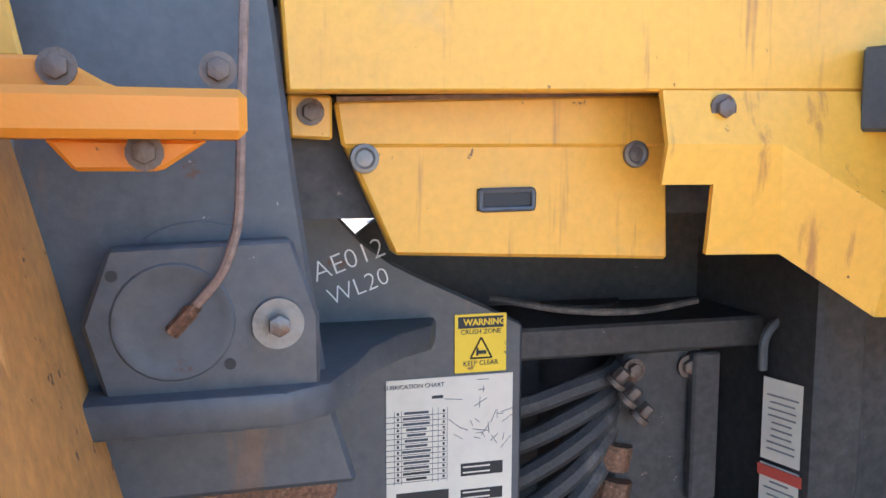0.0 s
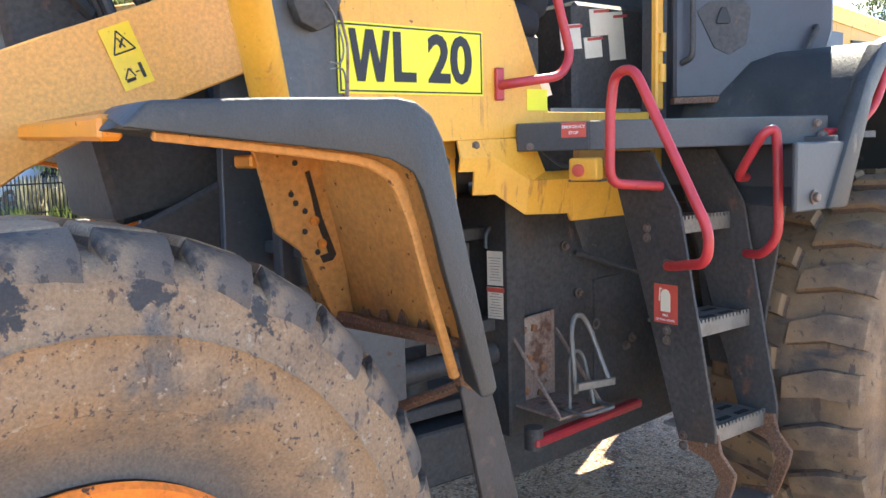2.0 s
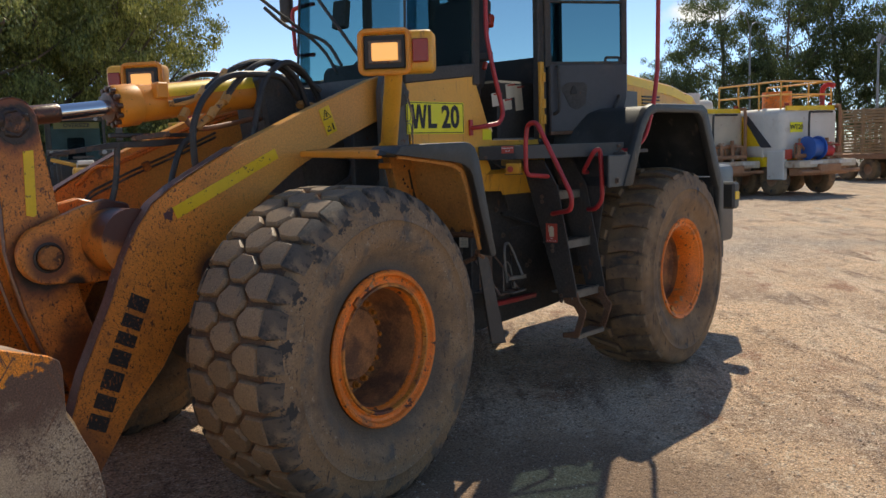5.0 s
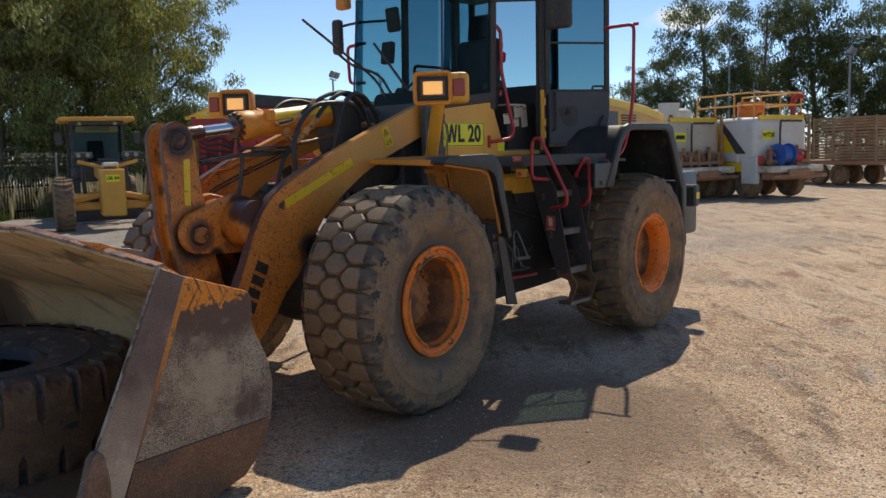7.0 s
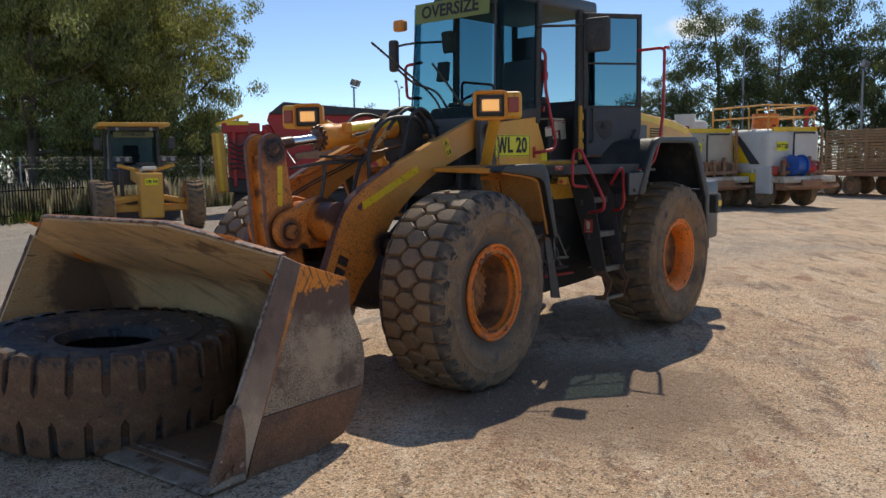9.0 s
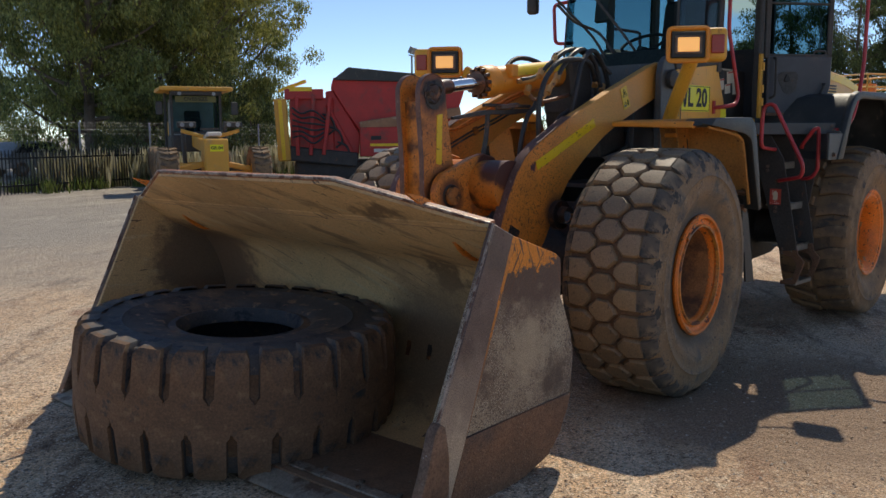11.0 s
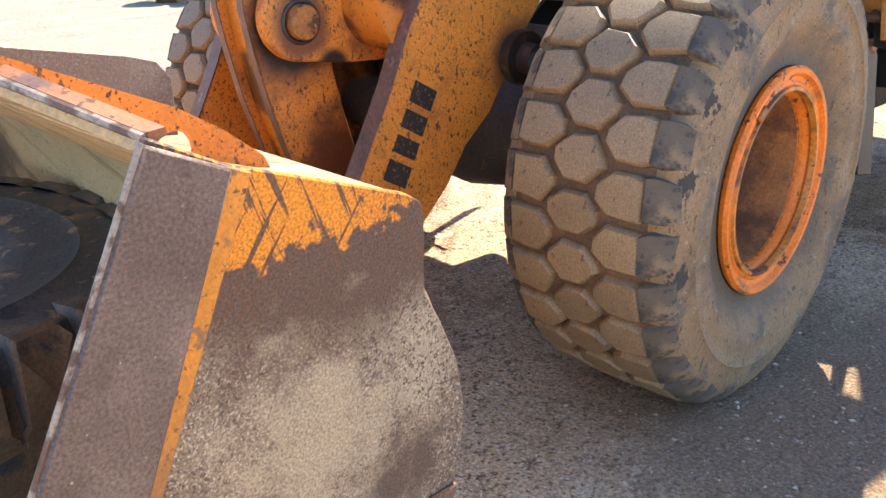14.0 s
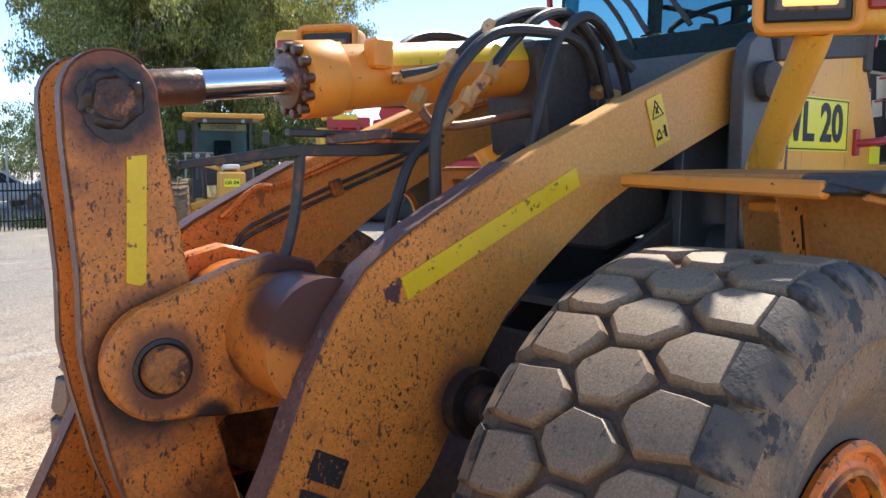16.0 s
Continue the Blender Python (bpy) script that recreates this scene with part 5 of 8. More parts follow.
part("pipe_nut", rod((0.938, -0.603, 1.481), (0.957, -0.607, 1.502), 0.0075, seg=6), BKLOW, loader)
part("pipe_nut", rod((0.948, -0.603, 1.494), (0.962, -0.609, 1.507), 0.006, seg=6), BKLOW, loader)
ledge = slab([(0.84, -0.625), (1.04, -0.625), (1.085, -0.60), (1.125, -0.53), (1.155, -0.46), (1.20, -0.40), (1.255, -0.355), (1.275, -0.30), (0.84, -0.30)], 1.388, 1.424, "z", 0.007, seg=2)
part("frame_ledge", ledge, FRAME, loader, "thick curved frame flange")
part("ram_pin_housing", rod((0.965, -0.56, 1.49), (0.965, -0.36, 1.49), 0.09, seg=24), FRAME, loader)
part("link_rod", rod((0.93, -0.5, 1.29), (1.1, -0.42, 1.25), 0.03, seg=12), BKLOW, loader)

# ---- front mudguards ----
def loft(near, far, lo, hi, bevel):
    """A moulded edge: one (x, z) outline at y = lo drawn over to another at y = hi."""
    b = bmesh.new()
    a = [b.verts.new((x, lo, z)) for x, z in near]
    c = [b.verts.new((x, hi, z)) for x, z in far]
    b.faces.new(a)
    b.faces.new(c[::-1])
    for i in range(len(a)):
        j = (i + 1) % len(a)
        b.faces.new((a[i], c[i], c[j], a[j]))
    bmesh.ops.recalc_face_normals(b, faces=b.faces)
    soften(b, bevel, 3)
    return b


FOUT = [(0.175, 1.785), (0.40, 1.793), (0.68, 1.797), (0.73, 1.788), (0.768, 1.762), (0.796, 1.712), (0.82, 1.62), (0.935, 1.14)]
for s in (-1, 1):
    fender = part("mudguard", sheet([(x - 0.004, z - 0.004) for x, z in FOUT[:-1] + [(0.908, 1.252)]], s * 1.27, s * 0.57, -0.014), DIRTPAINT, loader, "yellow front mudguard with a black rubber edge")
    ring = FOUT + [(0.918, 1.125), (0.885, 1.125), (0.79, 1.42), (0.76, 1.53), (0.735, 1.605), (0.712, 1.642), (0.66, 1.668), (0.61, 1.68), (0.45, 1.70), (0.32, 1.715), (0.125, 1.738)]
    back = [(0.175, 1.785), (0.40, 1.793), (0.68, 1.797), (0.745, 1.792), (0.80, 1.765), (0.833, 1.69), (0.87, 1.58), (0.98, 1.135), (0.965, 1.125), (0.945, 1.125), (0.875, 1.42), (0.85, 1.53), (0.825, 1.61), (0.805, 1.66), (0.76, 1.735), (0.70, 1.765), (0.45, 1.77), (0.32, 1.765), (0.14, 1.762)]
    part("rubber_edge", loft(ring, back, s * 1.34, s * 1.20, 0.024), RUBBERPAD, fender, "scuffed dark rubber mudguard edge")
    part("rubber_nose", slab([(0.175, 1.786), (0.24, 1.789), (0.26, 1.725), (0.128, 1.738)], s * 1.265, s * 1.12, "y", 0.012, seg=2), RUBBERPAD, fender)
    lip = [(0.20, 1.735), (0.45, 1.705), (0.61, 1.685), (0.66, 1.673), (0.715, 1.645), (0.738, 1.607), (0.763, 1.53), (0.793, 1.42), (0.87, 1.17), (0.850, 1.165), (0.772, 1.415), (0.741, 1.525), (0.712, 1.597), (0.690, 1.630), (0.645, 1.655), (0.60, 1.666), (0.45, 1.688), (0.20, 1.718)]
    part("edge_lip", slab(lip, s * 1.285, s * 1.265, "y", 0.003), DIRTPAINT, fender)
    part("front_lip", slab([(s * 1.20, 1.768), (s * 0.555, 1.775), (s * 0.555, 1.738), (s * 1.20, 1.720)], 0.13, 0.175, "x", 0.008), BOOMUP, fender, "orange front lip of the mudguard")
    hang = part("hanger_plate", slab([(0.585, 1.735), (0.612, 1.684), (0.658, 1.49), (0.729, 1.436), (0.823, 1.227), (0.848, 1.212), (0.88, 1.25), (0.81, 1.735)], s * 0.815, s * 0.80, "y", 0.003), DIRTPAINT, fender, "dirty orange hanger plate with bolt holes")
    for x, z in ((0.72, 1.665), (0.705, 1.585), (0.717, 1.562), (0.743, 1.54), (0.74, 1.487), (0.775, 1.43)):
        part("bolt_hole", rod((x, s * 0.8165, z), (x, s * 0.814, z), 0.008, seg=12), INK, hang)
    for x, z in ((0.768, 1.513), (0.787, 1.452)):
        part("hanger_bolt", rod((x, s * 0.822, z), (x, s * 0.814, z), 0.013, seg=14), OILY, hang)
    smear = [(0.76, 1.645), (0.772, 1.60), (0.792, 1.52), (0.83, 1.42), (0.818, 1.405), (0.79, 1.40), (0.78, 1.42), (0.806, 1.425), (0.776, 1.51), (0.758, 1.60), (0.747, 1.64)]
    part("grease_smear", slab(smear, s * 0.818, s * 0.8155, "y"), GREASE, hang)
    low_lip = part("lower_lip", merge(box((0.868, s * 1.03, 1.246), (0.085, 0.46, 0.022), (0, 12, 0), 0.004), rod((0.832, s * 0.81, 1.238), (0.846, s * 1.25, 1.256), 0.016, seg=10)), BKLOW, fender, "rusted lower lip")
    for k in range(5):
        y = s * (0.88 + 0.085 * k)
        flake = [(y - 0.022, 1.256), (y - 0.015, 1.275 + 0.008 * (k % 2)), (y + 0.004, 1.27 + 0.012 * (k % 3)), (y + 0.013, 1.28), (y + 0.024, 1.256)]
        part("rust_flake", slab(flake, 0.874, 0.878, "x"), BKLOW, low_lip)
    part("mud_flap", slab([(0.98, 1.16), (0.95, 1.10), (1.06, 0.55), (1.205, 0.53), (1.05, 1.08)], s * 1.185, s * 1.17, "y", 0.003), HOSE, loader, "dark rubber mud flap")
    part("flap_bracket", box((0.985, s * 1.17, 1.12), (0.07, 0.05, 0.05), (0, 30, 0), 0.012), BKLOW, loader)
    part("flap_stay", rod((0.97, s * 1.15, 1.1), (0.85, s * 0.9, 0.98), 0.015, seg=8), BKLOW, loader)
# bracketry beside the tower
part("stay_rib", slab([(0.70, 1.712), (0.875, 1.712), (0.905, 1.695), (0.93, 1.685), (0.70, 1.685)], -0.765, -0.75, "y", 0.003), BOOMUP, loader)
part("stay_rib", slab([(0.86, 1.656), (0.975, 1.655), (0.94, 1.632), (0.88, 1.632)], -0.745, -0.73, "y", 0.003), BOOMUP, loader)
part("stay_flange", box((0.80, -0.76, 1.672), (0.40, 0.10, 0.034), (0, 0, 0), 0.006), BOOMUP, loader)
for x, z in ((0.875, 1.704), (0.982, 1.705), (0.93, 1.646)):
    part("stay_bolt", hexbolt((x, -0.765, z), (0, -1, 0), 0.009, 0.012), BOLT, loader)

# ---- headlamps on arms over the mudguards ----
for s in (-1, 1):
    d = Vector((0.58, -0.81, 0)).normalized() if s < 0 else Vector((-0.58, 0.81, 0)).normalized()
    n = Vector((-s * d.y, s * d.x, 0))
    n = n if n.x > 0 else -n
    o = Vector((0.355, -0.864, 2.31)) if s < 0 else Vector((0.20, 1.02, 2.30))

    def lp(u, v, w):
        return o + d * u + n * v + Vector((0, 0, w))
    m = facing(lp(0.205, 0.08, 0.0), d if s < 0 else -d, (0, 0, 1))
    hb = box((0, 0, 0), (0.41, 0.235, 0.16), (0, 0, 0), 0.035, seg=3)
    bmesh.ops.transform(hb, matrix=m, verts=hb.verts)
    lamp = part("headlamp", hb, YELLOW, loader, "yellow headlamp housing with a lit lamp")
    guard_pts = [(0.0, 0.115), (0.275, 0.115), (0.275, -0.115), (0.0, -0.115)]
    loop = [lp(u, -0.008, w) for u, w in guard_pts]
    ring = rounded([loop[3] * 0.5 + loop[0] * 0.5, *loop, loop[3] * 0.5 + loop[0] * 0.5], 0.035)
    part("lamp_rim", tube(ring, 0.016, 8, 1, smooth=False), BOOMUP, lamp)
    for (u0, u1, hgt, mm, nm, dep) in ((0.02, 0.255, 0.185, INK, "lamp_recess", -0.004), (0.045, 0.235, 0.13, BOLT, "reflector_frame", -0.010), (0.065, 0.215, 0.10, LAMPGLOW, "lamp_glass", -0.016), (0.295, 0.385, 0.13, LENS, "turn_signal", -0.012)):
        pb = box((0, 0, 0), (u1 - u0, hgt, 0.02), (0, 0, 0), 0.006)
        bmesh.ops.transform(pb, matrix=facing(lp((u0 + u1) / 2, dep + 0.004, 0), d if s < 0 else -d, (0, 0, 1)), verts=pb.verts)
        part(nm, pb, mm, lamp)
    part("lamp_arm", tube([(0.50 if s < 0 else 0.2, s * 0.97, 2.215), (0.535 if s < 0 else 0.3, s * 0.935, 2.165), (0.64, s * 0.80, 1.985), (0.735, s * 0.675, 1.80), (0.745, s * 0.665, 1.72)], 0.052, 14, 5), YELLOW, loader, "bent yellow lamp arm")
    part("arm_bracket", slab([(0.655, 1.72), (0.835, 1.72), (0.82, 1.80), (0.78, 1.86), (0.72, 1.86), (0.67, 1.80)], s * 0.66, s * 0.65, "y", 0.003), YELLOW, loader)

# ---- cab ----
cab_panel = [(1.052, 1.705), (1.74, 1.722), (1.90, 1.785), (1.885, 1.83), (1.69, 2.29), (1.022, 2.213)]
for s in (-1, 1):
    cp = part("cab_side_panel", slab(cab_panel, s * 0.52, s * 0.5585, "y", 0.003), YELLOW, loader, "faded yellow cab side panel")
part("cab_front_panel", slab([(-0.55, 1.70), (0.55, 1.70), (0.55, 2.25), (-0.55, 2.25)], 1.0, 1.03, "x"), FRAME, loader)
part("cab_floor", box((1.75, 0, 1.76), (1.5, 1.06, 0.06)), BLACK, loader)
part("cab_rear_wall", box((2.78, 0, 2.1), (0.05, 1.08, 0.75)), GREY, loader)
part("cab_right_wall", box((1.95, 0.545, 2.02), (1.7, 0.03, 0.55)), GREY, loader)
sillp = part("door_sill", box((2.16, -0.535, 1.795), (0.60, 0.05, 0.04), (0, 0, 0), 0.004), YELLOW, loader)
part("sill_strip", box((2.14, -0.564, 1.82), (0.5, 0.006, 0.014)), STEEL, sillp)
# pillars, roof and glazing
ROOF = 3.46
cabf = part("cab_frame", box((2.12, 0, ROOF), (1.48, 1.12, 0.16), (0, 0, 0), 0.04, seg=2), GREY, loader, "dark cab frame and roof")


def pillar(p, q, w, t):
    b = box((0, 0, 0), (w, t, (Vector(q) - Vector(p)).length), (0, 0, 0), 0.01)
    dz = (Vector(q) - Vector(p)).normalized()
    x = Vector((1, 0, 0))
    y = dz.cross(x).normalized()
    x = y.cross(dz)
    mm = Matrix((x, y, dz)).transposed().to_4x4()
    mm.translation = (Vector(p) + Vector(q)) / 2
    bmesh.ops.transform(b, matrix=mm, verts=b.verts)
    return b


for s in (-1, 1):
    part("pillar", pillar((1.02, s * 0.555, 2.2), (1.10, s * 0.52, 3.42), 0.022, 0.022), BLACK, cabf)
    part("corner_tint", pillar((1.085, s * 0.546, 2.24), (1.155, s * 0.546, 3.42), 0.09, 0.006), DOORGLASS, cabf)
    part("pillar", pillar((1.72, s * 0.545, 2.2), (1.76, s * 0.55, 3.42), 0.075, 0.05), BLACK, cabf)
    part("pillar", pillar((2.50, s * 0.545, 1.78), (2.52, s * 0.545, 3.42), 0.10, 0.06), BLACK, cabf)
    part("pillar", pillar((2.78, s * 0.53, 1.8), (2.78, s * 0.53, 3.42), 0.06, 0.06), BLACK, cabf)
    part("window_rail", box((1.36, s * 0.555, 2.27), (0.72, 0.03, 0.09), (0, -6, 0), 0.008), BLACK, cabf)
    pane = part("side_pane", slab([(1.05, 2.26), (1.70, 2.32), (1.74, 3.40), (1.10, 3.40)], s * 0.548, s * 0.553, "y"), GLASS, cabf)
    pane.visible_shadow = False
    pane = part("rear_side_pane", slab([(2.56, 2.35), (2.76, 2.35), (2.76, 3.40), (2.56, 3.40)], s * 0.545, s * 0.55, "y"), GLASS, cabf)
    pane.visible_shadow = False
pane = part("right_door_pane", slab([(1.78, 2.3), (2.46, 2.3), (2.48, 3.40), (1.80, 3.40)], 0.548, 0.553, "y"), DOORGLASS, cabf)
pane.visible_shadow = False
wind = bmesh.new()
vs = [wind.verts.new(c) for c in ((1.0, -0.53, 2.24), (1.0, 0.53, 2.24), (1.08, 0.50, 3.40), (1.08, -0.50, 3.40))]
wind.faces.new(vs)
pane = part("windscreen", wind, GLASS, cabf)
pane.visible_shadow = False
rear = bmesh.new()
vs = [rear.verts.new(c) for c in ((2.79, -0.5, 2.45), (2.79, 0.5, 2.45), (2.79, 0.5, 3.40), (2.79, -0.5, 3.40))]
rear.faces.new(vs)
pane = part("rear_pane", rear, DOORGLASS, cabf)
pane.visible_shadow = False
# windscreen banner, its yellow darkened in the base colour to look shaded
BANNER = material("shade_dimmed_banner", (0.20, 0.24, 0.06), 0.5, 0, 0.1, 5, 60, 0.0)
bn = panel((1.045, 0.0, 3.325), (0, -1, 0), (0.07, 0, 1), 0.98, 0.20, BANNER, cabf, "windscreen_banner", 0.004, "yellow banner reading OVERSIZE")
letters("OVERSIZE", 0.172, facing((1.040, 0.02, 3.325), (0, -1, 0), (0.07, 0, 1)), INK, cabf, "banner_lettering", bold=0.004)
# seat and controls
seat = part("driver_seat", box((1.93, 0, 2.20), (0.5, 0.5, 0.14), (0, 0, 0), 0.05, seg=3), SEAT, loader, "black suspension seat")
part("backrest", box((2.20, 0, 2.56), (0.15, 0.52, 0.72), (0, 10, 0), 0.06, seg=3), SEAT, seat)
part("headrest", box((2.28, 0, 3.03), (0.12, 0.29, 0.26), (0, 8, 0), 0.04, seg=3), SEAT, seat)
part("seat_base", box((1.98, 0, 1.97), (0.42, 0.44, 0.36), (0, 0, 0), 0.02), BLACK, seat)
part("armrest", box((1.98, 0.3, 2.42), (0.4, 0.09, 0.07), (0, 0, 0), 0.02), SEAT, seat)
part("armrest", box((2.02, -0.31, 2.44), (0.36, 0.085, 0.08), (0, -6, 0), 0.02), SEAT, seat)
part("belt_reel", box((2.22, -0.30, 2.72), (0.06, 0.05, 0.10), (0, 10, 0), 0.012), LENS, seat)
col = part("steering_column", rod((1.25, 0, 1.8), (1.42, 0, 2.42), 0.05, seg=12), BLACK, loader)
wheel = lathe([(0.19 + 0.014 * math.cos(k * math.tau / 8), 0.014 * math.sin(k * math.tau / 8)) for k in range(8)], 28, "z", closed=True)
wheel = part("steering_wheel", wheel, SEAT, col)
wheel.matrix_basis = pose(1.43, 0, 2.46, 0, -28, 0)
part("dash", box((1.20, 0, 2.12), (0.24, 0.8, 0.5), (0, 10, 0), 0.06, seg=2), BLACK, loader)
part("console", box((1.95, 0.42, 2.2), (0.9, 0.16, 0.5), (0, 0, 0), 0.03), BLACK, loader)
part("monitor", box((1.25, 0.3, 2.75), (0.06, 0.14, 0.2), (0, 8, 0), 0.01), BLACK, loader)
part("monitor", box((1.28, 0.25, 3.05), (0.08, 0.14, 0.22), (0, -8, 0), 0.02), BLACK, loader)
rc = part("rear_console", box((2.55, 0.05, 2.03), (0.5, 0.7, 0.5), (0, 0, 0), 0.02), BLACK, loader, "dark locker behind the seat")
for x, z, w, h in ((2.275, 2.13, 0.12, 0.10), (2.41, 2.095, 0.105, 0.085), (2.445, 2.20, 0.105, 0.11), (2.555, 2.15, 0.10, 0.20)):
    nt2 = panel((x, -0.302, z), (1, 0, 0.12), (0.3, 0, 1), w, h, PAPER, rc, "notice", 0.003)
    part("notice_head", box((x + h * 0.12, -0.3045, z + h * 0.42), (w * 0.9, 0.001, 0.012), (0, -7, 0)), REDLABEL, nt2)
part("door_catch", box((1.90, -0.50, 2.35), (0.03, 0.03, 0.06), (0, 20, 0), 0.006), LENS, loader)

# ---- open door, folded back from the rear pillar ----
h0 = Vector((2.50, -0.60, 0))
dd = Vector((0.565, -0.385, 0)).normalized()
LEN = 0.68


def dpt(u, z, out=0.0):
    nn = Vector((-dd.y, dd.x, 0)) * -1
    return h0 + dd * u + nn * out + Vector((0, 0, z))


def door_slab(pts, t0, t1, bev=0.0):
    b = slab(pts, t0, t1, "y", bev)
    nn = Vector((-dd.y, dd.x, 0))
    mm = Matrix((dd, nn, Vector((0, 0, 1)))).transposed().to_4x4()
    mm.translation = h0
    bmesh.ops.transform(b, matrix=mm, verts=b.verts)
    return b


door = part("cab_door", door_slab([(0.03, 1.86), (0.55, 1.865), (0.60, 1.90), (0.66, 2.05), (LEN, 2.12), (LEN, 2.385), (0.03, 2.385)], -0.02, 0.03, 0.012), GREY, loader, "open dark grey cab door with tinted glass")
for pts in ([(0.0, 2.36), (0.05, 2.36), (0.05, 3.37), (0.0, 3.37)], [(LEN - 0.05, 2.36), (LEN, 2.36), (LEN, 3.37), (LEN - 0.05, 3.37)], [(0.0, 3.33), (LEN, 3.33), (LEN, 3.38), (0.0, 3.38)], [(0.03, 2.36), (LEN, 2.36), (LEN, 2.40), (0.03, 2.40)], [(0.03, 2.84), (LEN - 0.03, 2.84), (LEN - 0.03, 2.86), (0.03, 2.86)]):
    part("door_frame", door_slab(pts, -0.015, 0.02, 0.006), BLACK, door)
pane = part("door_pane", door_slab([(0.04, 2.39), (LEN - 0.04, 2.39), (LEN - 0.04, 3.34), (0.04, 3.34)], 0.0, 0.005), DOORGLASS, door)
part("bottom_rail", door_slab([(0.03, 1.842), (0.60, 1.848), (0.60, 1.872), (0.03, 1.868)], -0.024, 0.03, 0.003), BKLOW, door, "rust-stained bottom edge")
part("handle_recess", door_slab([(0.12, 2.20), (0.17, 2.24), (0.31, 2.24), (0.34, 2.21), (0.32, 2.07), (0.25, 2.03), (0.19, 2.06)], -0.0235, -0.019, 0.001), BLACK, door, "rust-stained latch recess")
part("latch", door_slab([(0.215, 2.215), (0.235, 2.215), (0.255, 2.16), (0.245, 2.15), (0.20, 2.15), (0.195, 2.16)], -0.032, -0.022, 0.002), INK, door)
part("grab_handle", bar([dpt(0.09, 2.36, 0.02), dpt(0.09, 2.36, 0.06), dpt(0.09, 2.02, 0.06), dpt(0.06, 2.0, 0.02)], 0.012, 0.03), BLACK, door)
part("pull_handle", bar([dpt(0.60, 2.13, 0.02), dpt(0.60, 2.13, 0.05), dpt(0.52, 1.97, 0.05), dpt(0.52, 1.97, 0.02)], 0.012, 0.02), BLACK, door)
part("window_catch", bar([dpt(0.5, 2.385, 0), dpt(0.5, 2.43, 0), dpt(0.62, 2.43, 0), dpt(0.62, 2.385, 0)], 0.011, 0.02), BLACK, door)
hs = part("hinge_strip", box((2.47, -0.585, 2.11), (0.045, 0.03, 0.58), (0, 0, 0), 0.006), YELLOW, loader, "yellow hinge post")
for z in (1.93, 2.05, 2.25):
    part("hinge", rod((2.475, -0.605, z), (2.475, -0.605, z + 0.07), 0.016, seg=12), YELLOW, hs)

# ---- skirt panels under the cab ----
hp = part("side_hatch", slab([(1.112, 1.702), (1.52, 1.718), (1.528, 1.515), (1.178, 1.53), (1.122, 1.655)], -0.47, -0.445, "y", 0.004), YELLOW, loader, "yellow side hatch with a recessed handle")
part("hatch_top", slab([(1.110, 1.703), (1.521, 1.719), (1.523, 1.655), (1.118, 1.652)], -0.476, -0.468, "y", 0.004), YELLOW, hp)
part("worn_edge", slab([(1.112, 1.7015), (1.519, 1.7175), (1.519, 1.7225), (1.112, 1.7065)], -0.4775, -0.45, "y"), LIPRUST, hp, "chipped rusty top edge")
part("handle_recess", box((1.312, -0.4705, 1.592), (0.072, 0.004, 0.026), (0, 0, 0), 0.001), INK, hp, "black recessed pull")
part("recess_rim", bar([(1.279, -0.473, 1.603), (1.279, -0.473, 1.581), (1.345, -0.473, 1.582), (1.345, -0.473, 1.604), (1.279, -0.473, 1.603)], 0.0035, 0.004, 6), FRAME, hp)
for x, z in ((1.143, 1.64), (1.477, 1.646)):
    part("lock", lathe([(0.017, 0.0), (0.016, 0.004), (0.012, 0.005), (0.009, 0.003), (0.0001, 0.004)], 20), STEEL, hp, "worn steel lock button").matrix_basis = pose(x, -0.474, z, 0, 0, 180)
part("hatch_clip", slab([(1.06, 1.71), (1.108, 1.708), (1.108, 1.66), (1.062, 1.662)], -0.475, -0.455, "y", 0.003), YELLOW, loader)
part("clip_bolt", hexbolt((1.084, -0.475, 1.69), (0, -1, 0), 0.010, 0.010), BOLT, loader)
part("engine_shield", slab([(1.20, 0.95), (1.20, 1.50), (1.30, 1.575), (1.95, 1.575), (1.95, 0.95)], -0.02, 0.0, "y"), BLACK, loader)
part("under_cab_box", box((1.60, -0.02, 1.645), (1.1, 0.82, 0.15)), BLACK, loader)
# pressed skirt: an upright top strip, and facets folded out below it
skb = bmesh.new()
V = {k: skb.verts.new((x, y, z)) for k, (x, y, z) in dict(
    a=(1.46, -0.562, 1.716), b=(1.80, -0.562, 1.722), c=(1.86, -0.566, 1.60), d=(2.40, -0.566, 1.60), e=(2.40, -0.590, 1.572), f=(1.752, -0.606, 1.570), g=(1.602, -0.584, 1.657), h=(1.46, -0.578, 1.657),
    k=(1.46, -0.566, 1.612), l=(1.525, -0.568, 1.612), m=(1.525, -0.558, 1.531), n=(1.618, -0.566, 1.530), o=(1.742, -0.584, 1.452), p=(1.965, -0.576, 1.442), q=(1.985, -0.570, 1.412), r=(2.40, -0.566, 1.412)).items()}
for loop in ("abcfgh", "cdef", "hgnmlk", "gfon", "ferqpo"):
    skb.faces.new([V[k] for k in loop])
bmesh.ops.recalc_face_normals(skb, faces=skb.faces)
bmesh.ops.solidify(skb, geom=skb.faces[:], thickness=0.008)
sk = link("cab_skirt", skb, YELLOW, loader, "stepped yellow skirt panel", angle=4)
part("skirt_bolt", hexbolt((1.534, -0.566, 1.697), (0, -1, 0), 0.011, 0.010), BOLT, sk)
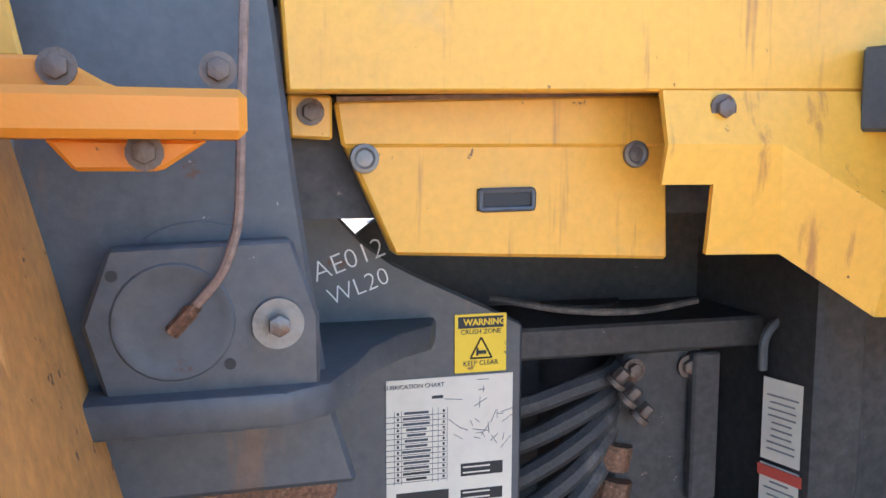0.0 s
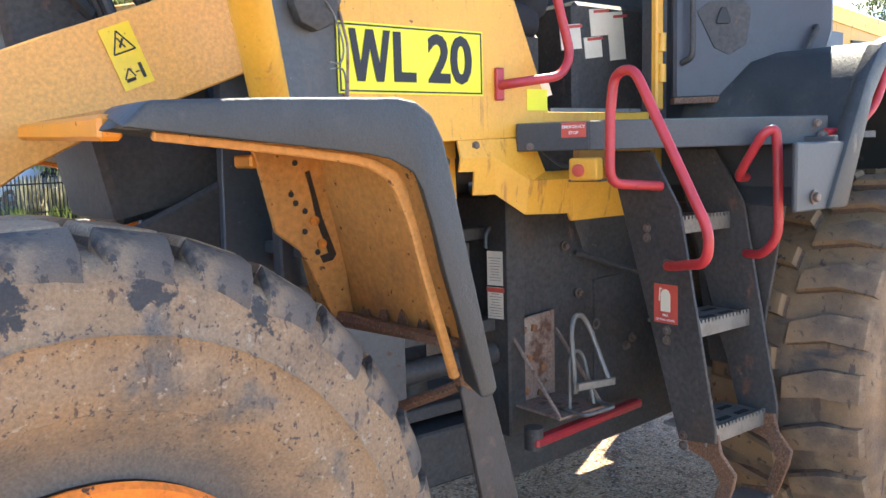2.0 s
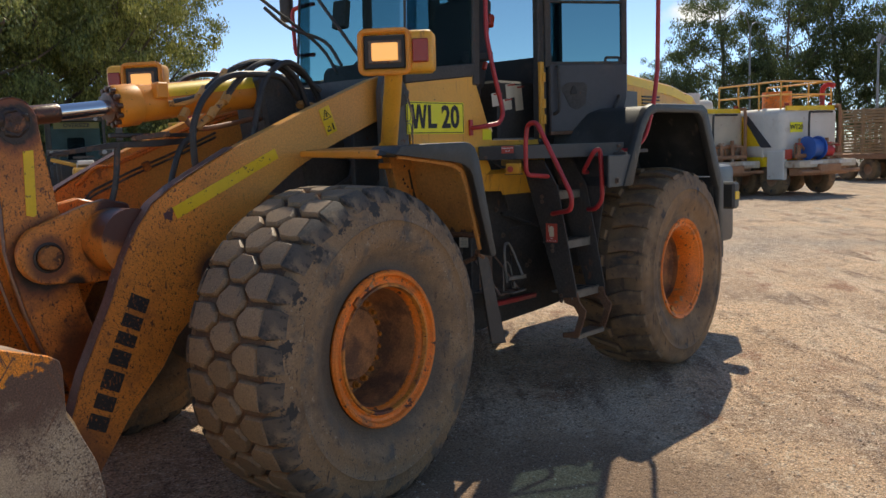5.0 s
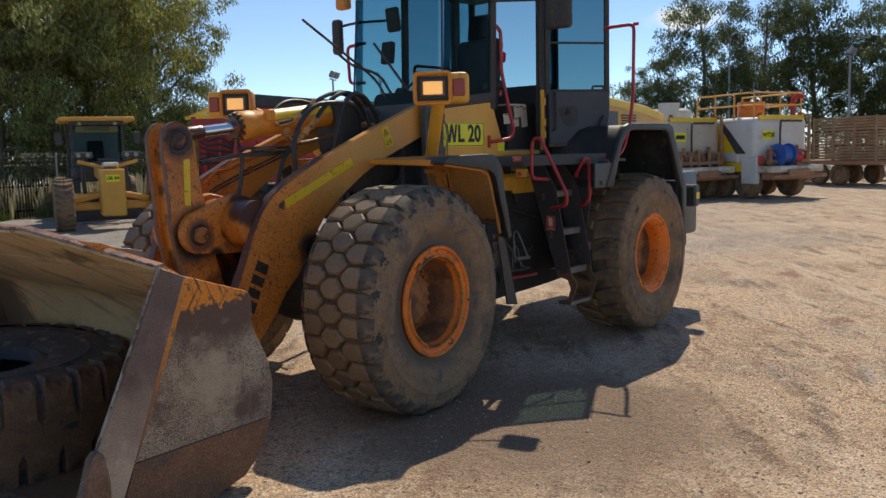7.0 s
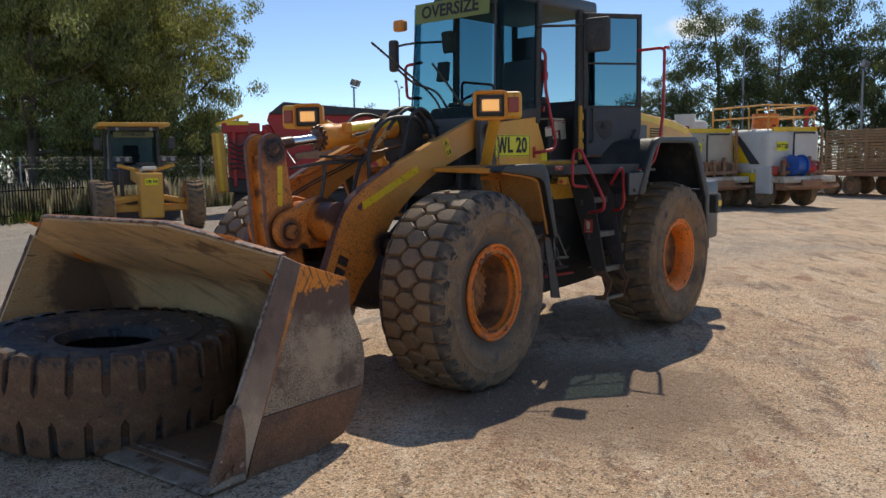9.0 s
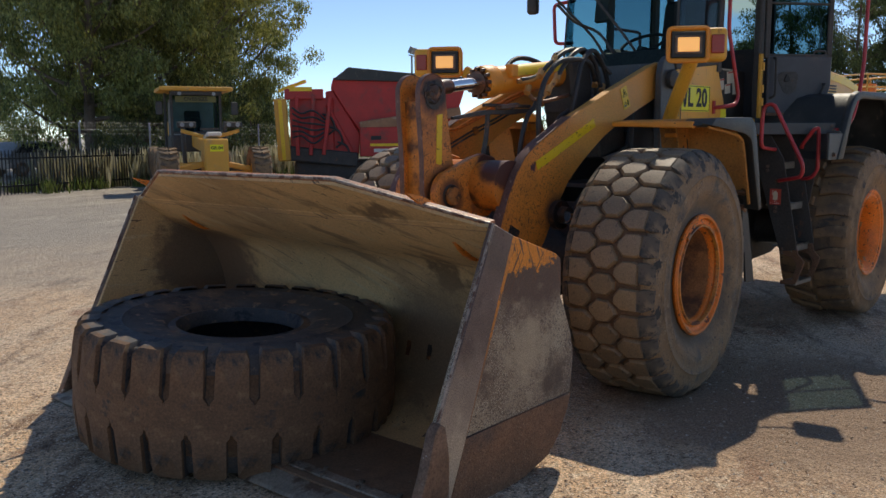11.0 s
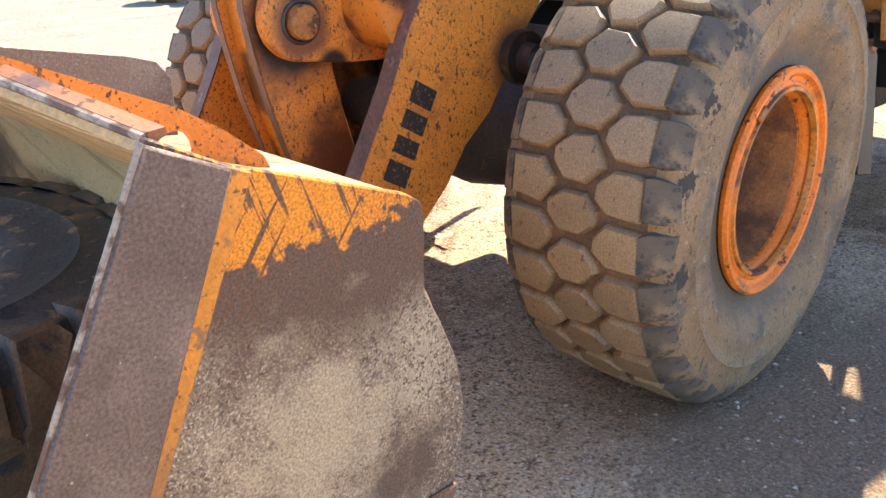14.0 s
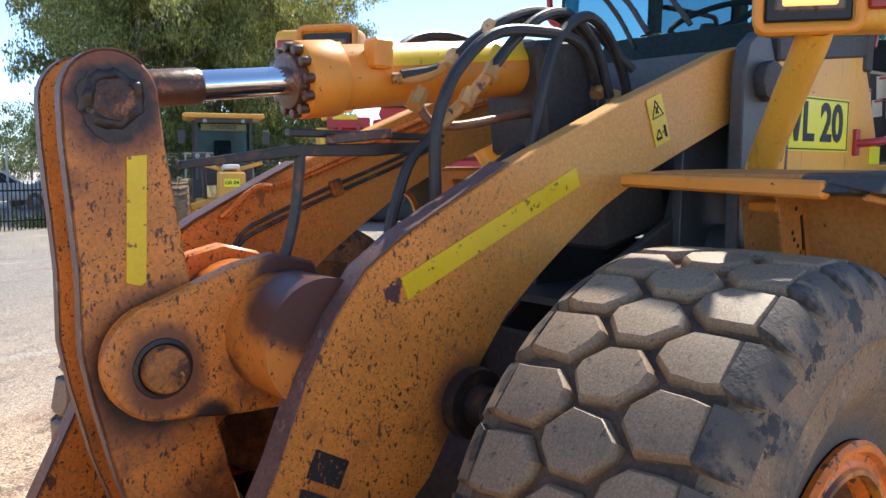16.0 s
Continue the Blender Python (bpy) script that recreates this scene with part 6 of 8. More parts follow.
stop = part("stop_box", box((1.82, -0.80, 1.61), (0.06, 0.10, 0.075), (0, 0, 20), 0.006), YELLOW, loader, "yellow emergency stop box")
part("stop_button", rod((1.785, -0.80, 1.607), (1.772, -0.805, 1.606), 0.021, seg=18, bevel=0.003), REDLABEL, stop, "faded red push button")
part("stop_bracket", box((1.86, -0.77, 1.57), (0.05, 0.12, 0.008), (0, 0, 20)), FRAME, loader)
part("stop_cable", tube([(1.84, -0.76, 1.64), (1.82, -0.70, 1.62), (1.80, -0.64, 1.66), (1.80, -0.6, 1.69)], 0.008, 8), HOSE, loader)

# ---- platform edge, ladder and rails ----
PLAN = [(1.715, -0.57), (1.815, -0.82), (2.58, -1.235)]
beam = bmesh.new()
for a, b in zip(PLAN, PLAN[1:]):
    a, b = Vector((*a, 0)), Vector((*b, 0))
    u = (b - a).normalized()
    nrm = Vector((-u.y, u.x, 0))
    pts = [a - nrm * 0.0, b - nrm * 0.0, b + nrm * 0.05, a + nrm * 0.05]
    beam = slab([(p.x, p.y) for p in pts], 1.673, 1.771, "z", 0.004, beam)
pf = part("platform_beam", beam, DARKSLATE, loader, "slate steel platform edge beam")
part("platform_deck", slab([(1.74, -0.56), (1.84, -0.80), (2.58, -1.20), (3.0, -1.2), (3.0, -0.55)], 1.69, 1.715, "z"), BLACK, pf)
for x, y in ((1.735, -0.62), (2.54, -1.215)):
    part("beam_bolt", hexbolt((x - 0.006, y - 0.006, 1.69 if x < 2 else 1.745), (-0.7, -0.7, 0), 0.009, 0.01), BOLT, pf)
LF = [(-0.70, 1.665), (-0.90, 1.665), (-1.02, 1.47), (-1.165, 0.74), (-1.165, 0.695), (-1.02, 0.675), (-0.735, 1.58)]
ladder = part("ladder_side", slab(LF, 2.035, 2.047, "x", 0.003), BLACK, loader, "black steel ladder with serrated treads")
part("ladder_side_rear", slab(LF, 2.405, 2.417, "x", 0.003), BLACK, ladder)
for y, z in ((-0.935, 1.42), (-1.02, 1.07), (-1.09, 0.715)):
    t = part("tread", box((2.226, y + 0.06, z), (0.356, 0.17, 0.012), (0, 0, 0), 0.002), STEEL, ladder, "serrated galvanised tread")
    part("tread_front", box((2.226, y - 0.028, z - 0.02), (0.356, 0.008, 0.05), (0, 0, 0), 0.002), STEEL, ladder)
    for i in range(17):
        part("tread_tooth", box((2.06 + i * 0.0207, y - 0.028, z + 0.009), (0.011, 0.012, 0.014)), STEEL, ladder)
    for i in range(3):
        for j in range(2):
            part("tread_slot", box((2.11 + i * 0.11, y + 0.02 + j * 0.07, z + 0.0065), (0.07, 0.022, 0.003)), INK, ladder)
    for dz in (-0.02, -0.055):
        part("tread_bolt", hexbolt((2.034, y + 0.05, z + dz), (-1, 0, 0), 0.011, 0.012), BOLT, ladder)
STIR = [(-1.03, 0.70), (-1.16, 0.72), (-1.175, 0.66), (-1.23, 0.60), (-1.22, 0.55), (-1.165, 0.40), (-1.03, 0.385), (-1.03, 0.42), (-1.13, 0.44), (-1.17, 0.56), (-1.13, 0.62), (-1.05, 0.64)]
for x in (2.06, 2.40):
    part("stirrup", slab(STIR, x - 0.008, x + 0.008, "x", 0.003), BKLOW, ladder, "rusty stirrup bracket")
part("bottom_tread", box((2.23, -1.10, 0.40), (0.34, 0.13, 0.03), (0, 0, 0), 0.003), STEEL, ladder)
for i in range(14):
    part("tread_tooth", box((2.08 + i * 0.0232, -1.16, 0.417), (0.012, 0.012, 0.014)), STEEL, ladder)
# red rails
part("handrail", bar([(2.03, -0.945, 1.545), (1.79, -0.93, 1.565), (1.80, -0.925, 1.80), (1.81, -0.935, 1.915), (1.80, -1.02, 1.925), (1.85, -1.265, 1.42), (1.86, -1.25, 1.325), (1.94, -1.035, 1.287), (2.03, -0.99, 1.28)], 0.0165, 0.05, 12), RED, loader, "worn red tubular handrail")
part("handrail", bar([(2.42, -1.02, 1.56), (2.33, -1.04, 1.56), (2.30, -1.16, 1.715), (2.33, -1.185, 1.73), (2.345, -1.185, 1.66), (2.36, -1.185, 1.36), (2.37, -1.12, 1.29), (2.41, -1.03, 1.285)], 0.0165, 0.045, 12), RED, loader, "worn red tubular handrail")
part("handrail", bar([(1.645, -0.56, 1.90), (1.66, -0.63, 1.905), (1.85, -0.66, 1.93), (1.90, -0.66, 2.0), (1.82, -0.64, 2.3), (1.80, -0.60, 2.55), (1.80, -0.6, 2.9), (1.78, -0.56, 2.95)], 0.0165, 0.05, 12), RED, loader, "worn red grab rail at the door")
part("rail_foot", box((1.647, -0.565, 1.905), (0.035, 0.02, 0.11), (0, 0, 0), 0.004), RED, loader)
part("handrail", bar([(2.56, -1.235, 1.71), (2.66, -1.27, 1.71), (2.78, -1.30, 1.80), (2.88, -1.315, 2.05), (2.93, -1.32, 2.3), (2.95, -1.32, 2.985), (2.90, -1.02, 2.975)], 0.0165, 0.06, 12), RED, loader, "tall red platform handrail")
part("rail_stub", rod((2.95, -1.32, 2.985), (2.99, -1.34, 2.99), 0.0165, seg=10), RED, loader)
for p in ((2.03, -0.94, 1.545), (2.03, -0.975, 1.28), (2.545, -1.235, 1.70)):
    part("rail_bolt", hexbolt(p, (-1, -0.2, 0), 0.012, 0.02), BOLT, loader)

# ---- rear frame and engine bay ----
rf = part("rear_frame", slab([(1.86, 0.36), (1.86, 1.50), (2.95, 1.55), (4.4, 1.35), (4.4, 0.75), (3.5, 0.45), (2.85, 0.405)], -0.315, 0.315, "y", 0.01), BLACK, loader, "black rear frame and tank")
part("tank_panel", slab([(2.38, 1.12), (2.75, 1.14), (2.75, 0.55), (2.38, 0.55)], -0.326, -0.31, "y", 0.004), BLACK, rf)
part("tank_hole", lathe([(0.024, 0.0), (0.024, 0.006), (0.014, 0.006), (0.013, 0.0)], 16), BOLT, rf).matrix_basis = pose(2.39, -0.322, 0.925, 0, 0, 180)
part("frame_post", box((1.90, -0.30, 1.05), (0.09, 0.12, 1.0), (0, 0, 0), 0.008), BLACK, rf)
for x, z in ((2.28, 1.075), (2.2, 1.28), (2.58, 0.80), (2.62, 0.83)):
    part("frame_bolt", hexbolt((x, -0.326, z), (0, -1, 0), 0.014, 0.02), BOLT, rf)
part("frame_stay", rod((2.25, -0.34, 1.25), (2.62, -0.42, 1.12), 0.012, seg=8), BLACK, rf)
part("skirt_support", slab([(2.0, 1.44), (2.12, 1.43), (2.06, 1.30)], -0.56, -0.54, "y"), BLACK, rf)
# articulation joint
jt = part("joint_plate", slab([(1.35, 1.02), (1.9, 1.02), (1.9, 0.97), (1.35, 0.97)], -0.28, 0.28, "y", 0.005), BLACK, loader, "dark articulation joint")
for z in (1.33, 0.66):
    part("joint_plate", slab([(1.38, z), (1.9, z), (1.9, z + 0.05), (1.38, z + 0.05)], -0.22, 0.22, "y", 0.005), BLACK, jt)
part("joint_pin", rod((1.62, 0, 0.6), (1.62, 0, 1.385), 0.08, seg=20), BLACK, jt)
part("joint_lock", slab([(1.62, 1.33), (1.76, 1.33), (1.76, 1.0), (1.60, 1.0), (1.60, 1.2)], -0.20, -0.16, "y", 0.006), BLACK, jt)
part("joint_bar", box((1.755, -0.215, 1.20), (0.05, 0.02, 0.25), (0, 0, 0), 0.004), BLACK, jt)
for x, z in ((1.63, 1.30), (1.73, 1.30), (1.735, 1.02), (1.66, 1.03)):
    part("joint_bolt", hexbolt((x, -0.205, z), (0, -1, 0), 0.013, 0.014), BOLT, jt)
part("joint_shackle", bar([(1.832, -0.26, 1.30), (1.832, -0.26, 1.355), (1.86, -0.26, 1.385), (1.888, -0.26, 1.355), (1.888, -0.26, 1.30)], 0.008, 0.018), FRAME, jt)
for k in range(5):
    d = k * 0.046
    part("joint_hose", tube([(1.36, -0.17, 1.235 - d * 1.5), (1.442, -0.20, 1.252 - d * 1.25), (1.52, -0.205 - 0.004 * k, 1.275 - d), (1.585, -0.20, 1.292 - d * 0.75), (1.64, -0.14, 1.30 - d * 0.6)], 0.017, 8, 5), BRAIDHOSE, jt, "dusty braided steering hose")
part("joint_hose", tube([(1.40, -0.16, 1.42), (1.52, -0.19, 1.40), (1.64, -0.20, 1.395), (1.74, -0.21, 1.41)], 0.006, 8, 5), BRAIDHOSE, jt)
for k in range(3):
    part("hose_fitting", hexbolt((1.585 + 0.022 * k, -0.225, 1.285 - 0.03 * k), (0.5, -0.2, 0.6), 0.012, 0.03), BOLT, jt)
for p in ((1.60, -0.20, 1.16), (1.60, -0.20, 1.10)):
    part("hose_collar", rod(Vector(p) - Vector((0.004, 0, 0.02)), Vector(p) + Vector((0.004, 0, 0.02)), 0.03, seg=10), BKLOW, jt)
part("joint_valve", rod((1.56, -0.17, 1.16), (1.60, -0.19, 1.17), 0.014, seg=10), REDLABEL, jt)
part("steer_ram", rod((1.2, -0.24, 0.86), (1.9, -0.26, 0.88), 0.045, seg=16), BLACK, loader)
part("steer_rod", rod((0.9, -0.24, 0.86), (1.25, -0.24, 0.86), 0.026, seg=16), CHROME, loader)
part("lower_plate", slab([(1.25, 0.62), (1.95, 0.62), (1.95, 0.40), (1.4, 0.40)], -0.26, 0.26, "y", 0.01), BLACK, loader)
# bottle bracket, holder and step bar
bk = part("bracket_plate", slab([(1.875, 1.01), (2.12, 1.03), (2.12, 0.66), (1.875, 0.66)], -0.345, -0.335, "y", 0.003), DUSTYPLATE, loader, "rusty extinguisher bracket")
part("bracket_shelf", slab([(1.885, -0.345), (2.13, -0.345), (2.13, -0.60), (1.885, -0.60)], 0.672, 0.682, "z"), DUSTYPLATE, bk)
for x in (1.885, 2.12):
    part("bracket_brace", bar([(x, -0.35, 0.95), (x, -0.60, 0.685)], 0.008, 0.01, 6), DUSTYPLATE, bk)
for x, z in ((1.94, 0.97), (2.0, 0.97), (1.97, 0.85), (2.05, 0.8), (1.95, 0.72), (2.03, 0.7)):
    part("bracket_nut", box((x, -0.35, z), (0.03, 0.012, 0.028), (0, 15, 0), 0.003), DISH, bk)
part("holder_loop", bar([(1.97, -0.60, 0.76), (1.97, -0.58, 1.0), (2.0, -0.57, 1.05), (2.04, -0.57, 1.05), (2.07, -0.58, 1.0), (2.09, -0.66, 0.80)], 0.010, 0.03, 8), STEEL, loader, "bent steel bottle holder")
part("holder_band", box((2.02, -0.66, 0.80), (0.17, 0.012, 0.03), (0, 0, -12), 0.003), STEEL, loader)
part("holder_hoop", bar([(1.98, -0.56, 0.69), (1.98, -0.56, 0.88), (2.02, -0.56, 0.92), (2.06, -0.56, 0.88), (2.07, -0.60, 0.70)], 0.007, 0.03, 8), STEEL, loader)
part("holder_tray", bar([(1.96, -0.52, 0.69), (1.96, -0.66, 0.69), (2.10, -0.68, 0.70), (2.10, -0.55, 0.70)], 0.008, 0.02, 8), STEEL, loader)
# added box on the far side: hides and shades sunlit ground under the machine
part("side_tank", box((2.40, 0.62, 0.80), (1.1, 0.5, 1.20), (0, 0, 0), 0.04), BLACK, loader, "added black box blocking the sunlit ground under the machine")
part("step_bar", box((2.13, -0.525, 0.60), (0.83, 0.05, 0.035), (0, 4, 13), 0.008), RED, loader, "faded red lock bar")
part("bar_pivot", rod((1.75, -0.60, 0.60), (1.75, -0.60, 0.68), 0.035, seg=14), BLACK, loader)

# ---- rear mudguards, bonnet and tail ----
for s in (-1, 1):
    flange = [(2.42, 1.455), (2.55, 1.455), (2.71, 1.83), (2.81, 1.955), (2.92, 1.985), (3.60, 1.985), (3.67, 1.94), (3.93, 1.44), (3.98, 1.36), (4.00, 0.755), (4.09, 0.75), (4.085, 1.40), (4.03, 1.49), (3.76, 2.02), (3.68, 2.055), (2.86, 2.05), (2.76, 2.02), (2.66, 1.90)]
    rfen = part("rear_mudguard", slab(flange, s * 1.33, s * 1.27, "y", 0.014, seg=2), RUBBERPAD, loader, "black plastic rear mudguard")
    part("mudguard_skin", sheet([(2.47, 1.46), (2.67, 1.88), (2.77, 2.0), (2.86, 2.035), (3.68, 2.04), (3.75, 2.005), (4.02, 1.47)], s * 1.30, s * 0.58, -0.02), RUBBERPAD, rfen)
    part("mudguard_inner", slab([(2.62, 1.5), (2.9, 2.0), (3.75, 2.0), (4.05, 1.45), (4.05, 0.9), (2.9, 0.9)], s * 0.60, s * 0.57, "y"), BLACK, rfen)
    part("rear_flap", slab([(3.96, 1.45), (4.0, 0.76), (4.02, 0.76), (4.02, 1.45)], s * 1.28, s * 0.85, "y"), RUBBERPAD, rfen)
    part("front_board", slab([(-0.58, 1.46), (-1.30, 1.46), (-1.30, 1.70), (-0.58, 1.70)] if s < 0 else [(0.58, 1.46), (1.30, 1.46), (1.30, 1.70), (0.58, 1.70)], 2.50, 2.53, "x", 0.004), DARKSLATE, loader, "dark panel ahead of the rear wheel")
    part("splash_panel", slab([(s * 0.75, 1.46), (s * 1.15, 1.46), (s * 1.05, 0.85), (s * 0.85, 0.85)], 2.455, 2.47, "x", 0.003), BLACK, loader)
    part("front_plate", slab([(2.24, 1.455), (2.50, 1.455), (2.60, 1.68), (2.24, 1.68)], s * 1.315, s * 1.295, "y", 0.006), DARKSLATE, loader, "dark corner plate with bolts")
    part("plate_bolt", hexbolt((2.345, s * 1.315, 1.50), (0, s, 0), 0.016, 0.02), BOLT, loader)
    tl = part("tail_light", box((4.42, s * 1.2, 1.27), (0.12, 0.2, 0.24), (0, 0, 0), 0.02), RUBBERPAD, loader, "black tail lamp box")
    part("reflector", box((4.42, s * 1.302, 1.27), (0.08, 0.01, 0.07), (0, 0, 0), 0.002), TAPE, tl)
HOODP = [(2.84, 1.5), (2.84, 2.36), (3.3, 2.40), (3.85, 2.385), (4.7, 2.31), (5.15, 2.22), (5.3, 2.1), (5.34, 1.5)]
hood = part("bonnet", slab(HOODP, -0.54, 0.54, "y", 0.06, seg=3), YELLOW, loader, "yellow engine bonnet with vent grilles")
for s in (-1, 1):
    part("bonnet_band", slab([(2.9, 2.33), (3.3, 2.37), (3.85, 2.355), (4.7, 2.28), (5.12, 2.19), (5.08, 2.12), (4.65, 2.2), (3.85, 2.28), (2.9, 2.26)], s * 0.541, s * 0.546, "y"), TAPE, hood)
    for k in range(7):
        part("vent_slat", box((4.25, s * 0.545, 2.0 + k * 0.03), (0.32, 0.012, 0.015)), INK, hood)
    part("bonnet_door", slab([(2.95, 1.6), (4.0, 1.6), (4.0, 2.22), (2.95, 2.24)], s * 0.541, s * 0.549, "y", 0.002), GREY, hood)
part("counterweight", box((4.75, 0, 1.15), (0.9, 1.9, 0.75), (0, 0, 0), 0.06, seg=2), FRAME, loader, "slate counterweight")

# ---- mirrors, wipers and far-side rails ----
for (x, y, z, w) in ((1.57, 1.34, 3.03, 0.12), (2.05, -1.06, 3.06, 0.26)):
    mr = part("mirror", box((x, y, z), (0.08, w, 0.36 if y > 0 else 0.34), (0, 0, 10), 0.035, seg=3), BLACK, loader, "black wing mirror")
    part("mirror_glass", box((x + 0.033, y, z), (0.004, w - 0.05, 0.24), (0, 0, 10)), MIRROR, mr)
    part("mirror_arm", tube([(1.70, math.copysign(0.57, y), z + 0.10), (x + 0.05, y * 0.8, z + 0.12), (x, y, z + 0.10)], 0.014, 8, 4), BLACK, mr)
part("work_lamp", box((1.5, 1.16, 3.34), (0.1, 0.16, 0.12), (0, 0, 0), 0.02), BOOMUP, loader)
for pts in ([(1.02, 0.1, 2.30), (0.95, 0.2, 2.5), (0.6, 0.28, 2.75), (0.25, 0.31, 2.96)], [(0.97, 0.0, 2.35), (0.93, 0.12, 2.52), (0.7, 0.2, 2.6), (0.55, 0.27, 2.73)], [(0.98, -0.2, 2.36), (0.95, -0.1, 2.5), (0.92, 0.15, 2.8)]):
    part("wiper_arm", tube(pts, 0.012, 6, 4), BLACK, loader)
part("far_grab_rail", bar([(1.25, 0.62, 2.5), (1.2, 0.78, 2.5), (1.2, 0.8, 2.85), (1.25, 0.6, 2.87)], 0.016, 0.05), RED, loader)
part("far_platform_rail", bar([(2.3, 0.7, 1.8), (2.3, 0.95, 1.9), (2.3, 0.95, 2.75), (2.9, 0.95, 2.75), (2.9, 0.95, 1.9)], 0.016, 0.06), RED, loader)


# ---- scrap tyre lying in the bucket ----
def scrap_tyre():
    prof = [(0.335, 0.21), (0.36, 0.27), (0.40, 0.262), (0.43, 0.285), (0.50, 0.295), (0.62, 0.306), (0.645, 0.316), (0.66, 0.309), (0.76, 0.316), (0.815, 0.302), (0.838, 0.26), (0.845, 0.1)]
    full = [(a, -h) for a, h in prof] + [(a, h) for a, h in reversed(prof)]
    inner = [(0.80, 0.12), (0.81, 0.0), (0.80, -0.12), (0.72, -0.25), (0.45, -0.24), (0.335, -0.19)]
    t = link("scrap_tyre", lathe(full + [(0.335, 0.19), (0.45, 0.24), (0.72, 0.25)] + inner, 72, closed=True), OLDTYRE, None)
    tagged(t, "old black loader tyre caked in mud, lying in the bucket", "tyre")
    t.matrix_basis = pose(-2.575, 0.165, 0.352, 92.5, 1.0, 0)
    n = 26
    for o in (-1, 1):
        outline = [(-0.108, o * 0.050), (0.0, o * 0.035), (0.108, o * 0.050), (0.106, o * 0.085), (0.087, o * 0.105), (0.086, o * 0.30), (0.070, o * 0.330), (-0.066, o * 0.330), (-0.082, o * 0.30), (-0.088, o * 0.105), (-0.106, o * 0.085)]
        first = None
        for i in range(n):
            m = Matrix.Rotation((i + (0.5 if o > 0 else 0)) * math.tau / n, 4, "Y")
            if first is None:
                first = part("tread_lug", tread_piece(outline, 0.905, lambda w: 0.02 * abs(w) + (max(0.0, abs(w) - 0.25) ** 2) * 9, 0.075, 0.95), MUDLUG, t)
                first.data.materials.append(OLDTYRE)
                first.matrix_basis = m
            else:
                share("tread_lug", first, m)
    part("tread_band", lathe([(0.835, -0.26), (0.845, -0.16), (0.875, -0.10), (0.9, -0.075), (0.903, 0.0), (0.9, 0.075), (0.875, 0.10), (0.845, 0.16), (0.835, 0.26)], 72), MUDLUG, t)


scrap_tyre()

DULLSIGN = material("dull_olive_banner", (0.16, 0.15, 0.05), 0.6, 0, 0.1, 5, 60, 0.0)
# ---- trees ----
BARK = material("grey_brown_bark", (0.16, 0.12, 0.09), 0.9, 0, 0.35, 1.5, 12, 0.4, stretch=(1, 1, 0.3))


def leaf_material(name, a, b):
    m = bpy.data.materials.new(name)
    m.use_nodes = True
    nt, nd = m.node_tree, m.node_tree.nodes
    bs = nd["Principled BSDF"]
    bs.inputs["Roughness"].default_value = 0.5
    geo, mx = nd.new("ShaderNodeNewGeometry"), nd.new("ShaderNodeMix")
    mx.data_type = "RGBA"
    mx.inputs["A"].default_value, mx.inputs["B"].default_value = (*a, 1), (*b, 1)
    nt.links.new(geo.outputs["Random Per Island"], mx.inputs["Factor"])
    nt.links.new(mx.outputs["Result"], bs.inputs["Base Color"])
    tr, add = nd.new("ShaderNodeBsdfTranslucent"), nd.new("ShaderNodeMixShader")
    nt.links.new(mx.outputs["Result"], tr.inputs["Color"])
    add.inputs[0].default_value = 0.38
    nt.links.new(bs.outputs[0], add.inputs[1])
    nt.links.new(tr.outputs[0], add.inputs[2])
    nt.links.new(add.outputs[0], nd["Material Output"].inputs["Surface"])
    return m


LEAF = [leaf_material("gum_leaves", (0.11, 0.14, 0.045), (0.40, 0.41, 0.13)), leaf_material("olive_leaves", (0.13, 0.15, 0.04), (0.48, 0.46, 0.13)), leaf_material("dark_leaves", (0.05, 0.075, 0.03), (0.20, 0.24, 0.085))]


def taper(pts, r0, r1, seg=8, bm=None):
    path = spline(pts, 4)
    b = bmesh.new()
    rings = []
    for i, p in enumerate(path):
        d = (path[min(i + 1, len(path) - 1)] - path[max(i - 1, 0)]).normalized()
        u = Vector((1, 0.2, 0.1)).cross(d).normalized()
        v = d.cross(u)
        r = r0 + (r1 - r0) * i / (len(path) - 1)
        rings.append([b.verts.new(p + (u * math.cos(k * math.tau / seg) + v * math.sin(k * math.tau / seg)) * r) for k in range(seg)])
    for a, c in zip(rings, rings[1:]):
        for k in range(seg):
            b.faces.new((a[k], a[(k + 1) % seg], c[(k + 1) % seg], c[k]))
    return merge(bm, b)


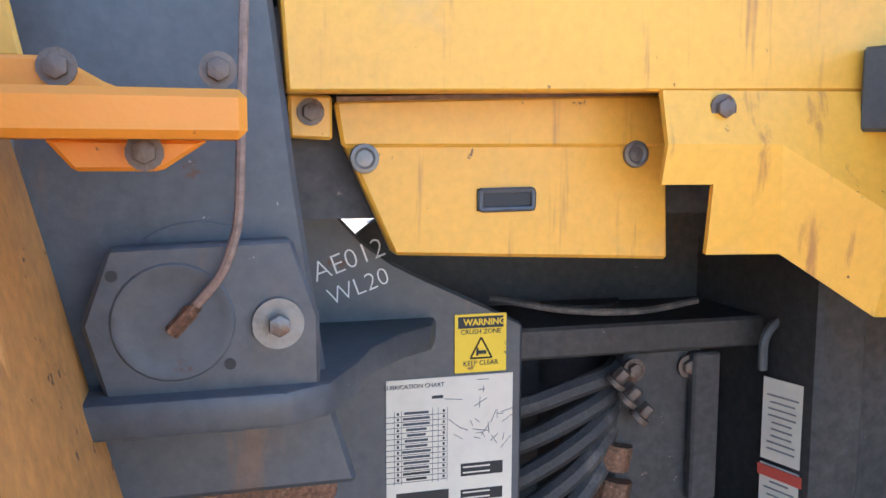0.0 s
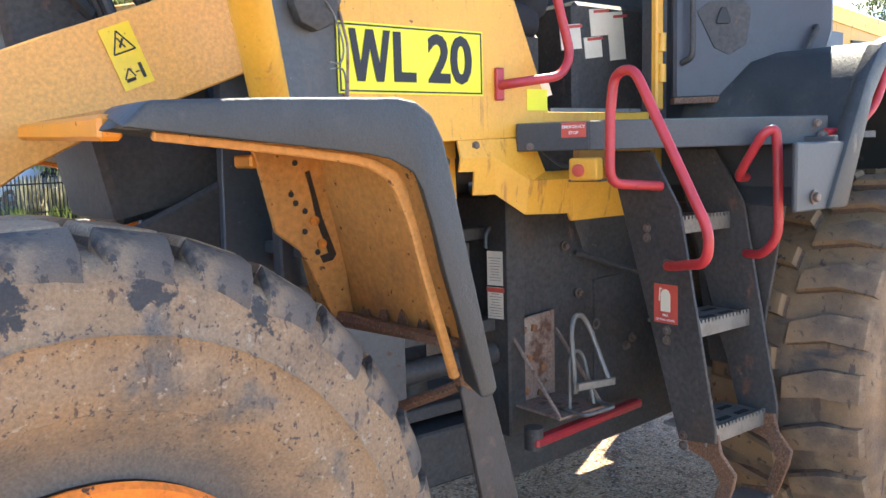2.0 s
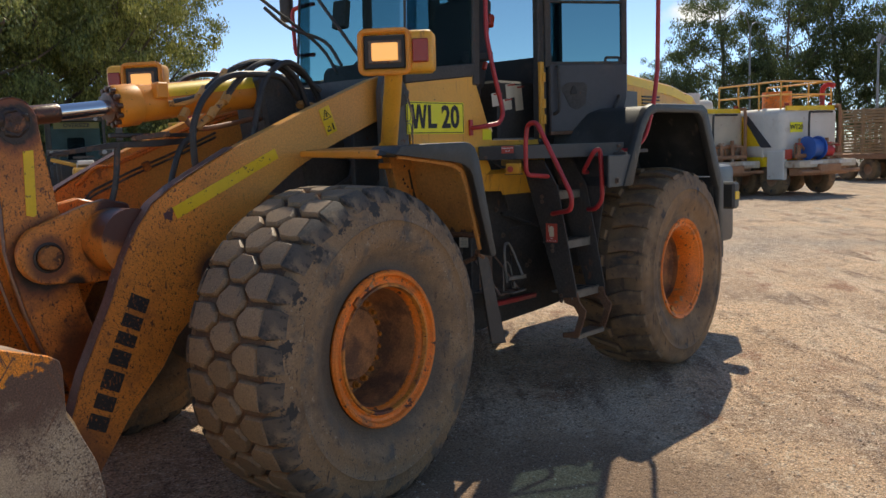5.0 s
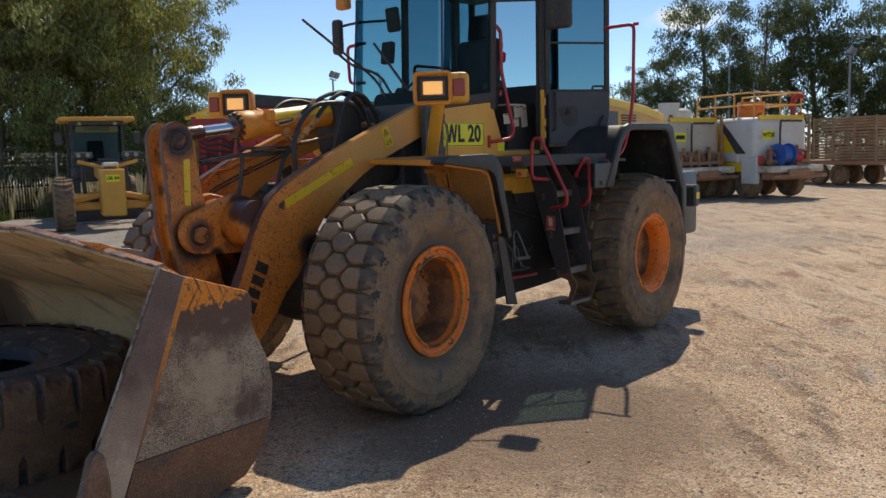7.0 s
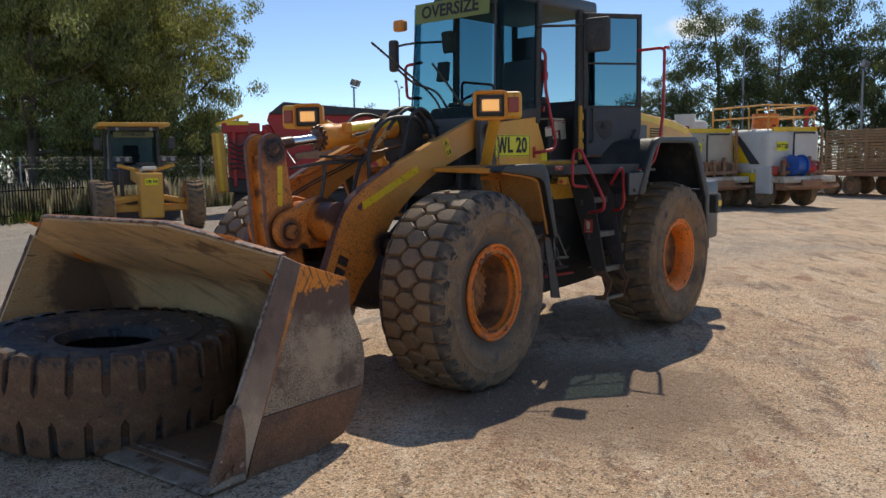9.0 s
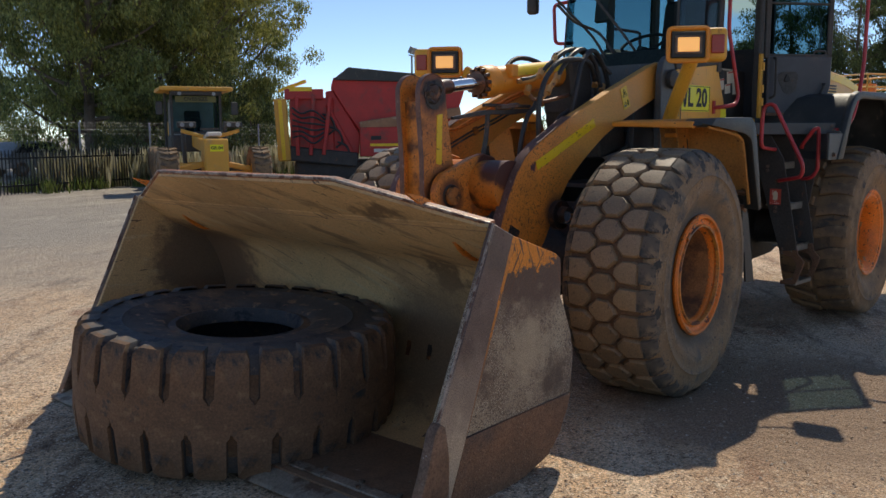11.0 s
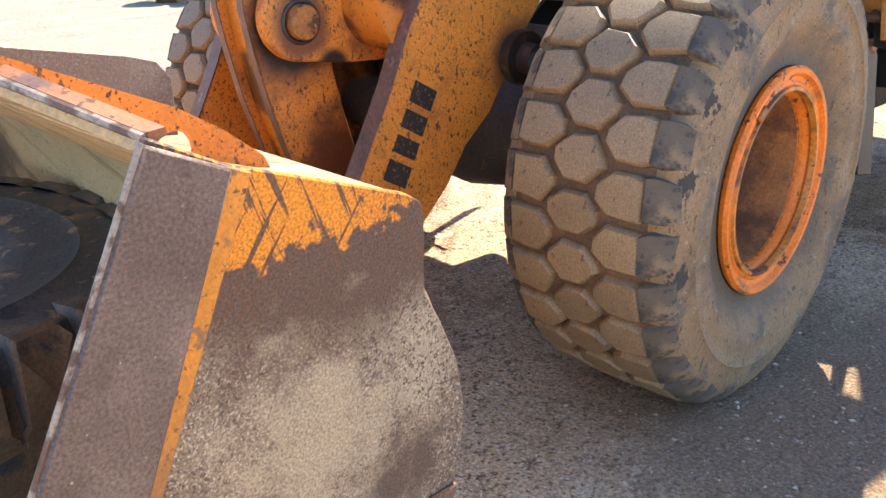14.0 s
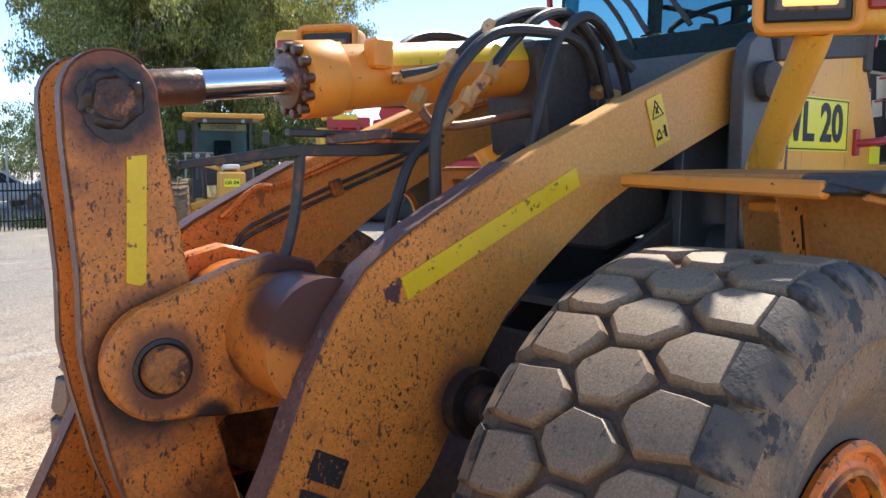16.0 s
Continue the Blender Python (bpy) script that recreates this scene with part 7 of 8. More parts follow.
def leaves(centres, rng, per, lw, ll):
    """Hanging leaf blades scattered in uneven clumps."""
    v, f = [], []
    for c, rad in centres:
        k = int(per * (rad / 0.8) ** 2)
        g = rng.normal(size=(k, 3))
        g /= np.linalg.norm(g, axis=1)[:, None]
        p = np.array(c) + g * (rng.random(k) ** 0.55)[:, None] * rad * 1.1 * np.array([1, 1, 0.85]) + np.array([0, 0, -0.12]) * rad
        a = rng.random(k) * math.tau
        tilt = rng.normal(0.0, 0.55, k)
        d = np.stack([np.cos(a) * np.sin(tilt), np.sin(a) * np.sin(tilt), -np.cos(tilt)], 1)
        w = np.stack([-np.sin(a), np.cos(a), 0.3 * np.sin(3 * a)], 1)
        L = (ll * (0.6 + 0.8 * rng.random(k)))[:, None]
        W = (lw * (0.6 + 0.8 * rng.random(k)))[:, None]
        q = np.stack([p, p + d * L * 0.5 + w * W, p + d * L, p + d * L * 0.5 - w * W], 1).reshape(-1, 3)
        f.append(np.arange(k * 4).reshape(-1, 4) + sum(len(x) for x in v))
        v.append(q)
    return np.concatenate(v), np.concatenate(f)


def gum_tree(seed, height, spread, lean, mat, label, per=150, bare=0.35, limbs=19, tuft=1.0, blade=(0.036, 0.17)):
    """A leaning trunk, rising limbs, and separate leaf tufts round each limb's end."""
    rng = np.random.default_rng(seed)
    root = thing("tree", label, "tree", group="trees round the yard")
    top = Vector((lean * height, 0.3 * lean * height, height * 0.9))
    tp = [Vector((0, 0, 0)), Vector((0.1, 0.05, height * 0.25)), Vector((lean * height * 0.4, -0.1, height * 0.5)), top]
    b = taper(tp, 0.02 * height, 0.05, 10)
    cl = [(tuple(top), spread * 0.2 * tuft)]
    line = spline(tp, 6)
    for i in range(limbs):
        t = bare + (1 - bare) * (i + rng.random()) / (limbs + 0.5)
        p = line[min(len(line) - 1, int(t * (len(line) - 1)))]
        a = i * 2.4 + rng.random()
        reach = spread * (0.45 + 0.55 * math.sin(math.pi * min(1, (t - bare) / (1 - bare) * 0.75 + 0.2))) * (0.55 + 0.55 * rng.random())
        e = p + Vector((math.cos(a) * reach, math.sin(a) * reach, reach * (0.4 + 0.6 * rng.random())))
        mid = (p + e) / 2 + Vector((0, 0, -0.1 * reach))
        b = taper([p, mid, e], 0.008 * height * (1.2 - t), 0.02, 6, b)
        cl.append((tuple(e), spread * (0.16 + 0.07 * rng.random()) * tuft))
        for k in range(8):
            q = mid.lerp(e, 0.45 + 0.6 * rng.random()) + Vector((rng.normal(0, 0.37), rng.normal(0, 0.37), rng.normal(0.05, 0.37))) * spread * 0.5 * tuft
            if bare > 0.2 and k < 3:
                b = taper([mid.lerp(e, 0.5), (e + q) / 2, q], 0.03, 0.01, 3, b)
            cl.append((tuple(q), spread * (0.07 + 0.09 * rng.random()) * tuft))
    part("trunk", b, BARK, root)
    v, f = leaves(cl, rng, per, *blade)
    me = bpy.data.meshes.new("crown")
    me.from_pydata(v.tolist(), [], f.tolist())
    me.materials.append(mat)
    cr = new("crown", me)
    cr.parent = root
    return root


def put(m_at, rot=0.0, s=1.0):
    return Matrix.LocRotScale(m_at, Euler((0, 0, rot)), Vector((s, s, s)))


kinds = [gum_tree(1, 14, 4.2, 0.03, LEAF[0], "tall dense gum tree behind the fence", 360, 0.14, 24, 1.15), gum_tree(2, 15, 4.4, -0.04, LEAF[1], "tall olive-green gum tree behind the fence", 350, 0.08, 24, 1.15),
         gum_tree(3, 13, 3.5, 0.07, LEAF[2], "open dark gum tree with bare limbs", 330, 0.24, 22, 1.25), gum_tree(4, 14, 3.4, -0.06, LEAF[2], "open grey-green gum tree with a slim trunk", 320, 0.26, 21, 1.25),
         gum_tree(5, 7, 3.3, 0.0, LEAF[2], "low bushy dark tree", 130, 0.02, 13, 1.6, (0.05, 0.2))]
first_at = [(10.1, 32.0, 0), (13.0, 33.0, 0), (46.0, 17.5, 0), (47.0, 14.2, 0), (44.0, 22.5, 0)]
sizes = [1.0, 1.0, 0.88, 0.78, 0.7]
for k, p, q in zip(kinds, first_at, sizes):
    k.matrix_basis = put(p, 0.4, q)
spots = [(1, (16.6, 33.5), 1.1, 0.95), (0, (18.7, 34.8), 2.0, 0.84), (0, (11.5, 37.0), 3.0, 1.1), (1, (15.5, 39.0), 4.0, 1.1), (4, (19.5, 36.0), 0.3, 0.8), (1, (18.5, 41), 5.5, 1.0),
         (4, (11.4, 30.5), 1.2, 0.6), (4, (14.5, 30.5), 2.2, 0.75), (4, (18.0, 32.0), 3.2, 0.7),
         (2, (50.0, 12.0), 2.0, 1.1), (3, (49.0, 9.3), 3.0, 0.8), (3, (48.5, 6.6), 3.6, 0.95), (2, (47.0, 4.2), 4.0, 1.05), (3, (45.0, 1.5), 5.0, 0.85), (2, (44.0, -1.0), 0.5, 0.9),
         (3, (45.0, 20.6), 4.1, 0.58), (2, (44.4, 19.3), 1.3, 0.55), (3, (49, 0.5), 2.2, 0.9),
         (4, (47, 19.5), 2.5, 0.6), (4, (49.5, 16.5), 3.5, 0.7), (4, (50.5, 13.5), 4.5, 0.72), (4, (51, 10), 5.5, 0.75), (4, (50, 7), 0.7, 0.75), (4, (49, 3.5), 1.7, 0.75), (4, (47, 0), 2.7, 0.8), (4, (44.5, 26), 3.7, 0.6),
         (4, (15.0, 60), 0.6, 0.95), (4, (11.0, 61), 1.6, 1.0), (4, (6.5, 60), 2.6, 0.9), (4, (2.0, 61), 3.6, 1.0), (4, (14, 92), 0, 1.1), (4, (20, 90), 1, 1.2), (4, (8, 94), 2, 1.1), (4, (2, 95), 3, 1.2), (4, (-5, 95), 4, 1.1), (4, (27, 92), 5, 1.2), (4, (35, 85), 5, 1.2), (4, (44, 70), 5, 1.2), (4, (50, 55), 5, 1.2), (4, (55, 40), 5, 1.2), (4, (56, 32), 5, 1.1)]
for k, (x, y), r, s in spots:
    copy_thing(kinds[k], put((x, y, 0), r, s))

# ---- fences, grass and distance ----
GALV = material("galvanised_post", (0.30, 0.305, 0.31), 0.5, 0.5, 0.15, 4, 60, 0.05)
PICKET = plain("black_picket_paint", (0.012, 0.012, 0.013), 0.5)
F0, FD = Vector((3.4, 22.8, 0)), Vector((math.cos(radians(18)), math.sin(radians(18)), 0))
fence = thing("wire_fence", "galvanised chain-wire fence with steel posts", "fence", F0)
fence.rotation_euler = (0, 0, radians(18))
first = None
for i in range(-7, 13):
    m = Matrix.Translation((i * 3.0, 0, 0))
    if first is None:
        first = part("post", rod((0, 0, 0), (0, 0, 2.15), 0.032, seg=8), GALV, fence)
        first.matrix_basis = m
    else:
        share("post", first, m)
for z in (0.25, 0.9, 1.75, 1.9, 2.02, 2.12):
    part("wire", rod((-21, 0, z), (36, 0, z), 0.0022, seg=5), GALV, fence)
mesh_b = bmesh.new()
for i in range(190):
    x = -21 + i * 0.3
    for sgn in (-1, 1):
        a, c = Vector((x, 0.01 * sgn, 0.05)), Vector((x + sgn * 1.7, 0.01 * sgn, 1.75))
        w = Vector((0.003, 0, 0))
        mesh_b.faces.new([mesh_b.verts.new(q) for q in (a - w, a + w, c + w, c - w)])
part("chain_mesh", mesh_b, GALV, fence)
pick = thing("picket_fence", "low black steel picket fence among dry grass", "fence", F0 + Vector((0.15, -0.5, 0)))
pick.rotation_euler = (0, 0, radians(18))
first = None
for i in range(170):
    m = Matrix.Translation((-14 + i * 0.115, 0, 0))
    if first is None:
        first = part("picket", merge(box((0, 0, 0.62), (0.03, 0.02, 1.24)), slab([(-0.015, 1.24), (0.015, 1.24), (0, 1.30)], -0.01, 0.01, "y")), PICKET, pick)
        first.matrix_basis = m
    else:
        share("picket", first, m)
for z in (0.25, 1.05):
    part("rail", box((-4.2, 0, z), (19.7, 0.035, 0.045)), PICKET, pick)


def grass(name, label, n, area, h, mat, seed, lean=0.25, head=False):
    rng = np.random.default_rng(seed)
    clumps = max(20, n // 26)
    pick_one = rng.integers(0, clumps, n)
    u = (rng.random(clumps) * (area[1] - area[0]) + area[0])[pick_one] + rng.normal(0, 0.16, n)
    w = (rng.random(clumps) * (area[3] - area[2]) + area[2])[pick_one] + rng.normal(0, 0.16, n)
    nx = Vector((-FD.y, FD.x, 0))
    p = np.array(F0[:])[None] + u[:, None] * np.array(FD[:])[None] + w[:, None] * np.array(nx[:])[None]
    a = rng.random(n) * math.tau
    hh = h * (0.45 + 0.75 * rng.random(n))
    tip = p + np.stack([np.cos(a) * lean * hh, np.sin(a) * lean * hh, hh], 1)
    wd = 0.012 + 0.012 * rng.random(n)
    s = np.stack([np.sin(a) * wd, -np.cos(a) * wd, np.zeros(n)], 1)
    mid = p * 0.45 + tip * 0.55 + np.stack([np.zeros(n), np.zeros(n), hh * 0.08], 1)
    k = 3.0 if head else 0.9
    q = np.stack([p - s, p + s, mid + s * k, tip, mid - s * k], 1).reshape(-1, 3)
    me = bpy.data.meshes.new(name)
    me.from_pydata(q.tolist(), [], np.arange(n * 5).reshape(-1, 5).tolist())
    me.materials.append(mat)
    tagged(new(name, me), label, "grass", kind="stuff")


grass("dry_grass", "tall dry seeding grass along the fence", 5200, (1.8, 34, -0.7, 1.6), 1.15, leaf_material("straw_grass", (0.26, 0.24, 0.13), (0.56, 0.50, 0.33)), 8, 0.2, True)
grass("green_grass", "short green weeds at the yard's edge", 8500, (-20, 34, -1.1, 1.8), 0.42, leaf_material("weed_green", (0.07, 0.11, 0.025), (0.19, 0.22, 0.06)), 9, 0.4)

# ---- lamp posts ----
def lamp_post(at, h, arms, rz):
    t = thing("street_lamp", "grey steel light pole with floodlights", "lamp post", at, "light poles")
    t.rotation_euler = (0, 0, rz)
    part("pole", rod((0, 0, 0), (0, 0, h), 0.08, 0.05, 10), GALV, t)
    if arms:
        part("crossarm", box((0, 0, h), (0.9, 0.06, 0.06)), GALV, t)
        for s in (-1, 1):
            part("floodlight", box((s * 0.35, -0.1, h + 0.25), (0.42, 0.2, 0.36), (25, 0, 0), 0.03), GALV, t)
    else:
        for s in (-1, 1):
            part("arm", tube([(0, 0, h), (s * 0.5, 0, h + 0.5), (s * 1.5, 0, h + 0.75), (s * 2.0, 0, h + 0.8)], 0.035, 6, 3), GALV, t)
            part("luminaire", box((s * 2.3, 0, h + 0.82), (0.6, 0.18, 0.09), (0, 0, 0), 0.02), GALV, t)


lamp_post((27.0, 30.1, 0), 5.9, True, 0.5)
lamp_post((36.0, 35.5, 0), 6.1, False, 0.7)
lamp_post((44.0, 15.0, 0), 7.6, False, 0.2)
lamp_post((41.0, 7.6, 0), 6.0, True, 0.1)

# ---- yard machines ----
WHITEP = material("dusty_white_paint", (0.66, 0.63, 0.57), 0.45, 0, 0.1, 1.2, 30, 0.03, [((0.42, 0.30, 0.20), 0.52, 0.8, 1.4, (1, 1, 1)), ((0.30, 0.14, 0.07), 0.66, 0.74, 4, (1, 1, 1))])
CREAMP = material("cream_paint_with_rust", (0.56, 0.49, 0.38), 0.5, 0, 0.12, 1.2, 30, 0.03, [((0.40, 0.24, 0.14), 0.5, 0.75, 1.6, (1, 1, 1)), ((0.25, 0.10, 0.05), 0.64, 0.72, 4, (1, 1, 1))])
REDP = material("dusty_red_machine_paint", (0.48, 0.025, 0.022), 0.45, 0, 0.2, 1.5, 40, 0.05, [((0.14, 0.05, 0.04), 0.52, 0.75, 1.8, (1, 1, 1))])
MYELLOW = material("grader_yellow_paint", (0.70, 0.34, 0.05), 0.45, 0, 0.1, 2, 40, 0.03, [((0.5, 0.3, 0.12), 0.58, 0.8, 2, (1, 1, 1))])
RUSTY = material("rusty_chassis_steel", (0.34, 0.17, 0.09), 0.7, 0, 0.25, 3, 40, 0.1, [((0.55, 0.42, 0.32), 0.55, 0.75, 3, (1, 1, 1))])
CRATE = material("weathered_timber", (0.34, 0.22, 0.12), 0.8, 0, 0.25, 3, 40, 0.1)
BLUE = plain("blue_reel_paint", (0.03, 0.12, 0.42), 0.4)


def small_wheel(parent, x, y, r, w, rimmat, lugs=0):
    t = part("wheel", lathe([(r * 0.45, w * 0.4), (r * 0.55, w * 0.5), (r * 0.85, w * 0.5), (r * 0.97, w * 0.4), (r, w * 0.2), (r, -w * 0.2), (r * 0.97, -w * 0.4), (r * 0.85, -w * 0.5), (r * 0.55, -w * 0.5), (r * 0.45, -w * 0.4)], 28, closed=True), TYRE, parent)
    t.location = (x, y, r)
    part("rim", lathe([(r * 0.5, -w * 0.42), (r * 0.42, -w * 0.3), (r * 0.2, -w * 0.2), (0.001, -w * 0.25), (0.001, w * 0.25), (r * 0.2, w * 0.2), (r * 0.42, w * 0.3), (r * 0.5, w * 0.42)], 20), rimmat, t)
    first = None
    for i in range(lugs):
        m = Matrix.Rotation(i * math.tau / lugs, 4, "Y")
        if first is None:
            first = part("tread_bar", merge(box((0.03, w * 0.24, r), (0.07, w * 0.45, 0.05), (0, 0, 25)), box((0.03, -w * 0.24, r), (0.07, w * 0.45, 0.05), (0, 0, -25))), TYRE, t)
        else:
            share("tread_bar", first, m)
    return t


GREYP = material("pale_rear_window_fill", (0.30, 0.30, 0.29), 0.7, 0, 0.15, 4, 60, 0.05)


def grader():
    g = thing("road_grader", "yellow motor grader with a dark cab, parked nose-on by the fence", "grader", (7.9, 19.04, 0))
    g.rotation_euler = (0, 0, radians(-112.4))
    part("nose_frame", box((2.9, 0, 0.98), (0.8, 0.62, 1.25), (0, 0, 0), 0.04), MYELLOW, g)
    part("main_frame", box((0.6, 0, 1.45), (4.2, 0.34, 0.36), (0, 3, 0), 0.03), MYELLOW, g)
    part("front_axle", box((2.75, 0, 0.62), (0.3, 2.0, 0.2), (0, 0, 0), 0.03), MYELLOW, g)
    for s in (-1, 1):
        part("axle_arm", box((2.8, s * 0.6, 0.86), (0.22, 0.7, 0.16), (s * -12, 0, 0), 0.03), MYELLOW, g)
        small_wheel(g, 2.7, s * 1.2, 0.68, 0.5, MYELLOW, 22)
        small_wheel(g, -2.6, s * 1.0, 0.66, 0.42, MYELLOW)
        small_wheel(g, -4.2, s * 1.0, 0.66, 0.42, MYELLOW)
        part("light_arm", box((2.2, s * 0.42, 1.72), (0.12, 0.75, 0.1), (s * 16, 0, 0), 0.02), MYELLOW, g)
        lb = part("light_box", box((2.15, s * 0.62, 1.98), (0.18, 0.5, 0.17), (0, 0, 0), 0.03), BLACK, g)
        for k in (-1, 1):
            part("lamp", rod((2.23, s * 0.62 + k * 0.12, 1.98), (2.26, s * 0.62 + k * 0.12, 1.98), 0.06, seg=12), GALV, lb)
        part("lift_ram", rod((0.9, s * 0.55, 0.6), (0.9, s * 0.6, 2.1), 0.06, seg=10), BLACK, g)
        part("cab_post", box((-0.75, s * 0.72, 2.15), (0.08, 0.08, 1.75), (0, 0, 0), 0.01), BLACK, g)
        part("cab_post", box((-2.1, s * 0.78, 2.15), (0.08, 0.08, 1.75), (0, 0, 0), 0.01), BLACK, g)
        part("ladder_box", box((-0.9, s * 0.72, 1.1), (0.5, 0.3, 0.5), (0, 0, 0), 0.03), BLACK, g)
        part("mirror", box((-0.4, s * 1.1, 2.5), (0.06, 0.2, 0.4), (0, 0, 0), 0.03), BLACK, g)
    part("hood_top", box((2.6, 0, 1.68), (0.7, 0.4, 0.12), (0, -8, 0), 0.03), WHITEP, g)
    part("light_bar_mount", box((2.1, 0, 1.86), (0.1, 0.5, 0.06)), BLACK, g)
    part("cab_base", box((-1.4, 0, 1.45), (1.5, 1.5, 0.5), (0, 0, 0), 0.05), BLACK, g)
    part("roof", box((-1.35, 0, 3.08), (2.0, 2.15, 0.13), (0, 0, 0), 0.05, seg=2), MYELLOW, g, "pale yellow cab roof")
    part("roof_lamp_bar", box((-0.5, 0, 2.96), (0.08, 1.5, 0.1)), BLACK, g)
    for s in (-1, 1):
        part("roof_lamp", rod((-0.45, s * 0.5, 2.94), (-0.42, s * 0.5, 2.94), 0.055, seg=10), GALV, g)
    gp = part("windscreen", box((-0.72, 0, 2.35), (0.01, 1.36, 1.15)), GLASS, g)
    gp.visible_shadow = False
    part("operator_seat", merge(box((-1.55, 0, 1.85), (0.5, 0.5, 0.16), (0, 0, 0), 0.05, seg=2), box((-1.78, 0, 2.15), (0.14, 0.48, 0.62), (0, -8, 0), 0.05, seg=2)), SEAT, g)
    part("steering_column", rod((-1.0, 0, 1.65), (-1.15, 0, 2.08), 0.05, seg=10), BLACK, g)
    sw = part("steering_wheel", lathe([(0.19, -0.012), (0.205, 0.0), (0.19, 0.012), (0.175, 0.0)], 24, "z", closed=True), BLACK, g)
    sw.matrix_basis = pose(-1.15, 0, 2.1, 0, 55, 0)
    # opaque panel in place of the rear window, its brightness put into the colour
    part("cab_rear_panel", box((-2.08, 0, 2.25), (0.04, 1.4, 1.15), (0, 0, 0), 0.02), GREYP, g, "pale grey panel standing in for the bright rear window")
    part("windscreen_frame", merge(box((-0.74, 0, 1.78), (0.06, 1.44, 0.07), (0, 0, 0), 0.01), box((-0.74, 0, 2.92), (0.06, 1.44, 0.07), (0, 0, 0), 0.01)), BLACK, g)
    part("blade", sheet([(0.55, 0.75), (0.42, 0.6), (0.38, 0.4), (0.46, 0.2), (0.62, 0.08)], -1.15, 1.15, 0.04), BLACK, g, "dark mouldboard blade")
    part("circle", lathe([(0.65, -0.05), (0.75, -0.05), (0.75, 0.05), (0.65, 0.05)], 28, "z", closed=True), MYELLOW, g).location = (0.5, 0, 0.85)
    part("engine_hood", box((-3.4, 0, 1.75), (2.6, 1.0, 0.9), (0, 0, 0), 0.06), MYELLOW, g)
    panel((3.305, 0, 1.36), (0, 1, 0), (0, 0, 1), 0.34, 0.18, SIGN, g, "fleet_sign", 0.006)
    letters("GR 04", 0.12, facing((3.312, 0, 1.36), (0, 1, 0), (0, 0, 1)), INK, g, "sign_lettering", bold=0.003)
    bp = panel((-0.70, 0, 2.78), (0, 1, 0), (0, 0, 1), 1.2, 0.18, DULLSIGN, g, "windscreen_banner", 0.006)
    letters("OVERSIZE", 0.16, facing((-0.69, 0, 2.78), (0, 1, 0), (0, 0, 1)), INK, g, "banner_lettering", bold=0.003)


grader()


def screener():
    g = thing("screening_plant", "red and black tracked rock screening machine with a flared hopper", "screening machine", (11.4, 20.3, 0))
    g.rotation_euler = (0, 0, radians(-38))
    part("track_frame", box((3.3, 0.6, 0.45), (5.4, 0.5, 0.8), (0, 0, 0), 0.2, seg=3), BLACK, g)
    part("track_frame", box((3.3, 2.2, 0.45), (5.4, 0.5, 0.8), (0, 0, 0), 0.2, seg=3), BLACK, g)
    gp = part("guard_panel", box((0.25, 0.1, 1.85), (0.42, 0.12, 2.1), (0, -3, 0), 0.04), MYELLOW, g, "orange guard with a yellow stripe")
    part("guard_stripe", box((0.24, 0.03, 1.85), (0.12, 0.02, 2.0), (0, -3, 0)), TAPE, gp)
    part("engine_box", box((1.25, 1.2, 2.0), (1.5, 1.9, 1.9), (0, 0, 0), 0.05), REDP, g, "dusty red engine housing")
    part("cross_beam", box((1.0, 0.15, 3.05), (1.3, 0.22, 0.35), (0, 0, 0), 0.03), REDP, g)
    part("beam_tape", box((0.9, 0.02, 3.22), (0.75, 0.03, 0.14)), TAPE, g)
    for k in range(3):
        part("strut", box((0.75 + k * 0.5, 0.05, 2.0), (0.13, 0.14, 2.0), (0, 4 * k, 0), 0.02), REDP, g)
    for k in range(6):
        part("engine_hose", tube([(0.6, 0.0, 2.6 - k * 0.2), (0.9, -0.12, 2.4 - k * 0.15), (1.3, -0.08, 2.5 - k * 0.22), (1.7, 0.05, 2.2 - k * 0.1)], 0.035, 6, 4), HOSE, g)
    part("lower_chassis", box((1.6, 0.3, 0.95), (2.4, 0.4, 0.5), (0, 6, 0), 0.05), BLACK, g)
    hop = part("hopper", slab([(1.9, 3.3), (2.35, 2.55), (2.9, 1.75), (6.0, 1.6), (6.6, 3.5), (2.0, 3.62)], 0.2, 2.4, "y", 0.03), REDP, g, "red hopper body")
    part("hopper_flare", slab([(1.97, 3.53), (2.5, 3.95), (4.4, 3.78), (6.8, 3.62), (6.7, 3.42)], 0.0, 2.6, "y", 0.02), RUBBERPAD, hop)
    part("middle_body", slab([(1.72, 3.15), (1.96, 3.2), (2.4, 2.5), (2.88, 1.7), (2.82, 0.97), (1.72, 0.92)], 0.3, 2.2, "y", 0.03), REDP, g, "rust-stained red middle housing")
    for x, z in ((1.9, 2.7), (2.15, 2.25), (2.4, 1.75)):
        part("engine_hose", tube([(x - 0.3, 0.2, z - 0.3), (x, 0.14, z - 0.45), (x + 0.1, 0.18, z - 0.8), (x - 0.1, 0.2, z - 1.0)], 0.035, 6, 4), HOSE, g)
    part("strut", box((2.2, 0.22, 1.85), (0.12, 0.14, 1.9), (0, -28, 0), 0.02), REDP, g)
    part("conveyor", box((4.6, 0.0, 2.2), (3.5, 0.2, 0.35), (0, -8, 0), 0.03), RUSTY, g)
    dp = part("drive_panel", slab([(2.85, 1.95), (5.6, 1.95), (5.6, 0.95), (2.85, 0.95)], -0.12, 0.1, "y", 0.03), REDP, g, "red side panel with a plain white bar")
    part("panel_slot", box((3.4, -0.125, 1.58), (0.35, 0.02, 0.14)), INK, dp)
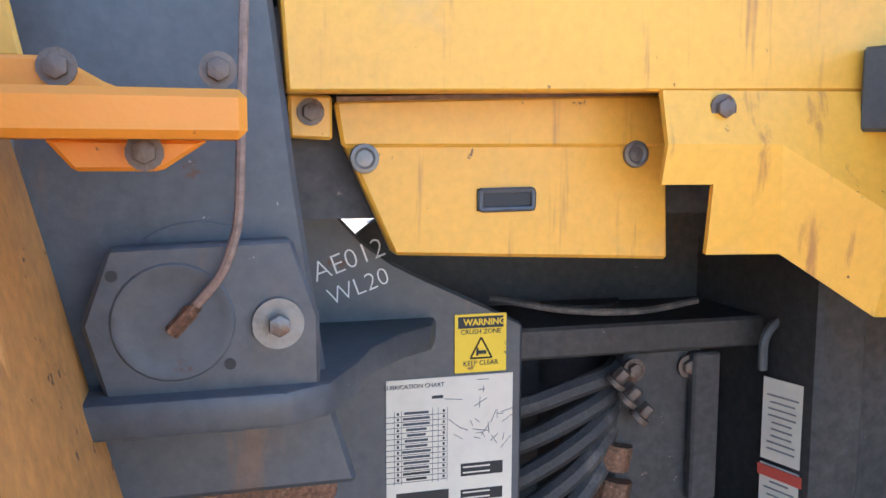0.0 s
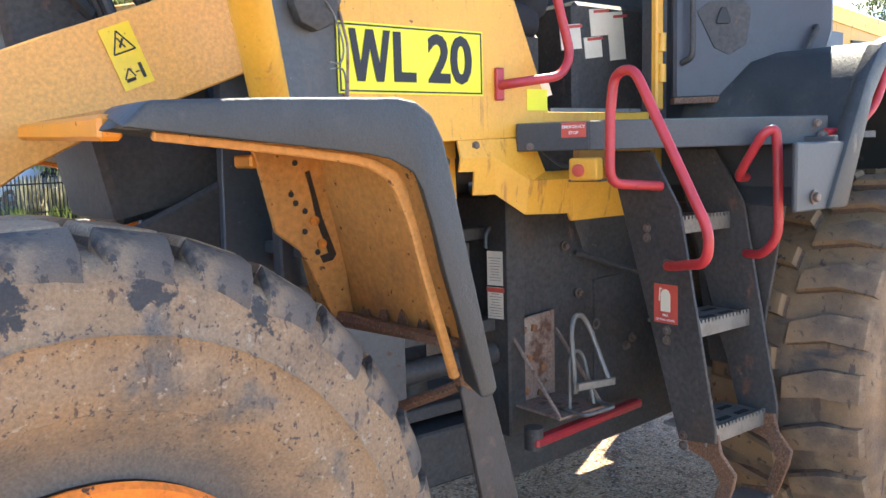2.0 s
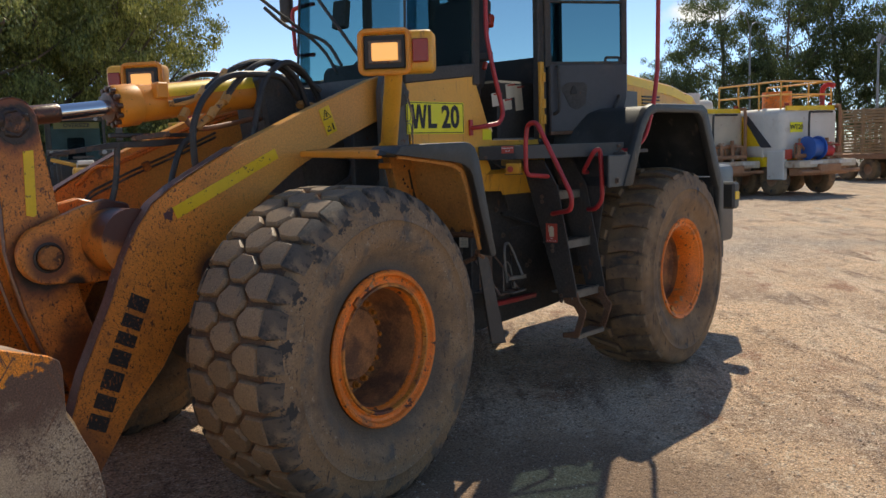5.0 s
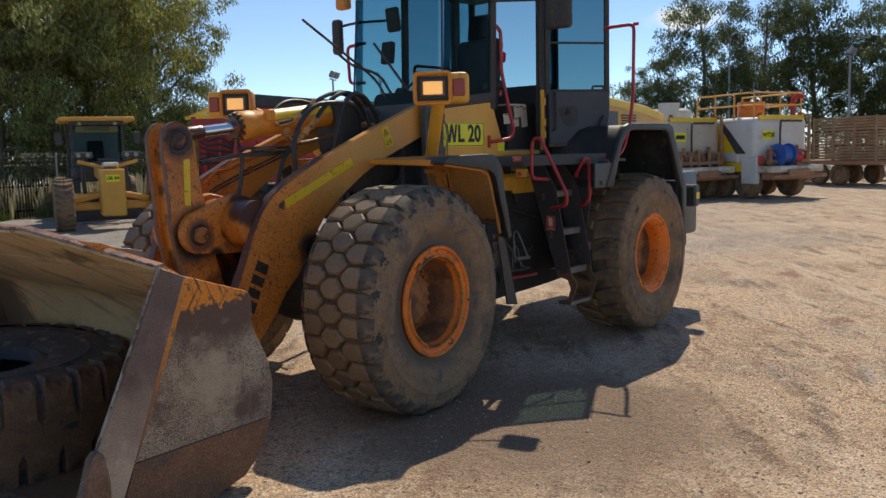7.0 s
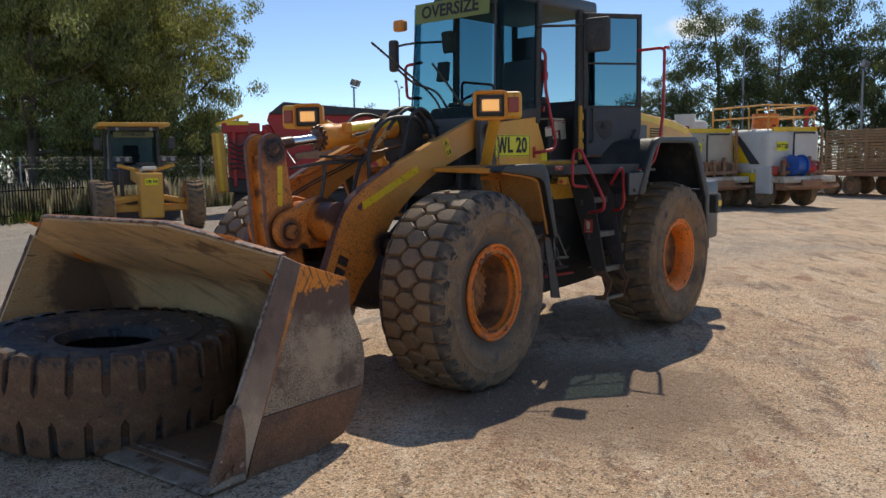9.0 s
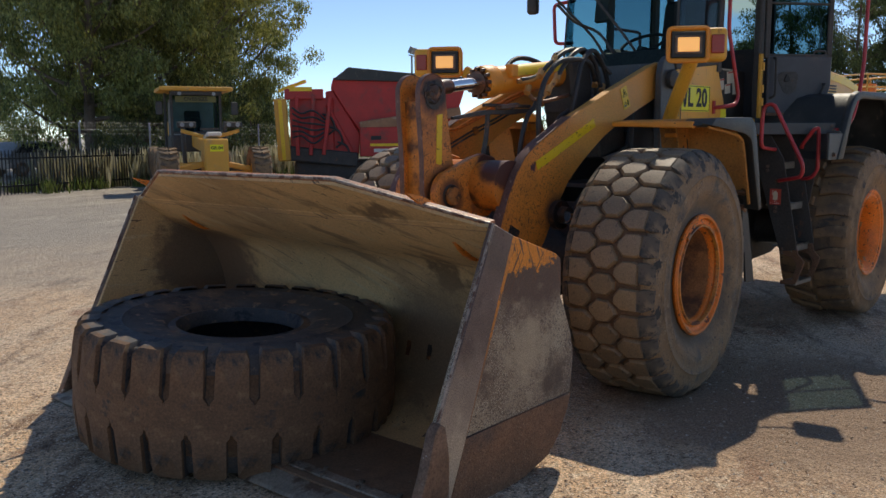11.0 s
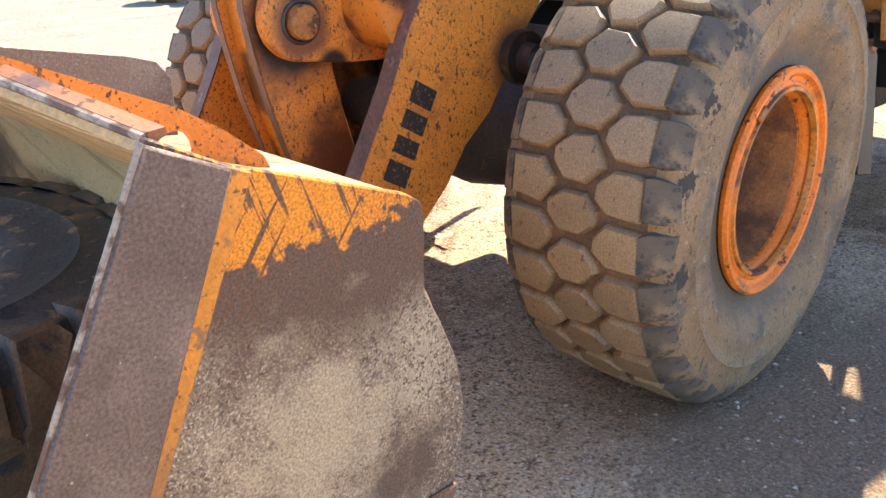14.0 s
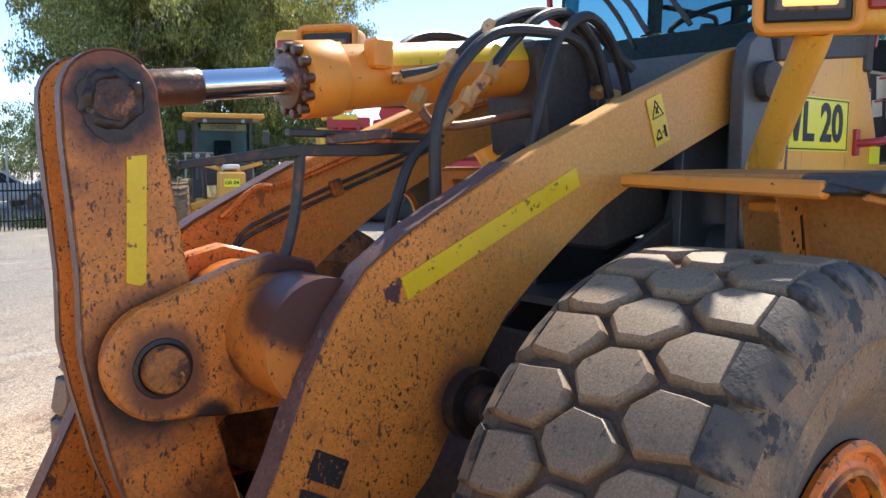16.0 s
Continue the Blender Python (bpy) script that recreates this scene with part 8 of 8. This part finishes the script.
    part("panel_tape", box((4.0, -0.125, 1.34), (1.6, 0.02, 0.09)), TAPE, dp)
    part("brand_bar", box((3.75, -0.125, 1.15), (0.85, 0.02, 0.12)), WHITEP, dp)
    part("belt_arm", box((0.6, 0.6, 3.35), (1.0, 0.3, 0.1), (0, -20, 0)), TAPE, g)


screener()


def water_truck(at, rz, tank, sign, label, tall):
    g = thing("water_truck", label, "truck", at, "water trucks")
    g.rotation_euler = (0, 0, rz)
    part("chassis", box((2.6, 0, 0.85), (6.6, 0.9, 0.25), (0, 0, 0), 0.03), RUSTY, g)
    tk = part("tank", box((2.3, 0, 1.92), (4.4, 2.35, 1.55), (0, 0, 0), 0.22, seg=4), tank, g)
    for x in (0.9, 2.3, 3.7):
        part("tank_rib", box((x, 0, 1.92), (0.06, 2.38, 1.58), (0, 0, 0), 0.2, seg=3), tank, tk)
    part("tail_beam", box((-0.3, 0, 0.98), (0.6, 2.35, 0.22), (0, 0, 0), 0.03), CREAMP, g)
    part("under_beam", box((-0.2, 0, 0.75), (0.4, 2.0, 0.25), (0, 0, 0), 0.03), RUSTY, g)
    part("spray_bar", rod((-0.62, -1.25, 0.74), (-0.62, 1.15, 0.74), 0.06, seg=10), RUSTY, g)
    for y in (-0.7, 0.5):
        part("plate", box((-0.605, y, 1.02), (0.012, 0.5, 0.1)), WHITEP, g)
    part("manifold", rod((-0.25, -0.9, 1.22), (-0.25, 0.95, 1.22), 0.07, seg=10), RUSTY, g)
    part("manifold", rod((-0.14, -0.85, 1.55), (-0.14, 0.5, 1.55), 0.045, seg=8), RUSTY, g)
    for k, y in enumerate((-0.75, -0.35, 0.1, 0.45, 0.85)):
        part("valve_body", rod((-0.25, y, 1.1), (-0.25, y, 1.48 + 0.07 * (k % 3)), 0.055, seg=8), RUSTY, g)
        part("hand_wheel", rod((-0.25, y, 1.50 + 0.07 * (k % 3)), (-0.25, y, 1.53 + 0.07 * (k % 3)), 0.1, seg=12), REDP if tall else RUSTY, g)
    part("filler_pipe", tube([(-0.08, -1.02, 1.05), (-0.08, -1.02, 2.6), (0.05, -1.02, 2.72), (0.3, -1.02, 2.72)], 0.055, 8, 3), RUSTY, g)
    part("filler_pipe", tube([(-0.07, 0.25, 1.3), (-0.07, 0.25, 2.45), (-0.07, 0.1, 2.55), (-0.07, -0.7, 2.55)], 0.035, 8, 3), HOSE, g)
    part("mud_guard_box", box((0.35, 1.12, 0.95), (0.7, 0.16, 0.9), (0, 0, 0), 0.03), WHITEP if tall else RUSTY, g)
    for s in (-1, 1):
        for x in (0.6, 1.75, 5.6):
            small_wheel(g, x, s * 0.95, 0.52, 0.34, RUSTY)
        part("tail_lamp", box((-0.02, s * 1.02, 1.28), (0.06, 0.26, 0.3), (0, 0, 0), 0.01), REDLABEL, g)
        part("side_skirt", box((2.5, s * 1.16, 1.05), (4.0, 0.05, 0.3)), TAPE if tall else RUSTY, g)
        part("pipe_stand", rod((-0.02, s * 0.55, 1.0), (-0.02, s * 0.55, 1.75), 0.06, seg=8), RUSTY, g)
        part("valve", rod((-0.12, s * 0.55, 1.5), (0.02, s * 0.55, 1.5), 0.1, seg=10), RUSTY, g)
        part("light_beacon", rod((0.2, s * 0.9, 2.7), (0.2, s * 0.9, 2.84), 0.07, seg=10), LENS, g)
    for k in range(5):
        part("pipework", tube([(-0.1, -0.9 + k * 0.35, 1.2), (-0.2, -0.8 + k * 0.35, 1.45), (-0.12, -0.6 + k * 0.36, 1.6), (-0.08, -0.5 + k * 0.33, 1.3)], 0.035, 6, 3), RUSTY, g)
    part("cab", box((5.7, 0, 1.75), (1.7, 2.35, 1.9), (0, 0, 0), 0.12, seg=2), WHITEP, g)
    part("tank_top_tape", box((0.13, 0, 2.68), (0.06, 2.0, 0.14)), TAPE, g)
    panel((0.08, 0.62, 2.1), (0, -1, 0), (0, 0, 1), 0.5, 0.3, SIGN, g, "fleet_sign", 0.01)
    if sign:
        letters(sign, 0.2, facing((0.065, 0.62, 2.1), (0, -1, 0), (0, 0, 1)), INK, g, "sign_lettering", bold=0.004)
    else:
        part("sign_bar", box((0.065, 0.62, 2.1), (0.01, 0.36, 0.13)), INK, g)
    if tall:
        part("tank_stripe", slab([(0.9, 1.55), (2.4, 1.55), (2.9, 2.5), (1.7, 2.5)], 1.185, 1.195, "y"), TAPE, g)
        part("tank_stripe", slab([(0.5, 1.5), (0.95, 1.5), (1.75, 2.5), (1.5, 2.5)], 1.185, 1.196, "y"), GREY, g)
        reel = part("hose_reel", rod((-0.3, 0.15, 1.45), (-0.3, 0.55, 1.45), 0.28, seg=20), BLUE, g, "blue hose reel")
        for y in (0.13, 0.57):
            part("reel_flange", rod((-0.3, y - 0.02, 1.45), (-0.3, y + 0.02, 1.45), 0.36, seg=20), BLUE, reel)
        part("red_pump", rod((-0.3, -0.4, 1.35), (-0.3, -0.1, 1.35), 0.17, seg=14), REDP, g)
        part("monitor", tube([(0.5, -0.9, 2.7), (0.5, -0.9, 3.25), (0.3, -0.9, 3.4), (0.1, -0.95, 3.35)], 0.08, 8, 4), REDP, g)
        part("top_hatch", rod((1.4, 0.1, 2.65), (1.4, 0.1, 3.25), 0.45, seg=18), RIM, g, "orange hatch drum")
        for y in (-1.05, 1.05):
            for x in (0.3, 1.2, 2.1, 3.0):
                part("rail_post", rod((x, y, 2.65), (x, y, 3.5), 0.028, seg=6), MYELLOW, g)
            for z in (3.1, 3.5):
                part("rail", rod((0.3, y, z), (3.0, y, z), 0.028, seg=6), MYELLOW, g)
        for z in (3.1, 3.5):
            part("rail", rod((0.3, -1.05, z), (0.3, 1.05, z), 0.028, seg=6), MYELLOW, g)
    else:
        part("white_drum", rod((0.5, 0.75, 2.65), (0.5, 0.75, 3.25), 0.3, 0.36, 18), WHITEP, g, "white plastic drum")
        part("top_tank", box((2.2, 0, 2.85), (2.6, 1.4, 0.5), (0, 0, 0), 0.2, seg=3), WHITEP, g)
    return g


water_truck((24.37, 4.84, 0), radians(66), WHITEP, "WT20", "white water truck with yellow rails and a blue hose reel", True)
water_truck((22.77, 7.19, 0), radians(66), CREAMP, "", "cream water truck with rusty rear pipework", False)


def crate_trailer():
    g = thing("flat_trailer", "rusty flat trailer loaded with stacked timber crates", "trailer", (33.9, 4.8, 0))
    g.rotation_euler = (0, 0, radians(62))
    part("deck", box((2, 0, 0.95), (7, 2.4, 0.18), (0, 0, 0), 0.02), RUSTY, g)
    for s in (-1, 1):
        for x in (0.5, 1.6, 4.6):
            small_wheel(g, x, s * 0.95, 0.45, 0.3, RUSTY)
    h = thing("flat_trailer", "low empty rusty flat trailer", "trailer", (36.5, 0.6, 0))
    h.rotation_euler = (0, 0, radians(62))
    part("deck", box((2, 0, 0.95), (8, 2.4, 0.2), (0, 0, 0), 0.02), RUSTY, h)
    for s in (-1, 1):
        for x in (0.2, 1.3):
            small_wheel(h, x, s * 0.95, 0.45, 0.3, RUSTY)
    src = None
    for k in range(9):
        x, z = (0.0, 1.1, 2.2)[k % 3], 1.05 + (k // 3) * 0.60
        base = Matrix.Translation((33.9, 4.8, 0)) @ Matrix.Rotation(radians(62), 4, "Z")
        m = base @ Matrix.Translation((x - 0.9, 0, z))
        if src is None:
            src = thing("timber_crate", "weathered slatted timber crate stacked on a trailer", "crate", group="stacked crates")
            for j in range(5):
                for y in (-1.1, 1.1):
                    part("slat", box((0, y, 0.07 + j * 0.115), (1.02, 0.03, 0.07)), CRATE, src)
                for xx in (-0.5, 0.5):
                    part("slat", box((xx, 0, 0.07 + j * 0.115), (0.03, 2.2, 0.07)), CRATE, src)
            for xx in (-0.5, 0.5):
                for y in (-1.1, -0.4, 0.4, 1.1):
                    part("upright", box((xx * 1.04, y, 0.30), (0.05, 0.09, 0.6)), CRATE, src)
            src.matrix_basis = m
        else:
            copy_thing(src, m)


crate_trailer()


def parked_car(at, rz, mat, label):
    g = thing("parked_car", label, "car", at, "cars beyond the fence")
    g.rotation_euler = (0, 0, rz)
    part("body", slab([(-2.1, 0.35), (-2.15, 0.8), (-1.9, 0.95), (1.0, 1.0), (2.0, 0.85), (2.15, 0.55), (2.1, 0.35)], -0.85, 0.85, "y", 0.08, seg=2), mat, g)
    part("roof", slab([(-1.8, 0.95), (-1.3, 1.45), (0.3, 1.47), (1.05, 0.98)], -0.75, 0.75, "y", 0.06, seg=2), mat, g)
    for s in (-1, 1):
        part("window", slab([(-1.55, 1.0), (-1.2, 1.38), (0.22, 1.4), (0.8, 1.02)], s * 0.752, s * 0.757, "y"), INK, g)
        for x in (-1.35, 1.35):
            small_wheel(g, x, s * 0.78, 0.32, 0.2, GALV)


parked_car((5.0, 33.5, 0), radians(10), WHITEP, "white parked car seen through the fence")
parked_car((9.0, 35.0, 0), radians(15), GALV, "silver parked car seen through the fence")
parked_car((-1.8, 37.0, 0), radians(10), BLUE, "dark blue parked car seen through the fence")


# ---- signs and labels on the loader ----
YP = -0.5600
sg = panel((1.295, YP, 1.97), (1, 0, 0), (0, 0, 1), 0.565, 0.212, SIGN, loader, "fleet_sign", 0.003, "fluorescent yellow fleet number sign")
for p0, p1 in (((1.02, 1.872), (1.57, 1.872)), ((1.57, 1.872), (1.57, 2.068)), ((1.57, 2.068), (1.02, 2.068)), ((1.02, 2.068), (1.02, 1.872))):
    cx, cz = (p0[0] + p1[0]) / 2, (p0[1] + p1[1]) / 2
    part("sign_border", box((cx, YP - 0.002, cz), (abs(p1[0] - p0[0]) + 0.005, 0.002, abs(p1[1] - p0[1]) + 0.005)), INK, sg)
wide_w = [(0, 1), (0.16, 1), (0.27, 0.34), (0.41, 1), (0.59, 1), (0.73, 0.34), (0.84, 1), (1, 1), (0.82, 0), (0.64, 0), (0.5, 0.64), (0.36, 0), (0.18, 0)]
part("sign_lettering", slab([(1.052 + 0.150 * u, 1.9005 + 0.156 * v) for u, v in wide_w], YP - 0.0045, YP - 0.0025, "y"), INK, sg)
tx = letters("L 20", 0.2, Matrix(), INK, sg, "sign_lettering", 0.001, 0.006)
us, vs = [v.co.x for v in tx.data.vertices], [v.co.y for v in tx.data.vertices]
tx.matrix_basis = facing((1.214, YP - 0.003, 1.8995), (1, 0, 0), (0, 0, 1)) @ Matrix.Diagonal((0.315 / (max(us) - min(us)), 0.158 / (max(vs) - min(vs)), 1, 1)) @ Matrix.Translation((-min(us), -min(vs), 0))
panel((1.83, YP, 1.855), (1, 0, 0), (0, 0, 1), 0.10, 0.075, SIGN, loader, "yellow_patch", 0.002)
part("sign_wire", tube([(0.95, -0.61, 2.12), (0.985, -0.60, 2.08), (1.005, -0.61, 2.0), (1.0, -0.6, 1.95), (0.97, -0.59, 1.95)], 0.003, 6, 4), STEEL, loader)
part("sign_wire", tube([(0.97, -0.59, 1.93), (1.005, -0.6, 1.93), (1.015, -0.6, 1.88), (1.01, -0.59, 1.82)], 0.003, 6, 4), STEEL, loader)
for x, z in ((1.13, 1.845), (1.2, 1.843), (1.4, 1.842), (1.52, 1.84), (1.36, 1.85)):
    part("sign_rivet", rod((x, -0.558, z), (x, -0.5545, z), 0.0035, seg=8), EDGE, loader)

# warning decal on the near arm
u, v = Vector((0.93, 0, 0.37)), Vector((-0.37, 0, 0.93))
wd = panel((0.425, -0.4745, 1.955), u, v, 0.085, 0.165, TAPE, loader, "warning_decal", 0.002, "yellow crush warning decal")
tri = [(-0.03, 0.012), (0.03, 0.012), (0.0, 0.068)]
c0 = Vector((0.425, -0.476, 1.955))
for a, b in zip(tri, tri[1:] + tri[:1]):
    part("decal_line", rod(c0 + u * a[0] + v * a[1], c0 + u * b[0] + v * b[1], 0.0022, seg=4), INK, wd)
for a, b, r in (((-0.008, 0.025), (0.008, 0.045), 0.003), ((0.006, 0.022), (-0.006, 0.05), 0.0025), ((-0.03, -0.055), (-0.01, -0.03), 0.0022), ((-0.01, -0.03), (0.0, -0.055), 0.0022), ((-0.028, -0.06), (-0.004, -0.06), 0.005), ((0.022, -0.065), (0.022, -0.025), 0.005), ((0.004, -0.045), (0.014, -0.045), 0.002)):
    part("decal_mark", rod(c0 + u * a[0] + v * a[1], c0 + u * b[0] + v * b[1], r, seg=5), INK, wd)

# crush zone decal and lubrication chart on the front frame
FY = -0.3115
cz = panel((1.335, FY, 1.385), (1, 0, 0), (0, 0, 1), 0.075, 0.082, TAPE, loader, "crush_decal", 0.002, "yellow crush zone warning decal")
part("decal_head", box((1.335, FY - 0.0015, 1.4145), (0.066, 0.001, 0.016)), INK, cz)
letters("WARNING", 0.0125, facing((1.34, FY - 0.0025, 1.4145), (1, 0, 0), (0, 0, 1)), TAPE, cz, "decal_text", 0.0003, 0.0003)
letters("CRUSH ZONE", 0.0095, facing((1.335, FY - 0.0018, 1.401), (1, 0, 0), (0, 0, 1)), INK, cz, "decal_text", 0.0003)
letters("KEEP CLEAR", 0.0095, facing((1.335, FY - 0.0018, 1.357), (1, 0, 0), (0, 0, 1)), INK, cz, "decal_text", 0.0003)
tri = [(1.320, 1.364), (1.351, 1.364), (1.3355, 1.393)]
for a, b in zip(tri, tri[1:] + tri[:1]):
    part("decal_line", rod((a[0], FY - 0.0018, a[1]), (b[0], FY - 0.0018, b[1]), 0.0012, seg=4), INK, cz)
part("decal_mark", box((1.337, FY - 0.0018, 1.372), (0.012, 0.001, 0.005)), INK, cz)
part("decal_mark", box((1.330, FY - 0.0018, 1.373), (0.003, 0.001, 0.011)), INK, cz)
ch = panel((1.292, FY, 1.2375), (1, 0, 0), (0, 0, 1), 0.182, 0.205, PAPER, loader, "lubrication_chart", 0.002, "stained white lubrication chart decal")
letters("LUBRICATION CHART", 0.0085, facing((1.24, FY - 0.0018, 1.33), (1, 0, 0), (0, 0, 1)), INK, ch, "chart_text", 0.0002)
rgl = random.Random(12)
for k in range(13):
    z = 1.293 - k * 0.0078
    part("chart_line", box((1.243, FY - 0.0014, z), (0.044 * rgl.uniform(0.6, 1.0), 0.0008, 0.0032)), INK if k > 10 else GREY, ch)
    part("chart_number", box((1.217, FY - 0.0014, z), (0.003, 0.0008, 0.0035)), INK, ch)
    part("chart_rule", box((1.243, FY - 0.0014, z - 0.0040), (0.085, 0.0008, 0.0006)), GREY, ch)
    part("chart_number", box((1.282, FY - 0.0014, z), (0.003, 0.0008, 0.0035)), INK, ch)
for x in (1.212, 1.222, 1.266, 1.274, 1.287):
    part("chart_rule", box((x, FY - 0.0014, 1.245), (0.0005, 0.0008, 0.105)), GREY, ch)
for z, h in ((1.205, 0.018), (1.168, 0.016)):
    part("chart_block", box((1.338, FY - 0.0014, z), (0.062, 0.0008, h)), INK, ch)
    for k in range(2):
        part("chart_line", box((1.33, FY - 0.0020, z + 0.004 - k * 0.008), (0.04, 0.0006, 0.002)), PAPER, ch)
part("chart_block", box((1.252, FY - 0.0014, 1.172), (0.075, 0.0008, 0.016)), INK, ch)
part("chart_block", box((1.273, FY - 0.0014, 1.313), (0.016, 0.0008, 0.004)), INK, ch)
for k in range(26):
    a = Vector((rgl.uniform(1.306, 1.372), FY - 0.0014, rgl.uniform(1.232, 1.335)))
    d2 = rgl.uniform(0, 3.14)
    ln2 = rgl.uniform(0.008, 0.026)
    part("chart_drawing", rod(a, a + Vector((math.cos(d2) * ln2, 0, math.sin(d2) * ln2)), 0.0004, seg=4), GREY, ch)
# chalked fleet marks
for txt, x, z, s in (("AE012", 1.152, 1.506, 0.038), ("WL20", 1.165, 1.470, 0.034)):
    letters(txt, s, facing((x, FY + 0.0, z), (0.94, 0, 0.34), (-0.16, 0, 0.98)), WHITE, loader, "chalk_mark", 0.0004, -0.0006)
# platform and ladder labels
bd = (Vector((1.815, -0.82, 0)) - Vector((1.715, -0.57, 0))).normalized()
bn = Vector((bd.y, -bd.x, 0))
if bn.x > 0:
    bn = -bn
lp0 = Vector((1.715, -0.57, 1.742)) + bd * 0.215
es = panel(lp0 + bn * 0.002, bd, (0, 0, 1), 0.088, 0.05, REDLABEL, loader, "emergency_label", 0.002, "faded red emergency stop label")
letters("EMERGENCY", 0.0145, facing(lp0 + bn * 0.004 + Vector((0, 0, 0.010)), bd, (0, 0, 1)), WHITE, es, "label_text", 0.0003, 0.0002)
letters("STOP", 0.0145, facing(lp0 + bn * 0.004 - Vector((0, 0, 0.010)), bd, (0, 0, 1)), WHITE, es, "label_text", 0.0003, 0.0002)
fx = panel((2.0335, -0.965, 1.142), (0, -1, 0), (0, 0, 1), 0.098, 0.135, REDLABEL, loader, "extinguisher_label", 0.002, "red fire extinguisher label")
part("bottle_mark", slab([(-0.985, 1.115), (-0.945, 1.115), (-0.945, 1.175), (-0.952, 1.188), (-0.965, 1.193), (-0.978, 1.188), (-0.985, 1.175)], 2.0310, 2.0322, "x"), CREAM, fx)
part("bottle_mark", slab([(-0.955, 1.192), (-0.94, 1.197), (-0.937, 1.15), (-0.941, 1.15), (-0.944, 1.19)], 2.0308, 2.0320, "x"), CREAM, fx)
letters("FIRE", 0.013, facing((2.0315, -0.965, 1.102), (0, -1, 0), (0, 0, 1)), WHITE, fx, "label_text", 0.0003)
letters("EXTINGUISHER", 0.0115, facing((2.0315, -0.965, 1.086), (0, -1, 0), (0, 0, 1)), WHITE, fx, "label_text", 0.0003)
FADEDINK = plain("faded_print", (0.26, 0.24, 0.22), 0.6)
# notices beside the joint
for z0, h, head in ((1.222, 0.135, False), (1.085, 0.125, True)):
    nd2 = panel((1.848, -0.30, z0), (0.25, -0.97, 0), (0, 0, 1), 0.085, h, PAPER, loader, "brake_notice", 0.002, "weathered paper safety notice")
    for k in range(9):
        part("notice_line", box((1.846 - 0.004, -0.30, z0 + h / 2 - 0.026 - k * 0.011), (0.0015, 0.06 * rgl.uniform(0.5, 1.0), 0.0022), (0, 0, 14.5)), FADEDINK, nd2)
    if head:
        part("notice_head", box((1.846 - 0.004, -0.30, z0 + h / 2 - 0.010), (0.0015, 0.083, 0.018), (0, 0, 14.5)), REDLABEL, nd2)
# small tag by the door
panel((1.93, -0.50, 1.90), (0.8, -0.3, 0.3), (-0.2, 0, 1), 0.04, 0.06, PAPER, loader, "door_tag", 0.002)
